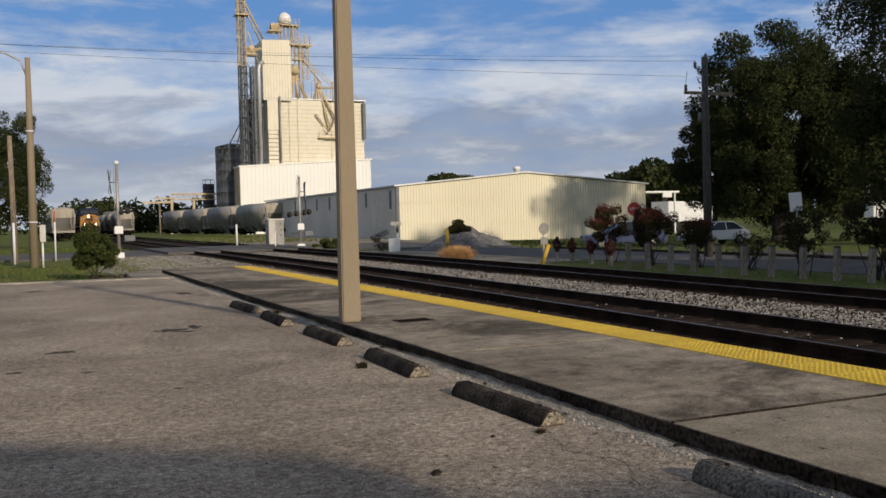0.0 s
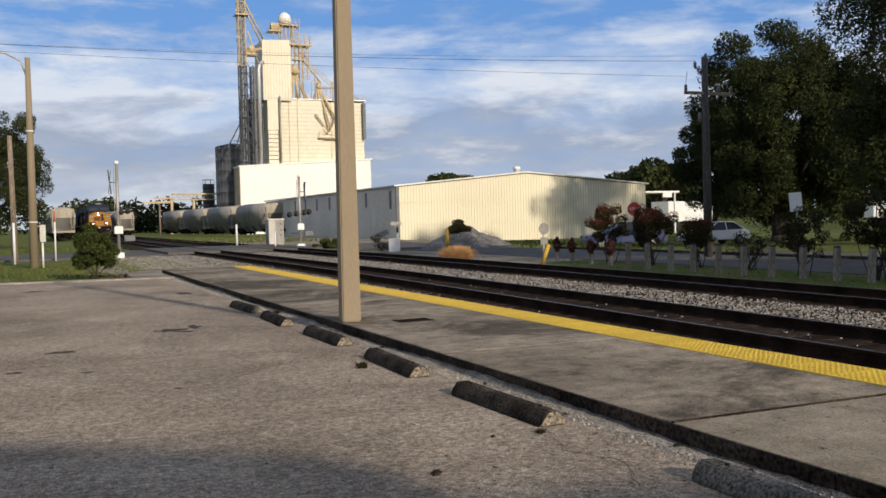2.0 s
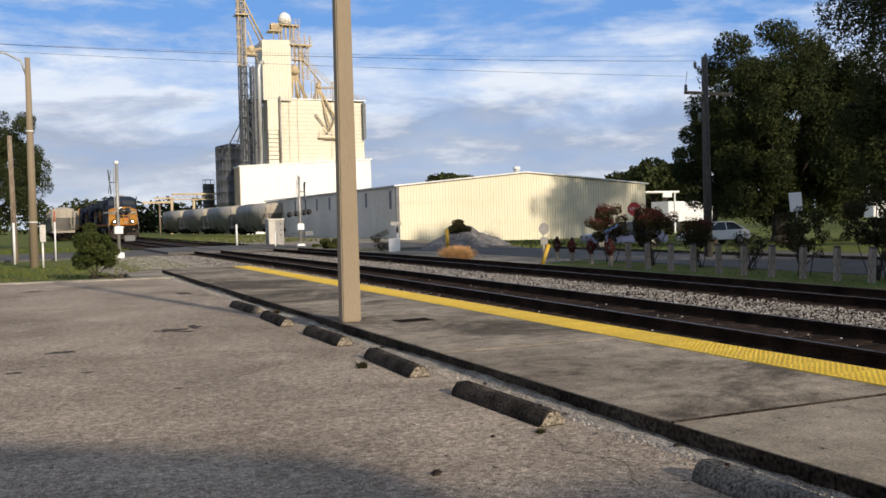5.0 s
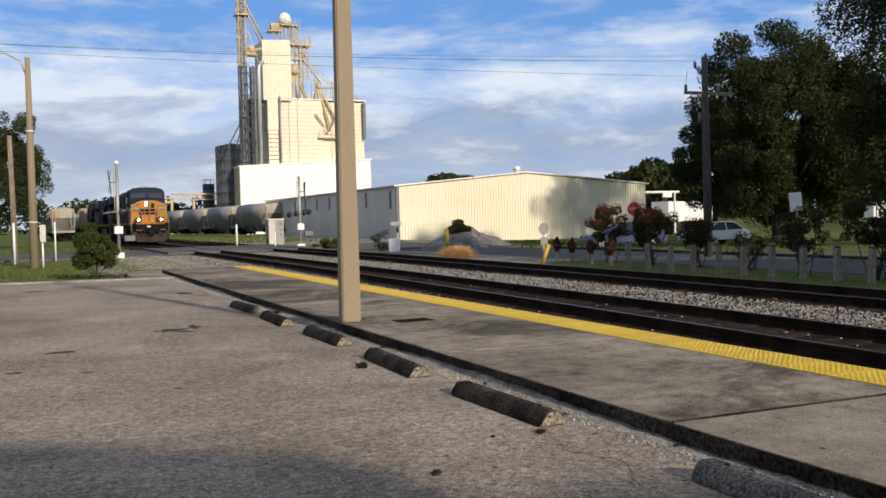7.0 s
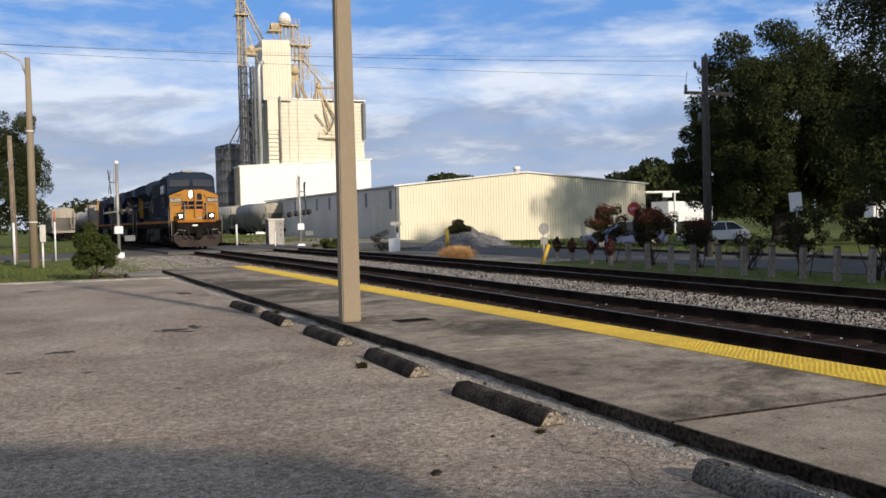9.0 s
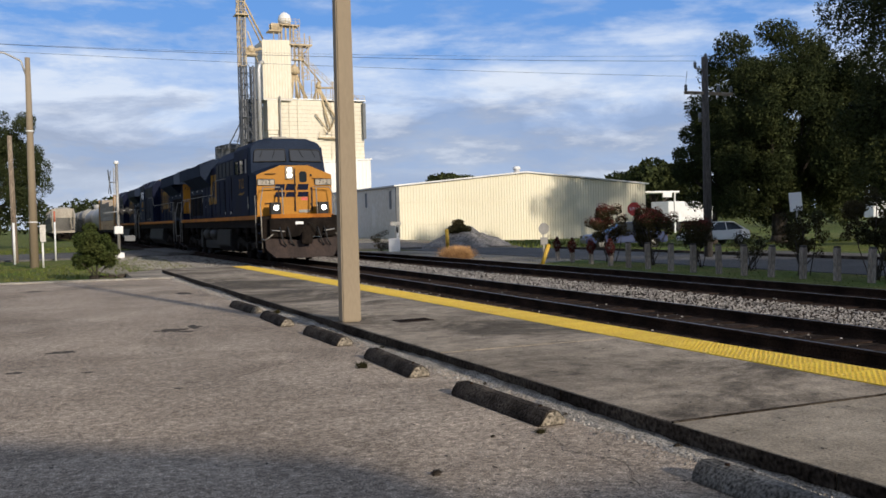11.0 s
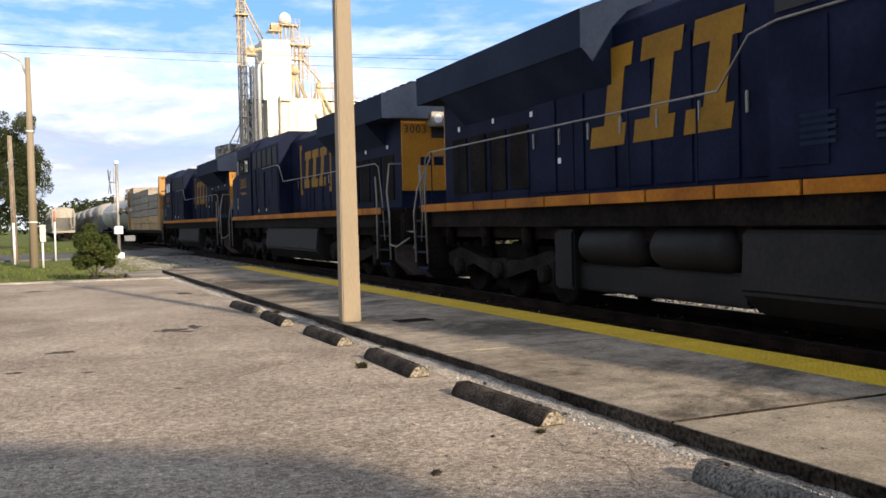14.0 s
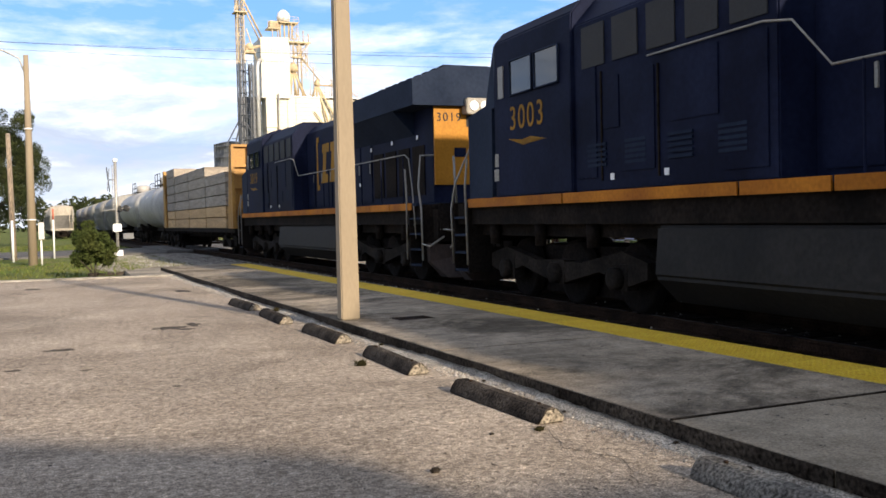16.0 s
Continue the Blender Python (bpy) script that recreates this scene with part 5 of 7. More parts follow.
    # small notices on hood and cab
    for s in (-1, 1):
        for xx, zz, yy in ((-8.9, 3.2, 1.008), (-7.2, 3.2, 1.008), (-5.6, 3.15, 1.008), (-4.6, 2.3, 1.008), (-3.9, 3.75, 1.008), (1.6, 1.9, 1.466), (3.0, 1.9, 1.466), (4.3, 1.9, 1.466), (2.4, 3.2, 1.466), (4.9, 2.9, 1.466)):
            bm = bmesh.new()
            box(bm, xx, xx + .1, *sorted((s * yy, s * (yy + .006))), zz, zz + .09)
            part("notice", bm, WHITE, top)
    # tank, reservoirs
    bm = bmesh.new()
    if cylinders:
        prism(bm, [(-1.36, 1.25), (-1.40, .55), (-1.1, .28), (1.1, .28), (1.40, .55), (1.36, 1.25)], "x", .4, 3.6)
        prism(bm, [(-1.25, .75), (-1.25, .35), (1.25, .35), (1.25, .75)], "x", -3.9, .4)
        box(bm, -4.1, -3.5, -1.38, 1.38, .35, 1.25)
    else:
        prism(bm, [(-1.40, 1.28), (-1.46, .62), (-1.1, .28), (1.1, .28), (1.46, .62), (1.40, 1.28)], "x", -3.6, 3.4)
    part("fuel_tank", bm, TANKGREY, top, "grimy grey fuel tank", bevel=0.04)
    if cylinders:
        for s in (-1, 1):
            for a, b in ((-3.4, -1.75), (-1.5, .2)):
                bm = bmesh.new()
                lathe(bm, [(.1, a), (.26, a + .08), (.3, a + .2), (.3, b - .2), (.26, b - .08), (.1, b)], 16, (s * 1.12, 1.02), "x")
                part("air_reservoir", bm, TANKGREY, top)
    for s in (-1, 1):
        for xx in (-8.7, -6.9, -5.2, 5.2, 6.9, 8.7):
            bm = bmesh.new()
            tube(bm, (xx, s * 1.3, 1.35), (xx, s * 1.3, .95), .1)
            part("sand_pipe", bm, GRIME, top)
    for child in top.children:
        child.scale.z = 1.018
    bogie(top, 6.6, 3, .53)
    bogie(top, -6.6, 3, .53)
    return top


def build_hopper(label, paint, endpaint, group):
    """Covered hopper, 16.6 m over the couplers."""
    top = thing("hopper_car", label, "freight car", group)
    bm = bmesh.new()
    L = 7.6
    sec = [(-1.30, 1.42), (1.30, 1.42), (1.50, 2.1), (1.57, 3.0), (1.56, 3.5), (1.40, 3.98), (.9, 4.32), (-.9, 4.32), (-1.40, 3.98), (-1.56, 3.5), (-1.57, 3.0), (-1.50, 2.1)]
    ends = []
    for e in (-1, 1):
        ends.append([bm.verts.new((e * (L - 1.0 - max(0.0, 3.0 - z) * 1.15), y, z)) for y, z in sec])
    for i in range(12):
        bm.faces.new((ends[0][i], ends[0][(i + 1) % 12], ends[1][(i + 1) % 12], ends[1][i])).smooth = True
    for q in ends:
        bm.faces.new(q[3:11])
        bm.faces.new([q[i] for i in (0, 1, 2, 3, 10, 11)])
    part("body", bm, paint, top)
    for k in range(4):
        c = -4.9 + k * 3.27
        bm = bmesh.new()
        v = [bm.verts.new((c + a, b, 1.52)) for a, b in ((-1.6, -1.4), (1.6, -1.4), (1.6, 1.4), (-1.6, 1.4))]
        w = [bm.verts.new((c + a, b, .45)) for a, b in ((-.45, -.5), (.45, -.5), (.45, .5), (-.45, .5))]
        bm.faces.new(v), bm.faces.new(w[::-1])
        for i in range(4):
            bm.faces.new((v[i], v[(i + 1) % 4], w[(i + 1) % 4], w[i]))
        part("chute", bm, paint, top)
    rib = None
    for k in range(12):
        for s in (-1, 1):
            if rib is None:
                bm = bmesh.new()
                box(bm, 0, .06, -.02, .02, 2.2, 3.5)
                rib = done("side_rib", bm, paint)
            ob = new("side_rib", rib)
            ob.parent, ob.location = top, (-5.7 + k * 1.035, s * 1.565, 0)
    for e in (1, -1):
        bm = bmesh.new()
        prism(bm, [(e * (L - 1.0), -1.4), (e * (L - 1.0), 1.4), (e * (L - .98), 1.4), (e * (L - .98), -1.4)], "z", 3.0, 4.2)
        part("end_top", bm, endpaint, top)
        bm = bmesh.new()
        box(bm, *sorted((e * (L - 1.0), e * (L - .1))), -1.4, 1.4, 1.0, 1.28)
        for yy in (-1.38, 1.3):
            prism(bm, [(e * (L - 1.05), 1.25), (e * (L - 1.05), 3.05), (e * (L - .95), 3.05), (e * (L - .95), 1.25)], "y", yy, yy + .08)
        part("end_sill", bm, endpaint, top)
        for s in (-1, 1):
            bm = bmesh.new()
            tube(bm, (e * (L - .3), s * 1.35, 1.2), (e * (L - .3), s * 1.35, 3.3), .06)
            tube(bm, (e * (L - .3), s * 1.35, 3.3), (e * (L - 1.0), s * 1.3, 4.0), .06)
            for k in range(6):
                tube(bm, (e * (L - .3), s * 1.35, 1.3 + k * .36), (e * (L - .3), s * .95, 1.3 + k * .36), .03, n=5)
            tube(bm, (e * (L - .3), s * .95, 1.2), (e * (L - .3), s * .95, 3.2), .045)
            part("end_ladder", bm, endpaint, top)
        bm = bmesh.new()
        box(bm, *sorted((e * (L - .2), e * 8.3)), -.15, .15, .75, 1.02)
        part("coupler", bm, GRIME, top)
    bm = bmesh.new()
    box(bm, -L + 1.2, L - 1.2, -.35, .35, 4.36, 4.44)
    for k in range(8):
        box(bm, -5.9 + k * 1.6, -5.1 + k * 1.6, -.8, .8, 4.3, 4.37)
    part("running_board", bm, paint, top)
    bogie(top, 6.2, 2, .46)
    bogie(top, -6.2, 2, .46)
    return top


def build_tank_car(label):
    top = thing("tank_car", label, "freight car", "cars of the train")
    bm = bmesh.new()
    lathe(bm, [(.2, -7.2), (.9, -7.1), (1.35, -6.75), (1.5, -6.2), (1.5, 6.2), (1.35, 6.75), (.9, 7.1), (.2, 7.2)], 28, (0, 2.72), "x")
    part("tank", bm, TANKW, top, "dusty white steel tank")
    for xx in (-4.9, -2.0, 2.0, 4.9):
        bm = bmesh.new()
        lathe(bm, [(1.515, xx - .06), (1.515, xx + .06)], 28, (0, 2.72), "x")
        part("band", bm, TANKW, top)
    bm = bmesh.new()
    lathe(bm, [(.55, 4.1), (.55, 4.75), (.35, 4.85)], 16, (0, 0))
    part("dome", bm, TANKW, top)
    bm = bmesh.new()
    for s in (-1, 1):
        for h in (4.55, 5.0):
            tube(bm, (-1.4, s * .75, h), (1.4, s * .75, h), .03, n=5)
        for xx in (-1.4, 0, 1.4):
            tube(bm, (xx, s * .75, 3.95), (xx, s * .75, 5.0), .03, n=5)
    box(bm, -1.5, 1.5, -.8, .8, 4.2, 4.24)
    part("dome_railing", bm, GRIME, top)
    bm = bmesh.new()
    for e in (1, -1):
        box(bm, *sorted((e * 5.2, e * 7.6)), -1.4, 1.4, 1.0, 1.25)
        box(bm, *sorted((e * 5.0, e * 6.2)), -.9, .9, 1.2, 1.9)
        box(bm, *sorted((e * 7.5, e * 8.1)), -.15, .15, .75, 1.02)
    box(bm, -7.4, 7.4, -.25, .25, .95, 1.2)
    part("stub_sill", bm, GRIME, top)
    for e in (1, -1):
        bm = bmesh.new()
        for s in (-1, 1):
            tube(bm, (e * 7.5, s * 1.35, 1.2), (e * 7.5, s * 1.35, 2.3), .035, n=5)
        tube(bm, (e * 7.5, -1.35, 2.3), (e * 7.5, 1.35, 2.3), .035, n=5)
        part("end_rail", bm, HANDR, top)
    bogie(top, 6.0, 2, .46)
    bogie(top, -6.0, 2, .46)
    return top


def build_lumber_car():
    top = thing("centerbeam_flatcar", "yellow bulkhead flatcar loaded with lumber", "freight car", "cars of the train")
    bm = bmesh.new()
    box(bm, -11.0, 11.0, -1.4, 1.4, 1.02, 1.2)
    box(bm, -10.6, 10.6, -.4, .4, .7, 1.02)
    for k in range(18):
        box(bm, -10.4 + k * 1.22, -10.25 + k * 1.22, -1.42, 1.42, .9, 1.05)
    part("deck", bm, GRIME, top)
    for e in (1, -1):
        bm = bmesh.new()
        box(bm, *sorted((e * 10.55, e * 10.75)), -1.45, 1.45, 1.2, 4.75)
        bh = part("bulkhead", bm, CABY, top, "yellow ribbed steel bulkhead", bevel=0.01)
        for yy in (-1.4, -.7, 0, .7, 1.4):
            bm = bmesh.new()
            box(bm, *sorted((e * 10.755, e * 10.98)), yy - .06, yy + .06, 1.2, 4.75)
            part("rib", bm, CABY, bh)
        for zz in (2.0, 2.9, 3.8, 4.66):
            bm = bmesh.new()
            box(bm, *sorted((e * 10.755, e * 10.93)), -1.4, 1.4, zz, zz + .1)
            part("crossbar", bm, CABY, bh)
        for s in (-1, 1):
            bm = bmesh.new()
            prism(bm, [(e * 10.55, 4.7), (e * 9.9, 1.2), (e * 10.55, 1.2)], "y", *sorted((s * 1.38, s * 1.46)))
            part("gusset", bm, CABY, bh)
        bm = bmesh.new()
        box(bm, *sorted((e * 10.9, e * 11.4)), -.15, .15, .75, 1.02)
        part("coupler", bm, GRIME, top)
    bogie(top, 8.6, 2, .46)
    bogie(top, -8.6, 2, .46)
    return top


def build_bundles(car):
    """Strapped lumber packages in stacks, the hindmost the tallest."""
    rnd = random.Random(3)
    for k, (a, b, n) in enumerate(((3.9, 9.0, 5), (-1.4, 3.8, 6), (-6.6, -1.5, 6), (-10.0, -6.7, 7))):
        for j in range(n):
            for s in (-1, 1):
                bm = bmesh.new()
                h = 0.47
                y0, y1 = sorted((s * .06, s * 1.36))
                box(bm, a + rnd.uniform(0, .06), b - rnd.uniform(0, .06), y0, y1 + rnd.uniform(-.03, .03), 1.22 + j * (h + .035), 1.22 + j * (h + .035) + h)
                part("lumber_package", bm, LUMBERN if j < 2 else LUMBER, car, bevel=0.012)


# ---- the train ----
V = 12.05


def nose_y(t):
    return 11.6 + V * (13.0 - t) + min(0.35, 0.1 * max(0.0, 13.0 - t)) + 0.10 * max(0.0, min(1.0, (13.8 - t) / .6)) - 0.16 * max(0.0, t - 13.8) - 0.05 * max(0.0, t - 14.4)


TRAIN = []


def add_to_train(ob, centre, turned):
    TRAIN.append((ob, centre, turned))


add_to_train(build_loco("712", True, "navy diesel locomotive with yellow nose leading the train", True, False), 9.45, False)
add_to_train(build_loco("3003", False, "navy diesel locomotive running long hood first", False, True), 9.45 + 22.3, True)
add_to_train(build_loco("3019", False, "navy diesel locomotive running long hood first", False, True), 9.45 + 44.6, True)
lumber_car = build_lumber_car()
build_bundles(lumber_car)
add_to_train(lumber_car, 9.45 + 55.75 + 11.3, False)
at_y = 9.45 + 55.75 + 22.6
tank = build_tank_car("dusty white tank car behind the lumber car")
add_to_train(tank, at_y + 8.0, False)
tank2 = copy_thing(tank, pose(0, 0, 0))
add_to_train(tank2, at_y + 24.1, False)
grey_hopper = build_hopper("grey covered hopper car of the train", HOPPER, HOPPER, "cars of the train")
add_to_train(grey_hopper, at_y + 40.6, False)
for k in range(1, 5):
    add_to_train(copy_thing(grey_hopper, pose(0, 0, 0)), at_y + 40.6 + 16.6 * k, False)


def motions():
    times = [0.4 * i for i in range(41)]
    for ob, centre, turned in TRAIN:
        rows = []
        for t in times:
            y = nose_y(t) + centre
            a, b = y - 6.6, y + 6.6
            xa, xb = track_x(a), track_x(b)
            ang = math.degrees(math.atan2(a - b, xa - xb)) + (180 if turned else 0)
            rows.append((t, pose((xa + xb) / 2, y, RAIL_Z, 0, 0, ang)))
        walk(ob, rows)
    steps = [0.06 * i for i in range(267)]
    for ob, centre, turned in TRAIN[:3]:
        for w in [c for t in ob.children if t.name.startswith("truck") for c in t.children if c.name.startswith("wheelset")]:
            base = w.location.copy()
            sgn = -1 if turned else 1
            walk(w, [(t, Matrix.Translation(base) @ Matrix.Rotation(sgn * V * t / .53, 4, "Y")) for t in steps])


# ---- standing cars ----
siding = build_hopper("grey covered hopper car standing on a siding", HOPPER, HOPPERT, "hopper cars on the sidings")
dx, dy = -5.8, 66.0
ang = math.degrees(math.atan2(-dy, -dx))
for k in range(4):
    u = (8.3 + 16.6 * k) / math.hypot(dx, dy)
    m = pose(31.5 + dx * u - .3, 127.2 + dy * u, RAIL_Z - .1, 0, 0, ang)
    if k == 0:
        siding.matrix_basis = m
    else:
        copy_thing(siding, m)
for x, y0, n in ((4.35, 135.0, 3), (16.1, 178.0, 3)):
    for k in range(n):
        copy_thing(siding, pose(x, y0 + 8.3 + 16.6 * k, RAIL_Z - .1, 0, 0, -90))


# ---- vegetation ----
def leaf_cloud(name, lobes, n, size, material, parent, seed, droop=0.0, flat=1.0):
    """Many small leaf tufts scattered through ellipsoid lobes (x, y, z, rx, ry, rz)."""
    r = np.random.RandomState(seed)
    vol = np.array([l[3] * l[4] * l[5] for l in lobes]) ** 0.75
    pick = r.choice(len(lobes), n, p=vol / vol.sum())
    L = np.array(lobes)[pick]
    d = r.normal(size=(n, 3))
    d /= np.linalg.norm(d, axis=1)[:, None]
    rad = r.uniform(0.45, 1.08, (n, 1)) ** 0.6
    c = L[:, :3] + d * L[:, 3:] * rad
    c[:, 2] -= droop * r.uniform(0, 1, n) ** 3
    u = r.normal(size=(n, 3))
    u[:, 2] *= flat
    u /= np.linalg.norm(u, axis=1)[:, None]
    w = np.cross(u, r.normal(size=(n, 3)))
    w /= np.linalg.norm(w, axis=1)[:, None]
    s = size * r.uniform(0.5, 1.3, (n, 1))
    v = np.stack([c - u * s, c + w * s * .45, c + u * s, c - w * s * .45 + np.cross(u, w) * s * .25], 1).reshape(-1, 3)
    f = np.arange(4 * n).reshape(n, 4)
    me = bpy.data.meshes.new(name)
    me.from_pydata(v.tolist(), [], f.tolist())
    me.materials.append(material)
    ob = new(name, me)
    ob.parent = parent
    return ob


def make_lobes(c, r, n, lobe, seed):
    rnd = random.Random(seed)
    out = []
    while len(out) < n:
        d = Vector((rnd.gauss(0, 1), rnd.gauss(0, 1), rnd.gauss(0, 1))).normalized() * rnd.uniform(.45, 1.0)
        k = rnd.uniform(.6, 1.25) * lobe
        out.append((c[0] + d.x * r[0], c[1] + d.y * r[1], c[2] + d.z * r[2], k, k, k * .72))
    return out


def build_tree(x, y, base, c, r, n_lobes, lobe, n_leaves, size, trunk, seed, label, droop=0.0, leaf=None):
    top = thing("tree", label, "tree", "trees")
    rnd = random.Random(seed)
    bm = bmesh.new()
    fork = base + (c[2] - r[2] - base) * .8 + .8
    mid = Vector((x + rnd.uniform(-.2, .2), y, fork))
    tube(bm, (x, y, base - .1), (x, y, base + .4), trunk * 1.4, trunk, 12)
    tube(bm, (x, y, base + .4), mid, trunk, trunk * .8, 12)
    lobes = make_lobes(c, r, n_lobes, lobe, seed)
    for l in lobes[:14]:
        a = mid + (Vector(l[:3]) - mid) * .5 + Vector((rnd.uniform(-.6, .6), rnd.uniform(-.6, .6), .5))
        tube(bm, mid, a, trunk * .42, trunk * .25, 7)
        tube(bm, a, Vector(l[:3]), trunk * .25, trunk * .06, 6)
    part("trunk", bm, BARK, top)
    leaf_cloud("crown", lobes, n_leaves, size, leaf or LEAF, top, seed, droop)
    return top


build_tree(45.6, 49, -.4, (46.2, 49, 7.3), (7.3, 6.0, 6.3), 210, 1.05, 230000, .10, .55, 21, "large dark green live oak beside the street", .8)
build_tree(42.6, 52, -.5, (42.6, 52, 5.0), (2.6, 2.5, 2.8), 26, .8, 26000, .09, .2, 22, "dark green oak sapling beside the street", .5)
build_tree(38.5, 31, -.2, (40.0, 31.5, 6.2), (4.9, 4.6, 4.9), 110, 1.05, 130000, .095, .5, 23, "tall dark green oak with hanging foliage", 1.2)
build_tree(28.5, 15.5, -.15, (27.0, 19.0, 8.9), (5.0, 5.0, 3.3), 120, .95, 210000, .064, .42, 24, "spreading dark oak with hanging moss by the street", 1.6)
build_tree(54.5, 44, -.5, (54.5, 44, 6.3), (5.5, 5.0, 5.0), 60, 1.6, 60000, .15, .45, 33, "large dark green oak behind the street", .8)
# hidden behind the nearer oaks; added to cast mottled shade on the gable
build_tree(58.5, 63, -.5, (60.0, 63, 9.6), (8.5, 6.0, 6.2), 90, 1.5, 30000, .15, .5, 25, "large dark green oak behind the street", .8)
build_tree(78.0, 108, -.6, (78.0, 108, 5.2), (6.5, 5, 3.0), 22, 2.2, 9000, .4, .4, 26, "rounded dark green tree beyond the warehouse")
build_tree(66.5, 118, -.6, (68, 150, 6.0), (5, 4, 2.6), 14, 1.8, 5000, .4, .4, 27, "rounded dark green tree beyond the warehouse")
build_tree(-3.2, 92, -.1, (-2.2, 92, 7.1), (4.6, 4.2, 5.4), 95, 1.0, 60000, .10, .4, 28, "dark green tree beside the tracks", .5)
# out of view: added only to throw shade on the bollards and street
build_tree(24.5, -5, -.15, (24.5, -4, 8.4), (7.0, 7.5, 3.4), 60, 1.6, 36000, .2, .45, 31, "unseen broad dark green oak, added to shade the street", .8)
build_tree(-9.5, 78, -.1, (-9.5, 78, 5.0), (5, 4, 3.6), 22, 1.7, 9000, .26, .4, 29, "dark green tree beside the tracks", .5)
build_tree(76.0, 190, -.6, (74.0, 165, 6.8), (9, 5, 2.4), 16, 2.0, 6000, .45, .4, 30, "dark green tree behind the warehouse roof")


def build_far_woods():
    rnd = random.Random(40)
    lobes = []
    for x0, x1, y0, y1, h in ((12, 60, 262, 285, 9), (-70, -6, 220, 260, 8), (75, 240, 190, 240, 9), (95, 190, 80, 130, 7), (-120, -20, 120, 200, 9), (240, 420, 150, 330, 12), (60, 300, 300, 360, 11), (-60, 20, 330, 380, 10)):
        for _ in range(34):
            hh = h * rnd.uniform(.55, 1.05)
            lobes.append((rnd.uniform(x0, x1), rnd.uniform(y0, y1), hh * .5, rnd.uniform(3, 5), 4, hh * .55))
    ob = leaf_cloud("far_woods", lobes, 60000, .8, LEAF, None, 41)
    tagged(ob, "distant dark green belt of trees", "woods", kind="stuff")


build_far_woods()


def build_shrub(name, x, y, z, c, r, n, lobe, leaves, size, leaf, seed, label, stems=5, extra=None):
    top = thing(name, label, "shrub", "shrubs" if name == "myrtle" else "")
    rnd = random.Random(seed)
    lobes = make_lobes(c, r, n, lobe, seed)
    for k in range(stems):
        bm = bmesh.new()
        l = lobes[k % len(lobes)]
        b = Vector((x + rnd.uniform(-.15, .15), y + rnd.uniform(-.15, .15), z - .05))
        m = b.lerp(Vector(l[:3]), .5) + Vector((rnd.uniform(-.1, .1), rnd.uniform(-.1, .1), 0))
        polyline(bm, [b, m, Vector(l[:3])], .014, 6)
        part("stem", bm, BARK, top)
    leaf_cloud("foliage", lobes, leaves, size, leaf, top, seed)
    if extra:
        leaf_cloud("blossom", [(a, b, d + .12, e, f, g) for a, b, d, e, f, g in lobes if d > c[2]], leaves // 4, size * .8, extra, top, seed + 1)
    return top


build_shrub("bush", 1.98, 33.0, -.1, (1.98, 33.0, .95), (.66, .58, .70), 44, .24, 16000, .042, LEAFB, 51, "round green bush at the edge of the lot", 7)
G0 = -.12
for k, (x, y, cz, rx, rz, n, red) in enumerate(((19.15, 29.0, 1.22, .78, .62, 9000, 1), (19.2, 26.6, 1.22, .80, .68, 11000, 1), (19.3, 24.4, .92, .58, .42, 5000, 1), (19.2, 21.9, .62, .5, .42, 1500, 0), (18.75, 19.3, 1.0, .68, .70, 5200, 0), (18.75, 16.9, 1.25, .95, .9, 12000, 0))):
    build_shrub("myrtle", x, y, G0, (x, y, cz), (rx, rx, rz), 30, .22, n, .034, LEAFM, 60 + k, "small crepe myrtle with reddish leaves behind the bollards" if red else "small thin crepe myrtle behind the bollards", 11, LEAFR if red else None)
build_shrub("weed_clump", 23.6, 51.8, .8, (23.6, 51.8, 1.02), (.62, .6, .42), 22, .24, 7000, .045, LEAFM, 71, "dark brownish weeds on top of the gravel heap", 8)


def build_tumbleweed(x, y, z, rx, rz, n, seed):
    """A rounded tuft of fine dry stalks fanning from the ground."""
    top = thing("dry_grass_clump", "soft rounded clump of reddish dry grass" if rx > .5 else "small dry weed tuft growing through the asphalt", "grass")
    r = np.random.RandomState(seed)
    v, f = [], []
    for i in range(n):
        a, e = r.uniform(0, 6.28), r.uniform(.12, 1.45)
        L = r.uniform(.55, 1.08)
        bx, by = x + r.normal(0, rx * .22), y + r.normal(0, rx * .18)
        tx, ty, tz = bx + rx * L * math.cos(e) * math.cos(a), by + rx * .8 * L * math.cos(e) * math.sin(a), z + rz * L * math.sin(e)
        mx, my, mz = (bx + tx) / 2, (by + ty) / 2, z + (tz - z) * .62
        k = len(v)
        v += [(bx - .004, by, z), (bx + .004, by, z), (mx + .005, my, mz), (mx - .005, my, mz), (tx, ty, tz)]
        f += [(k, k + 1, k + 2, k + 3), (k + 3, k + 2, k + 4)]
    me = bpy.data.meshes.new("stalks")
    me.from_pydata(v, [], f)
    me.materials.append(STRAW if rx > .5 else LEAFM)
    ob = new("stalks", me)
    ob.parent = top


build_tumbleweed(16.5, 36.6, -.12, .85, .62, 9000, 72)
for k, (x, y) in enumerate(((3.28, 9.85), (3.98, 16.6), (3.42, 6.15), (4.0, 11.2))):
    build_tumbleweed(x, y, .0, .10 if k < 2 else .05, .08 if k < 2 else .04, 160, 90 + k)
build_shrub("dry_weeds", 17.9, 50.0, -.1, (17.9, 50.0, .55), (.9, .6, .5), 10, .25, 900, .05, LEAFM, 73, "thin dry weeds beside the tracks", 8)
build_shrub("weed_clump", 16.9, 56.5, -.1, (16.9, 56.5, .25), (1.8, 1.0, .25), 12, .25, 3200, .07, LEAFB, 74, "low green weeds beside the tracks", 2)


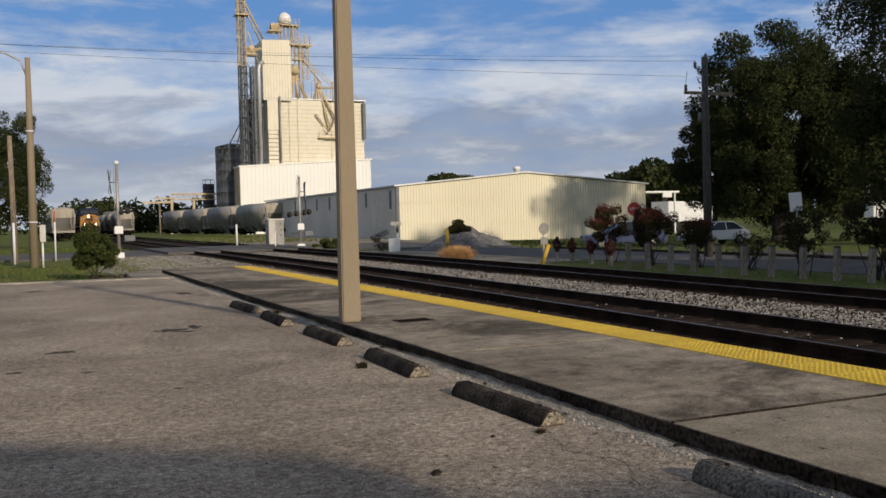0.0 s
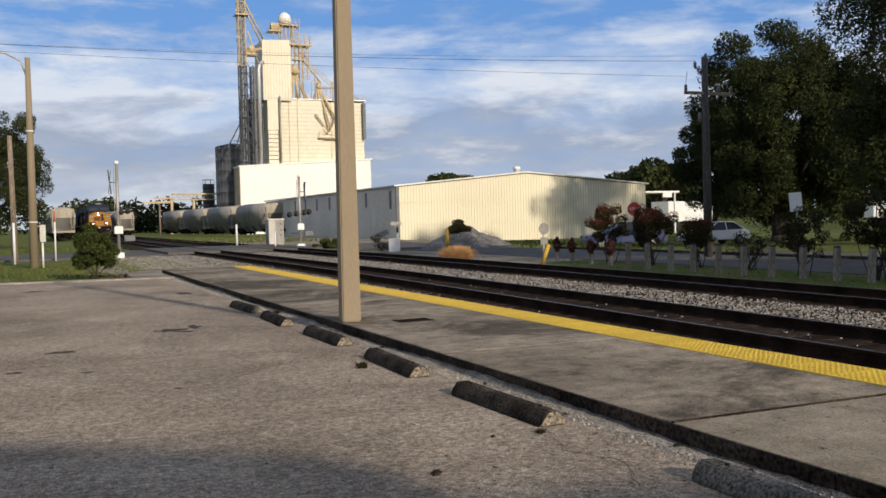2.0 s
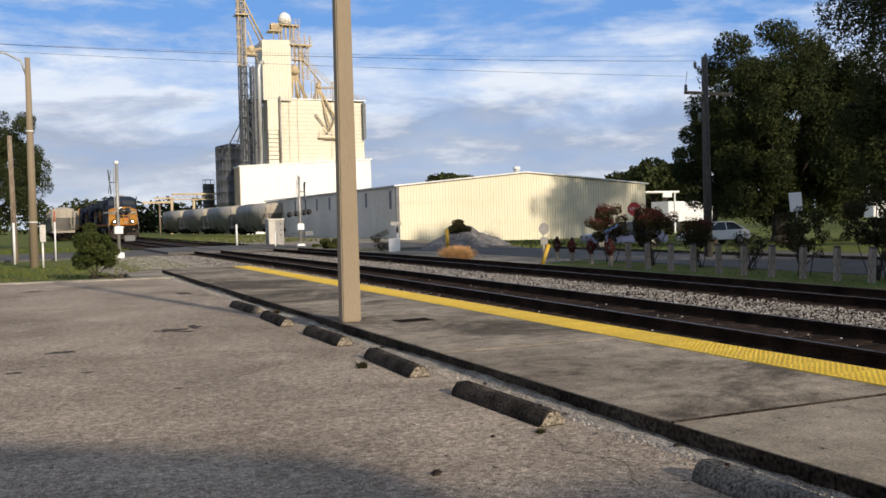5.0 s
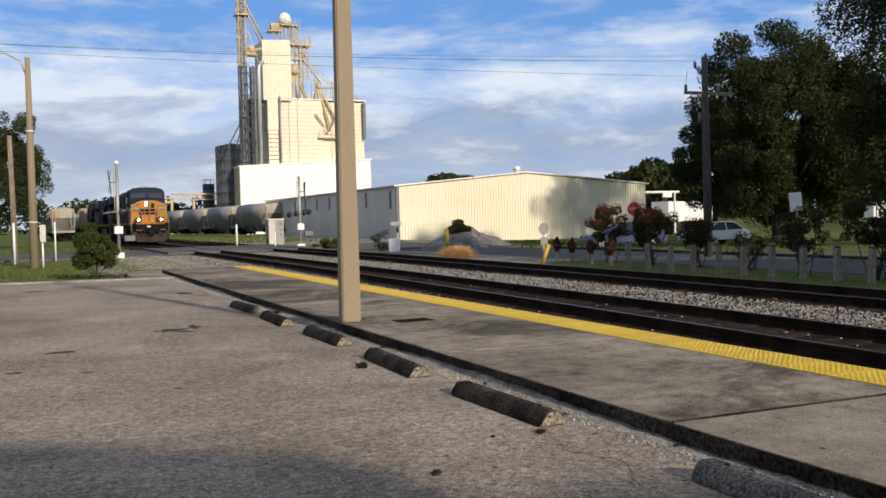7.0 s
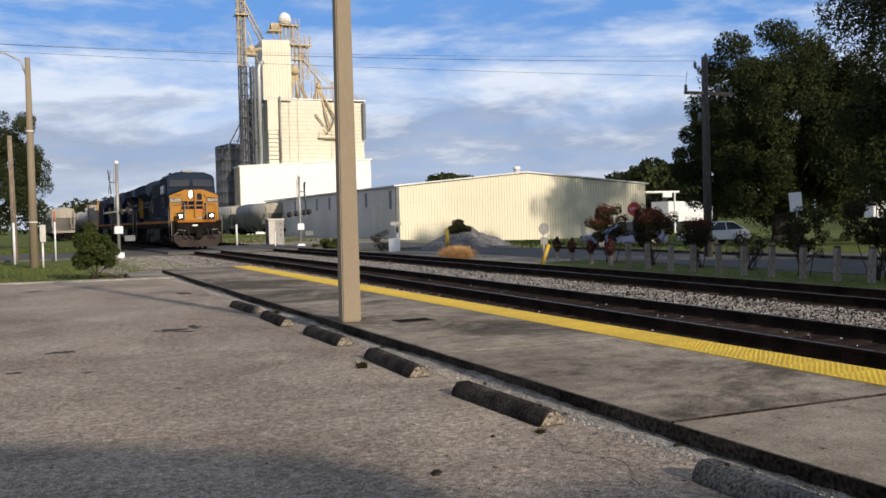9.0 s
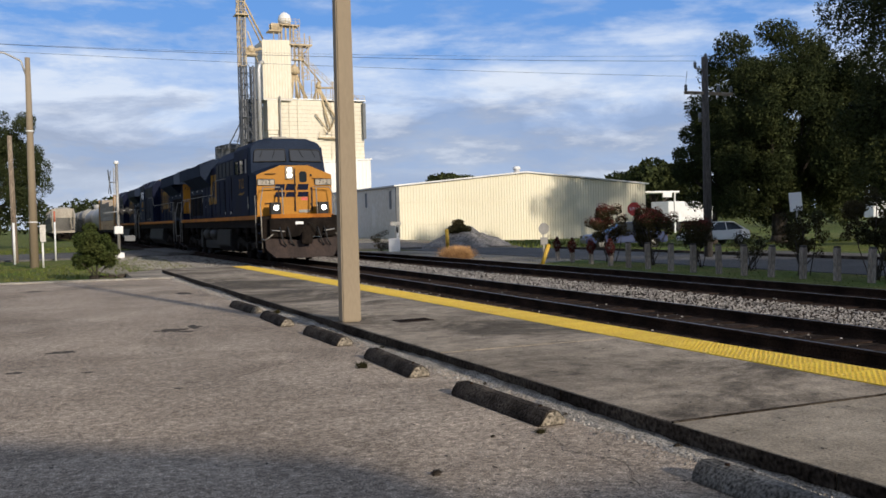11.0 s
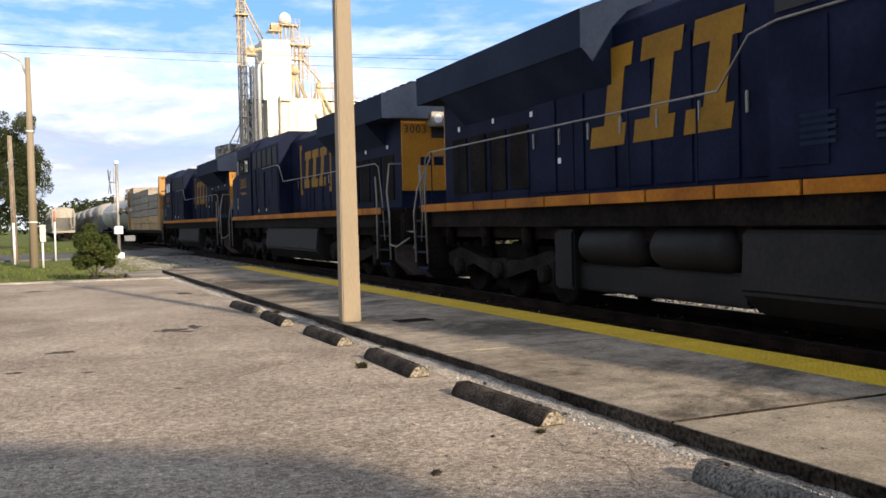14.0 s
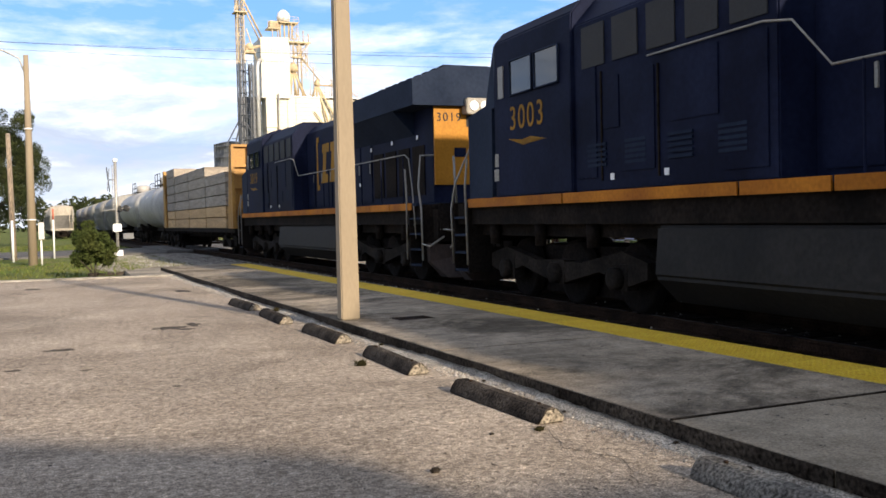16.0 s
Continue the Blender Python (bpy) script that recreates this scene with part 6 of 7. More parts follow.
def grass_tufts():
    r = np.random.RandomState(81)
    v, f = [], []
    zones = [(-14, 4.0, 31.0, 48.0, 9000, 0.06), (-30, -1, 48, 56, 3000, .08), (15.6, 19.6, 12, 46, 3500, .03), (3.5, 6.2, 34, 54, 2600, .06), (26.5, 60, 46, 84, 6000, .12), (14, 33, 84, 130, 5000, .14), (-12, 7, 68, 90, 2500, .1)]
    for x0, x1, y0, y1, n, h in zones:
        x, y = r.uniform(x0, x1, n), r.uniform(y0, y1, n)
        a, hh = r.uniform(0, 6.28, n), h * r.uniform(.5, 1.8, n)
        for i in range(n):
            k = len(v)
            dx_, dy_ = math.cos(a[i]) * hh[i] * .3, math.sin(a[i]) * hh[i] * .3
            dip = max(0, min(1, (x[i] - 24) / 20)) * max(0, min(1, (y[i] - 34) / 20)) * .6
            z = -.125 - dip
            v += [(x[i] - dx_, y[i] - dy_, z), (x[i] + dx_, y[i] + dy_, z), (x[i] + dy_ * 1.2, y[i] - dx_, z + hh[i])]
            f.append((k, k + 1, k + 2))
    me = bpy.data.meshes.new("grass_tufts")
    me.from_pydata(v, [], f)
    me.materials.append(LEAFG)
    tagged(new("grass_tufts", me), "short green grass tufts on the verges", "grass", kind="stuff")


grass_tufts()

# ---- streets ----
slab("crossing_road", [(-60, 55.5), (7.2, 55.5), (7.2, 68), (-60, 68)], -.2, -.02, ROAD, "grey asphalt cross street", "road")
slab("crossing_road", [(16.2, 55.5), (26, 49), (26, 68), (16.2, 68)], -.2, -.03, ROAD, "grey asphalt cross street", "road")
bm = bmesh.new()
for f, a, b in ((track_x, -2.26, -.80), (track_x, -.66, .66), (track_x, .80, 2.2), (track2_x, -2.35, -.80), (track2_x, -.66, .66), (track2_x, .80, 2.2)):
    box(bm, f(60) + a, f(60) + b, 55.5, 68, -.2, .098)
solid("crossing_panel", bm, ROAD, "asphalt level crossing laid between the rails", "road", "structure")
ribbon("street", lambda y: 19.9, lambda y: 25.6, [-40, 0, 30, 55, 70], -.3, -.10, ROAD, "grey asphalt street beside the tracks", "road")
ribbon("far_kerb", lambda y: 25.65, lambda y: 25.9, [-40, 0, 30, 44], -.3, .0, STOPC, "low pale concrete kerb of the street", "kerb")
ribbon("driveway", lambda y: 25.9, lambda y: 29.5, [-40, 0, 20, 33], -.34, -.1, ROAD, "narrow grey asphalt drive", "road")
ribbon("footpath", lambda y: -3.2, lambda y: -1.6, [31.5, 40, 55], -.3, -.09, STOPC, "pale concrete footpath beside the grass", "footpath")
slab("dirt_verge", [(2.9, 33.0), (7.0, 33.4), (7.1, 55.4), (4.4, 55.4), (2.4, 40)], -.3, -.105, DIRT, "bare sandy dirt with sparse grass", "ground")
slab("platform_ramp", [(2.9, 30.35), (4.085, 30.15), (4.085, 33.25), (7.0, 33.25), (7.0, 36.5), (4.2, 36.0), (3.0, 34)], -.3, .03, DIRT, "packed dirt and gravel round the end of the platform", "ground")
slab("lot_edging", [(-40, 31.52), (-.8, 30.52), (4.05, 29.78), (4.05, 30.12), (-.8, 30.9), (-40, 31.9)], -.2, .045, GRIT, "low worn concrete edging of the parking lot", "kerb")
slab("dirt_yard", [(16.2, 69), (30, 69), (30, 120), (16.2, 130)], -.3, -.112, DIRT, "bare sandy dirt beside the siding", "ground")
slab("dirt_verge", [(15.6, 30), (19.8, 32), (19.8, 49), (15.6, 55)], -.3, -.108, DIRT, "bare sandy dirt beside the ballast", "ground")


def chunk(name, x, y, z, s, material, label, category, seed, m=None):
    rnd = random.Random(seed)
    bm = bmesh.new()
    box(bm, -s[0], s[0], -s[1], s[1], 0, s[2])
    for v in bm.verts:
        v.co += Vector((rnd.uniform(-.2, .2) * s[0], rnd.uniform(-.2, .2) * s[1], rnd.uniform(-.15, .15) * s[2] if v.co.z > 0 else 0))
    return solid(name, bm, material, label, category, "", pose(x, y, z, 0, 0, rnd.uniform(-15, 15)), .015)


for k, (x, y) in enumerate(((1.95, 33.9), (2.25, 34.0), (2.55, 34.1), (2.85, 34.0), (3.1, 34.3))):
    chunk("kerb_fragment", x, y, -.11, (.13, .07, .1), STOPC, "broken pale concrete kerb piece in the grass", "rubble", k)
for k, (x, y, s) in enumerate(((2.28, 5.45, .035), (3.05, 6.2, .02), (3.98, 4.55, .03), (3.95, 4.4, .03), (3.93, 4.75, .025), (4.0, 5.3, .03), (3.9, 6.6, .02), (3.96, 8.2, .025), (3.85, 10.9, .03))):
    chunk("pebble", x, y, 0, (s, s * .8, s), STOPC, "small loose stone on the asphalt", "stone", 20 + k)


def lot_litter():
    """Loose grit and leaf litter gathered along the kerb and on the lot."""
    r = np.random.RandomState(91)
    v, f = [], []
    for i in range(15000):
        near = r.rand() < .62
        y = 2.6 + 27 * r.rand() ** 1.5
        x = 4.08 - abs(r.normal(0, .13)) if near else r.uniform(-9, 4)
        s = r.uniform(.005, .017) if near else r.uniform(.003, .009)
        k = len(v)
        a = r.uniform(0, 6.28)
        for j in range(3):
            v.append((x + s * math.cos(a + 2.1 * j), y + s * math.sin(a + 2.1 * j), .001))
        v.append((x, y, s * 1.1))
        f += [(k, k + 1, k + 3), (k + 1, k + 2, k + 3), (k + 2, k, k + 3)]
    me = bpy.data.meshes.new("grit")
    me.from_pydata(v, [], f)
    me.materials.append(STONE)
    tagged(new("grit", me), "loose grit scattered on the asphalt along the kerb", "gravel", kind="stuff")


lot_litter()


def dark_specks():
    """Twigs, leaf bits and dark crumbs on lot and platform."""
    r = np.random.RandomState(95)
    v, f = [], []
    for i in range(2600):
        y = 3.0 + 26 * r.rand() ** 1.5
        x, z = (r.uniform(-9, 4), .003) if r.rand() < .8 else (r.uniform(4.2, 6.4), .137)
        s, a = r.uniform(.006, .028), r.uniform(0, 6.28)
        k = len(v)
        for j in range(4):
            b = a + 1.57 * j
            q = s * (1 if j % 2 else r.uniform(.25, .7))
            v.append((x + q * math.cos(b), y + q * math.sin(b), z + r.uniform(0, .006)))
        f.append((k, k + 1, k + 2, k + 3))
    me = bpy.data.meshes.new("leaf_litter")
    me.from_pydata(v, [], f)
    me.materials.append(BARK)
    tagged(new("leaf_litter", me), "dark twigs and leaf crumbs scattered on asphalt and concrete", "litter", kind="stuff")


dark_specks()


def tar_patch(x, y, rx, ry, seed):
    rnd = random.Random(seed)
    bm = bmesh.new()
    pts = []
    for k in range(22):
        a = 2 * math.pi * k / 22
        q = rnd.uniform(.55, 1.1)
        pts.append((x + rx * q * math.cos(a), y + ry * q * math.sin(a)))
    prism(bm, pts, "z", -.01, .003)
    solid("tar_patch", bm, STAIN, "thin dark worn patch in the asphalt", "stain", "structure")


tar_patch(1.95, 15.0, .3, .22, 1)
tar_patch(2.35, 15.3, .12, .3, 2)
tar_patch(.35, 13.2, .22, .14, 3)
tar_patch(2.15, 14.7, .16, .1, 4)
tar_patch(-.2, 11.6, .10, .08, 5)
tar_patch(.55, 11.2, .07, .05, 6)
tar_patch(1.3, 9.6, .05, .05, 7)
tar_patch(.1, 26.5, .25, .3, 8)
tar_patch(3.3, 23.0, .2, .5, 9)


def crack(pts, seed):
    rnd = random.Random(seed)
    bm = bmesh.new()
    out = []
    for (a, b), (c, d) in zip(pts, pts[1:]):
        for k in range(8):
            t = k / 8
            out.append((a + (c - a) * t + rnd.uniform(-.02, .02), b + (d - b) * t + rnd.uniform(-.02, .02)))
    rows = [(bm.verts.new((x - .004, y, .004)), bm.verts.new((x + .003, y + .006, .004))) for x, y in out]
    for p, q in zip(rows, rows[1:]):
        bm.faces.new((p[0], p[1], q[1], q[0]))
    solid("asphalt_crack", bm, BARK, "narrow dark crack in the asphalt", "crack", "structure")


crack([(3.5, 6.2), (3.3, 5.6), (3.5, 5.2), (3.2, 4.6), (2.6, 4.2)], 1)
crack([(3.6, 8.9), (3.2, 8.7), (2.2, 8.9), (1.0, 8.4)], 2)


# ---- poles, wires, signals ----
def build_lamp_pole():
    top = thing("street_lamp", "tall tan concrete pole with a curved lamp arm", "street lamp", m=pose(.22, 45.9, -.12))
    bm = bmesh.new()
    tube(bm, (0, 0, 0), (.02, 0, 9.25), .20, .11, 12)
    part("pole", bm, POLEC, top)
    bm = bmesh.new()
    polyline(bm, [(0, 0, 8.3), (-.25, 0, 9.1), (-.9, 0, 9.42), (-2.3, 0, 9.5)], .04)
    part("arm", bm, STEEL, top)
    bm = bmesh.new()
    box(bm, -2.9, -2.2, -.15, .15, 9.42, 9.6)
    part("lamp_head", bm, STEEL, top, bevel=.04)
    bm = bmesh.new()
    lathe(bm, [(.17, 6.0), (.17, 6.06)], 12)
    part("band", bm, WHITE, top)
    bm = bmesh.new()
    lathe(bm, [(.205, 2.0), (.205, 2.05)], 12)
    part("band", bm, WHITE, top)
    bm = bmesh.new()
    box(bm, .26, .50, -.16, .10, 1.15, 1.9)
    part("meter_box", bm, STEEL, top, bevel=.01)
    bm = bmesh.new()
    tube(bm, (.36, 0, 0), (.36, 0, 1.2), .045)
    part("conduit", bm, WHITE, top)


build_lamp_pole()
bm = bmesh.new()
tube(bm, (0, 0, 0), (-.08, 0, 6.5), .15, .11, 10)
solid("wooden_pole", bm, WOODP, "short weathered wooden pole by the grass", "pole", "", pose(-.62, 53.5, -.12))


def marker(name, x, y, h, r, label, cap=None, z=-.12):
    top = thing(name, label, "marker post", m=pose(x, y, z))
    bm = bmesh.new()
    tube(bm, (0, 0, 0), (0, 0, h if cap is None else h * .78), r, n=10)
    part("shaft", bm, WHITE, top)
    if cap is not None:
        bm = bmesh.new()
        tube(bm, (0, 0, h * .78), (0, 0, h), r, n=10)
        part("cap", bm, cap, top)


RED = mat("faded_red", (.42, .10, .05), (.52, .16, .09), 3, .6)
marker("pipeline_marker", 1.32, 54.9, 2.65, .045, "white marker post with a red cap", RED)
marker("marker_post", -.64, 51.5, 2.05, .06, "white round marker post by the pole")
marker("marker_post", 14.9, 62.0, 1.15, .05, "white marker post beside the track")
marker("marker_post", 18.0, 47.5, 1.35, .045, "white marker post beside the ballast", BLACK)
marker("marker_post", 13.7, 68.6, 1.7, .07, "white marker post beside the cabinet")


def build_signal(x, y, h, side, label):
    """Level-crossing signal: mast, bell, crossbuck edge-on, cantilever lamps, base box."""
    top = thing("crossing_signal", label, "railroad signal", "crossing signals", m=pose(x, y, -.1))
    bm = bmesh.new()
    tube(bm, (0, 0, 0), (0, 0, h), .085, n=10)
    part("mast", bm, STEEL, top)
    bm = bmesh.new()
    lathe(bm, [(.06, h), (.13, h + .04), (.13, h + .16), (.06, h + .22)], 12)
    part("bell", bm, WHITE, top)
    bm = bmesh.new()
    c = Vector((side * .38, .05, h - .95))
    for s in (-1, 1):
        d = Vector((s * .10, s * .5, .6))
        w = Vector((.02, 0, 0))
        p = [c - d + Vector((0, .1, -.05)), c - d - Vector((0, .1, -.05)), c + d - Vector((0, .1, -.05)), c + d + Vector((0, .1, -.05))]
        A, B = [bm.verts.new(q - w) for q in p], [bm.verts.new(q + w) for q in p]
        bm.faces.new(A[::-1]), bm.faces.new(B)
        for i in range(4):
            bm.faces.new((A[i], A[(i + 1) % 4], B[(i + 1) % 4], B[i]))
    tube(bm, c, (0, 0, h - .95), .03)
    part("crossbuck", bm, TRIM, top, "crossbuck boards seen edge-on")
    bm = bmesh.new()
    tube(bm, (-.75, 0, h * .50 - .09), (.75, 0, h * .50 + .09), .04)
    part("lamp_arm", bm, STEEL, top)
    for k in ((.15, .5) if side < 0 else (-.7, -.25, .3, .62)):
        bm = bmesh.new()
        lathe(bm, [(.19, -.03), (.19, .03)], 16, (k, h * .50 - .02 + .12 * k), "y")
        lathe(bm, [(.10, -.3), (.12, -.02)], 12, (k, h * .50 - .02 + .12 * k), "y")
        part("flasher", bm, BLACK, top)
    bm = bmesh.new()
    box(bm, -.22, .22, -.22, .22, h * .26, h * .26 + .42)
    part("gate_mechanism", bm, WHITE, top, "white gate mechanism case", bevel=.02)
    bm = bmesh.new()
    box(bm, -.25, .25, -.25, .25, 0, .3)
    part("base", bm, WHITE, top)
    bm = bmesh.new()
    for k in range(14):
        box(bm, -.16, -.08, -.02, .02, h * .55 + k * .16, h * .55 + k * .16 + .02)
    tube(bm, (-.16, 0, h * .5), (-.16, 0, h * .97), .018, n=5)
    part("ladder", bm, STEEL, top)
    bm = bmesh.new()
    tube(bm, (.4, -.05, h * .22), (side * -.6, .05, h * .22 - .03), .035)
    box(bm, .3, .85, -.1, .1, h * .18, h * .24)
    part("counterweight", bm, TRIM, top)


build_signal(4.55, 55.0, 5.1, -1, "grey crossing signal mast beside the bush with dark flashers")
build_signal(16.6, 62.0, 4.7, 1, "grey crossing signal mast with dark flashers beside a cabinet")


def build_cabinet():
    top = thing("signal_cabinet", "grey steel signal cabinet with a pale lit door", "cabinet", m=pose(16.55, 69.0, -.1, 0, 0, 0))
    bm = bmesh.new()
    box(bm, -.55, .55, -.55, .55, .05, 1.95)
    part("case", bm, STEEL, top, bevel=.02)
    bm = bmesh.new()
    box(bm, -.05, .53, -.58, -.555, .12, 1.88)
    d = part("door", bm, HOPPER, top, bevel=.006)
    bm = bmesh.new()
    for z in (.8, 1.15, 1.6):
        box(bm, .25, .4, -.6, -.582, z, z + .1)
    part("handle", bm, TRIM, d)
    bm = bmesh.new()
    box(bm, -.62, .62, -.64, .6, 1.95, 2.03)
    part("cap", bm, GREYSIDE, top)
    bm = bmesh.new()
    box(bm, -.5, .5, -.5, .5, 0, .05)
    part("plinth", bm, STOPC, top)


build_cabinet()


def build_sign(name, x, y, w, h, z, pole_h, label, material, rot=0.0, tilt=0.0, eight=False):
    top = thing(name, label, "sign", m=pose(x, y, -.12, 0, tilt, rot))
    bm = bmesh.new()
    box(bm, -.03, .03, -.02, .02, 0, pole_h)
    part("post", bm, STEEL, top)
    bm = bmesh.new()
    if eight:
        pts = [(w / 2 * math.cos(radians(22.5 + 45 * i)), z + w / 2 * math.sin(radians(22.5 + 45 * i))) for i in range(8)]
    else:
        pts = [(-w / 2, z - h / 2), (w / 2, z - h / 2), (w / 2, z + h / 2), (-w / 2, z + h / 2)]
    prism(bm, pts, "y", -.04, -.024)
    return part("plate", bm, material, top), top


build_sign("notice_board", 17.35, 46.3, .62, .68, .45, .75, "blank white board on a post by the ballast", WHITE)
build_sign("street_sign", 18.4, 48.8, .6, .2, 1.55, 1.6, "pale street sign blade on a post", STEEL)
build_sign("parking_sign", 22.6, 23.4, .38, .6, 2.0, 2.25, "plain white sign on a leaning post", WHITE, -40, -4)
plate, ts = build_sign("round_sign", 16.45, 29.1, .42, .42, 1.3, 1.5, "dull grey round sign seen from behind on a post", HOPPER, 0, 0, True)
bm = bmesh.new()
box(bm, -.14, .14, -.04, -.026, .75, 1.0)
part("lower_plate", bm, HOPPER, ts)
STOPRED = mat("stop_red", (.48, .03, .03), (.58, .06, .05), 2, .5)
plate, ts = build_sign("stop_sign", 33.6, 48.3, .85, .85, 2.05, 2.5, "red octagonal stop sign on a post", STOPRED, -30, 0, True)
writing("stop_word", "STOP", .26, WHITE, ts, Matrix.Translation((0, -.044, 2.05)) @ pose(0, 0, 0, 90, 0, 0))
YB = mat("bollard_yellow", (.62, .38, .03), (.72, .46, .06), 2, .55)
bm = bmesh.new()
tube(bm, (0, 0, 0), (-.05, 0, 1.15), .11, n=12)
solid("bollard", bm, YB, "thick yellow steel bollard before the gravel heap", "bollard", "", pose(22.0, 50.0, -.12), .02)
bm = bmesh.new()
tube(bm, (0, 0, 0), (.3, 0, .75), .07, n=12)
solid("bollard", bm, YB, "leaning yellow guard post under the round sign", "bollard", "", pose(16.3, 29.0, -.12), .015)


def build_heap():
    bm = bmesh.new()
    bmesh.ops.create_grid(bm, x_segments=36, y_segments=28, size=1)
    for v in bm.verts:
        d = math.hypot(v.co.x, v.co.y)
        h = max(0, 1 - d) ** .8 * 1.25 * (1 + .3 * noise.noise(v.co * 4)) - .05
        v.co = Vector((v.co.x * 3.0, v.co.y * 2.2, h + .06 * noise.noise(v.co * 18)))
    for f in bm.faces:
        f.smooth = True
    solid("gravel_mound", bm, mat("grey_gravel", (.10, .095, .09), (.20, .19, .18), 2, .95, 0, .8, 14, .8), "heap of grey gravel with weeds", "gravel heap", "", pose(24.1, 52.0, -.12))


build_heap()


def build_bollards():
    """Row of square timber posts along the grass."""
    proto, rnd = None, random.Random(5)
    places = [(18.75, 32.1), (18.5, 30.6), (18.25, 28.9), (18.0, 27.3), (17.8, 25.95), (17.7, 24.75), (17.62, 23.5), (17.62, 22.45), (17.64, 21.35), (17.66, 20.35), (17.70, 19.38), (17.78, 18.35), (17.84, 17.3), (17.86, 16.3), (17.9, 15.3), (17.95, 14.3)]
    for k, (x, y) in enumerate(places):
        m = pose(x, y, -.13, rnd.uniform(-2, 2), rnd.uniform(-2, 2), rnd.uniform(-8, 8))
        if proto is None:
            proto = thing("timber_bollard", "weathered square timber bollard with a chamfered top", "bollard", "timber bollards along the street")
            bm = bmesh.new()
            box(bm, -.07, .07, -.07, .07, 0, .80)
            part("post", bm, POSTW, proto, bevel=.012)
            bm = bmesh.new()
            prism(bm, [(-.075, -.075), (.075, -.075), (.075, .075), (-.075, .075)], "z", .802, .85)
            part("cap", bm, POLEDARK, proto, "dark weathered end grain", bevel=.02)
            proto.matrix_basis = m
        else:
            copy_thing(proto, m)
    for k, (x, y) in enumerate(places[:4]):
        leaf_cloud("flower_bunch", [(x - .05, y - .06, .50, .17, .15, .20), (x - .05, y - .06, .68, .09, .09, .13), (x - .05, y - .06, .33, .10, .1, .1)], 700, .035, LEAFR, None, 300 + k)
        tagged(bpy.context.scene.collection.objects[-1], "dark red flower bunch tied round a timber bollard", "flowers", "flower bunches on the bollards")


build_bollards()


# ---- utility pole and wires ----
def build_utility_pole():
    top = thing("utility_pole", "grey weathered utility pole with a crossarm and brackets", "utility pole", m=pose(24.08, 29.74, -.12))
    bm = bmesh.new()
    tube(bm, (0, 0, 0), (-.05, 0, 7.7), .17, .12, 12)
    part("pole", bm, POLEDARK, top)
    bm = bmesh.new()
    box(bm, -1.0, 1.25, -.06, .06, 6.25, 6.36)
    part("crossarm", bm, WOODP, top)
    bm = bmesh.new()
    tube(bm, (0, 0, 7.2), (-.5, 0, 7.25), .04)
    part("bracket", bm, STEEL, top)
    for x, z in ((-.95, 6.36), (.6, 6.36), (1.2, 6.36), (-.5, 7.25), (0, 7.58)):
        bm = bmesh.new()
        lathe(bm, [(.03, z), (.07, z + .06), (.05, z + .12), (.07, z + .18), (.03, z + .25)], 10, (x, 0))
        part("insulator", bm, TRIM, top)
    bm = bmesh.new()
    tube(bm, (-.35, -.05, 5.2), (-.35, -.05, 5.55), .06)
    tube(bm, (-.3, 0, 5.4), (-.05, 0, 5.3), .02)
    part("cutout", bm, TRIM, top)


build_utility_pole()


def wire(a, b, sag, r, label):
    bm = bmesh.new()
    a, b = Vector(a), Vector(b)
    pts = []
    for i in range(33):
        t = i / 32
        p = a.lerp(b, t)
        p.z -= 4 * sag * t * (1 - t)
        pts.append(p)
    polyline(bm, pts, r, 5)
    solid("overhead_wire", bm, BLACK, label, "cable", group="overhead wires")


LBL = "thin dark overhead wire across the sky"
wire((-14.0, 46.5, 10.05), (23.6, 29.74, 7.4), .42, .008, LBL)
wire((-14.0, 46.5, 9.72), (23.1, 29.74, 6.8), .25, .006, LBL)
wire((-14.0, 46.5, 9.95), (24.1, 29.74, 7.62), .42, .004, LBL)
wire((23.2, 29.74, 7.0), (23.13, 29.74, 6.5), .0, .01, "short dark drop wire at the crossarm")
bm = bmesh.new()
tube(bm, (0, 0, 0), (0, 0, 11.2), .18, .12, 10)
solid("utility_pole", bm, WOODP, "weathered wooden utility pole carrying the wires", "utility pole", "", pose(-14.0, 46.5, -.12))


# ---- vehicles and far objects on the street ----
CARW = mat("white_car_paint", (.72, .72, .72), (.80, .80, .80), 1, .3, 0, 0, 30, .05)
CARB = mat("blue_car_paint", (.02, .03, .08), (.03, .045, .11), 1, .3, 0, 0, 30, .05)


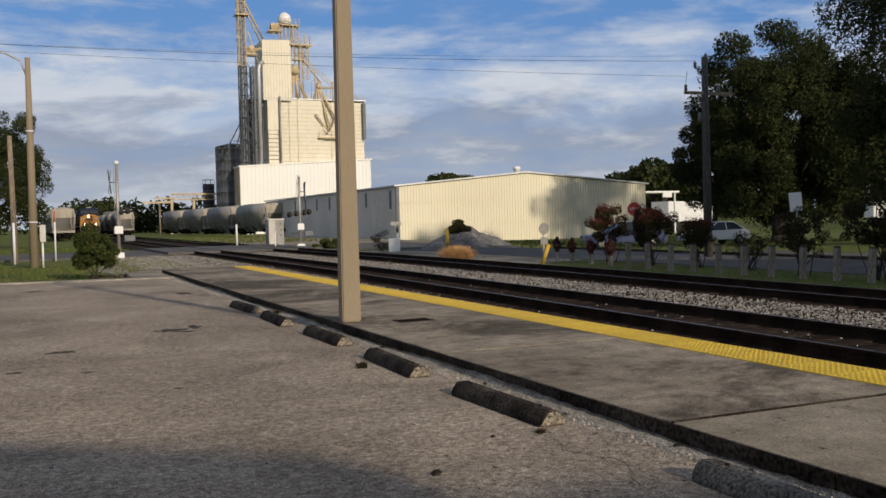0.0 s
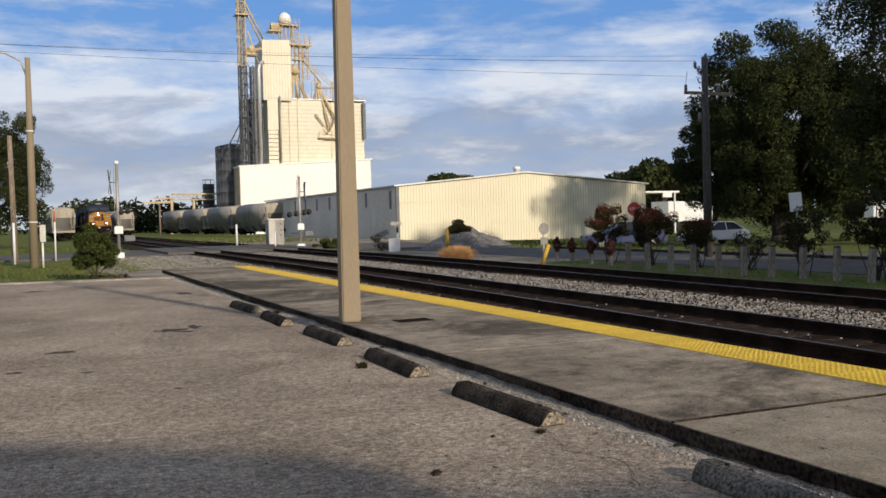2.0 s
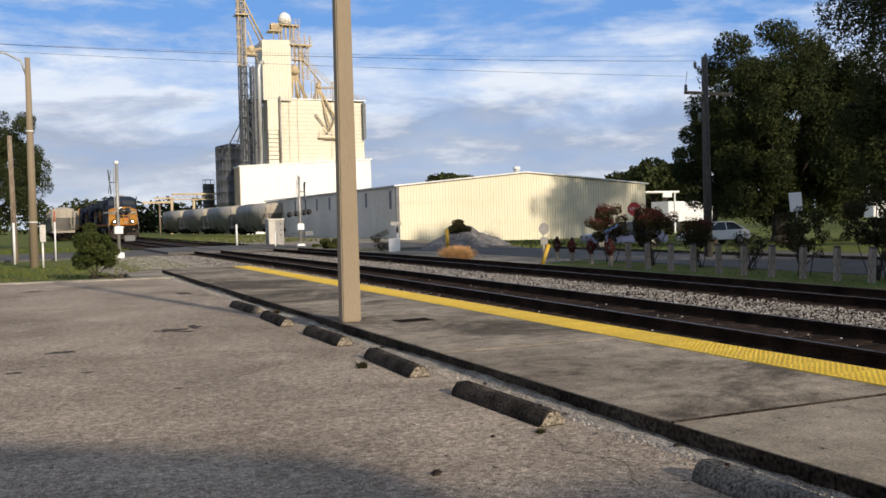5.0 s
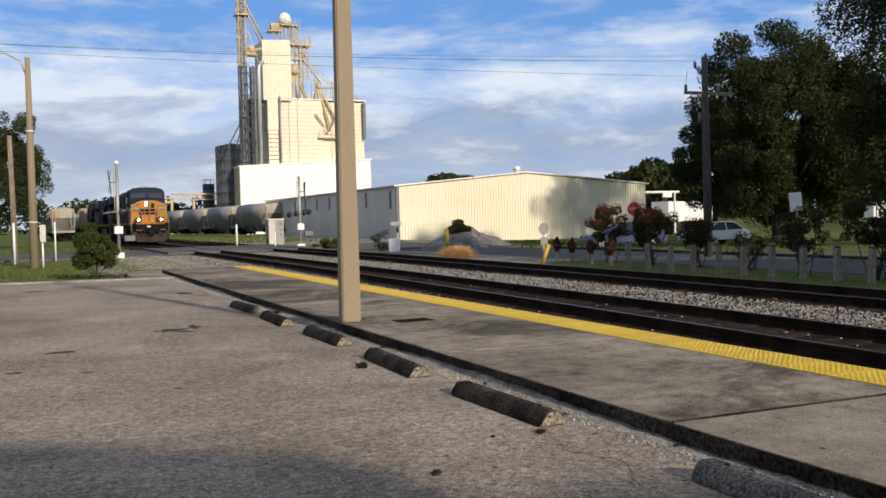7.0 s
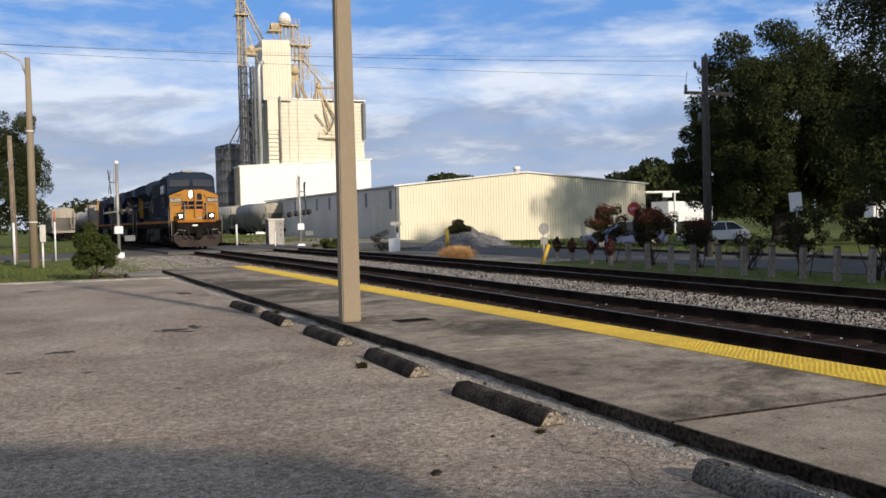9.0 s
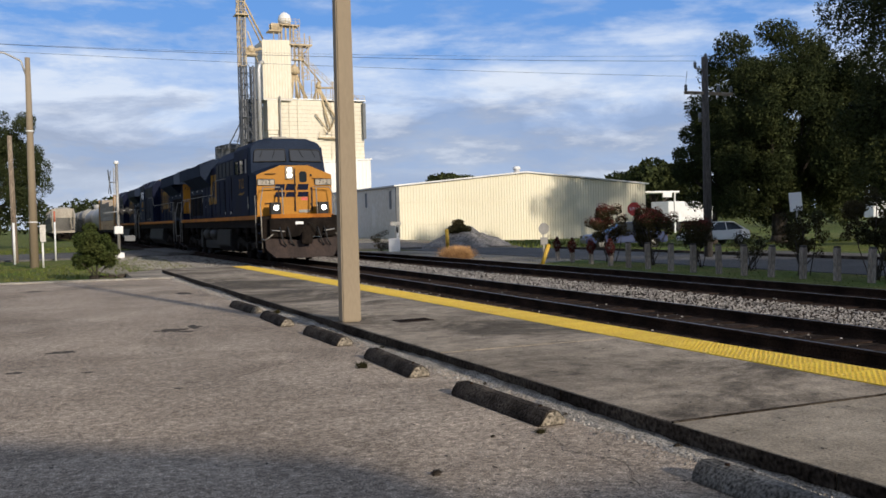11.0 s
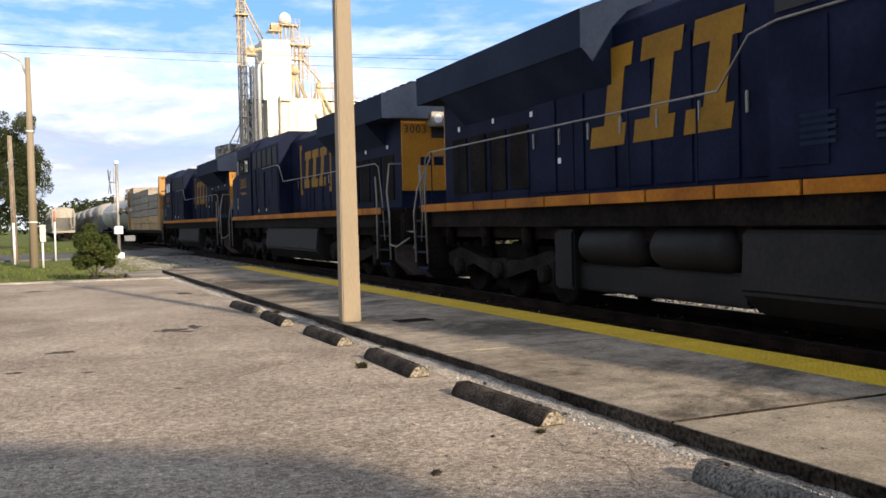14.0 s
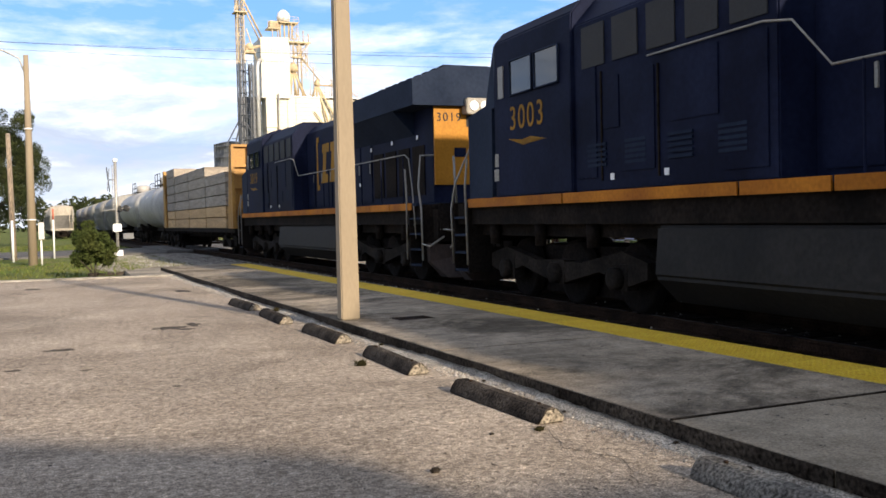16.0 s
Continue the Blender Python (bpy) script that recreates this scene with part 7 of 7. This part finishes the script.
def build_car(paint, label, m):
    top = thing("car", label, "car", "cars by the street", m=m)
    bm = bmesh.new()
    low = [(-2.25, .35), (2.25, .35), (2.28, .62), (2.1, .78), (1.0, .92), (-1.75, .98), (-2.2, .9), (-2.28, .6)]
    prism(bm, low, "y", -.86, .86)
    part("body", bm, paint, top, bevel=.06)
    bm = bmesh.new()
    A = [bm.verts.new(p) for p in ((1.05, -.80, .92), (1.05, .80, .92), (-1.85, .80, .96), (-1.85, -.80, .96))]
    B = [bm.verts.new(p) for p in ((.25, -.62, 1.42), (.25, .62, 1.42), (-1.05, .62, 1.44), (-1.05, -.62, 1.44))]
    bm.faces.new(A[::-1]), bm.faces.new(B)
    for i in range(4):
        bm.faces.new((A[i], A[(i + 1) % 4], B[(i + 1) % 4], B[i]))
    cabin = part("cabin", bm, WINDOW, top, bevel=.03)
    bm = bmesh.new()
    box(bm, -1.08, .28, -.63, .63, 1.43, 1.47)
    for s in (-1, 1):
        for a, b in (((1.05, .92), (.25, 1.43)), ((-.4, .95), (-.42, 1.44)), ((-1.85, .96), (-1.05, 1.44))):
            tube(bm, (a[0], s * .81, a[1]), (b[0], s * .63, b[1]), .035, n=6)
    part("roof", bm, paint, cabin)
    for x in (-1.38, 1.38):
        for s in (-1, 1):
            bm = bmesh.new()
            lathe(bm, [(.2, s * .66), (.32, s * .68), (.33, s * .85), (.2, s * .88)] if s > 0 else [(.2, s * .88), (.33, s * .85), (.32, s * .68), (.2, s * .66)], 18, (x, .33), "y")
            w = part("wheel", bm, BLACK, top)
            bm = bmesh.new()
            lathe(bm, [(.19, s * .87), (.17, s * .90), (.05, s * .91)] if s > 0 else [(.05, s * .91), (.17, s * .90), (.19, s * .87)], 12, (x, .33), "y")
            part("rim", bm, STEEL, w)
    for s in (-.62, .62):
        bm = bmesh.new()
        box(bm, 2.12, 2.26, s - .18, s + .18, .62, .76)
        part("headlight", bm, WSHIELD, top)
        bm = bmesh.new()
        box(bm, -2.27, -2.16, s - .16, s + .16, .66, .84)
        part("tail_light", bm, RED, top)


build_car(CARW, "white sedan parked on the drive", pose(39.5, 48.3, -.44, 0, 0, 181))
build_car(CARB, "dark blue car parked by the street", pose(30.2, 44.5, -.28, 0, 0, 160))


def build_trailer(x, y, L, ang, label):
    top = thing("box_trailer", label, "trailer", "white trailers", m=pose(x, y, -.5, 0, 0, ang))
    bm = bmesh.new()
    box(bm, -L / 2, L / 2, -1.25, 1.25, 1.1, 3.6)
    part("box", bm, WHITE, top, bevel=.04)
    bm = bmesh.new()
    box(bm, -L / 2 + .3, L / 2 - .3, -.6, .6, .8, 1.1)
    part("frame", bm, GRIME, top)
    for xx in (-L / 2 + 1.2, -L / 2 + 2.4):
        for s in (-1, 1):
            bm = bmesh.new()
            lathe(bm, [(.3, s * .8), (.5, s * .82), (.5, s * 1.1), (.3, s * 1.12)] if s > 0 else [(.3, s * 1.12), (.5, s * 1.1), (.5, s * .82), (.3, s * .8)], 16, (xx, .5), "y")
            part("wheel", bm, BLACK, top)
    bm = bmesh.new()
    box(bm, L / 2 - 1.6, L / 2 - 1.4, -.7, .7, 0, 1.0)
    part("landing_gear", bm, GRIME, top)


build_trailer(76.5, 99.0, 11.0, 20, "plain white box trailer beside the warehouse")
build_trailer(92.0, 78.0, 10.0, -25, "plain white box trailer behind the trees")
build_trailer(98.0, 66.0, 8.0, -40, "plain white box trailer behind the trees")
motions()
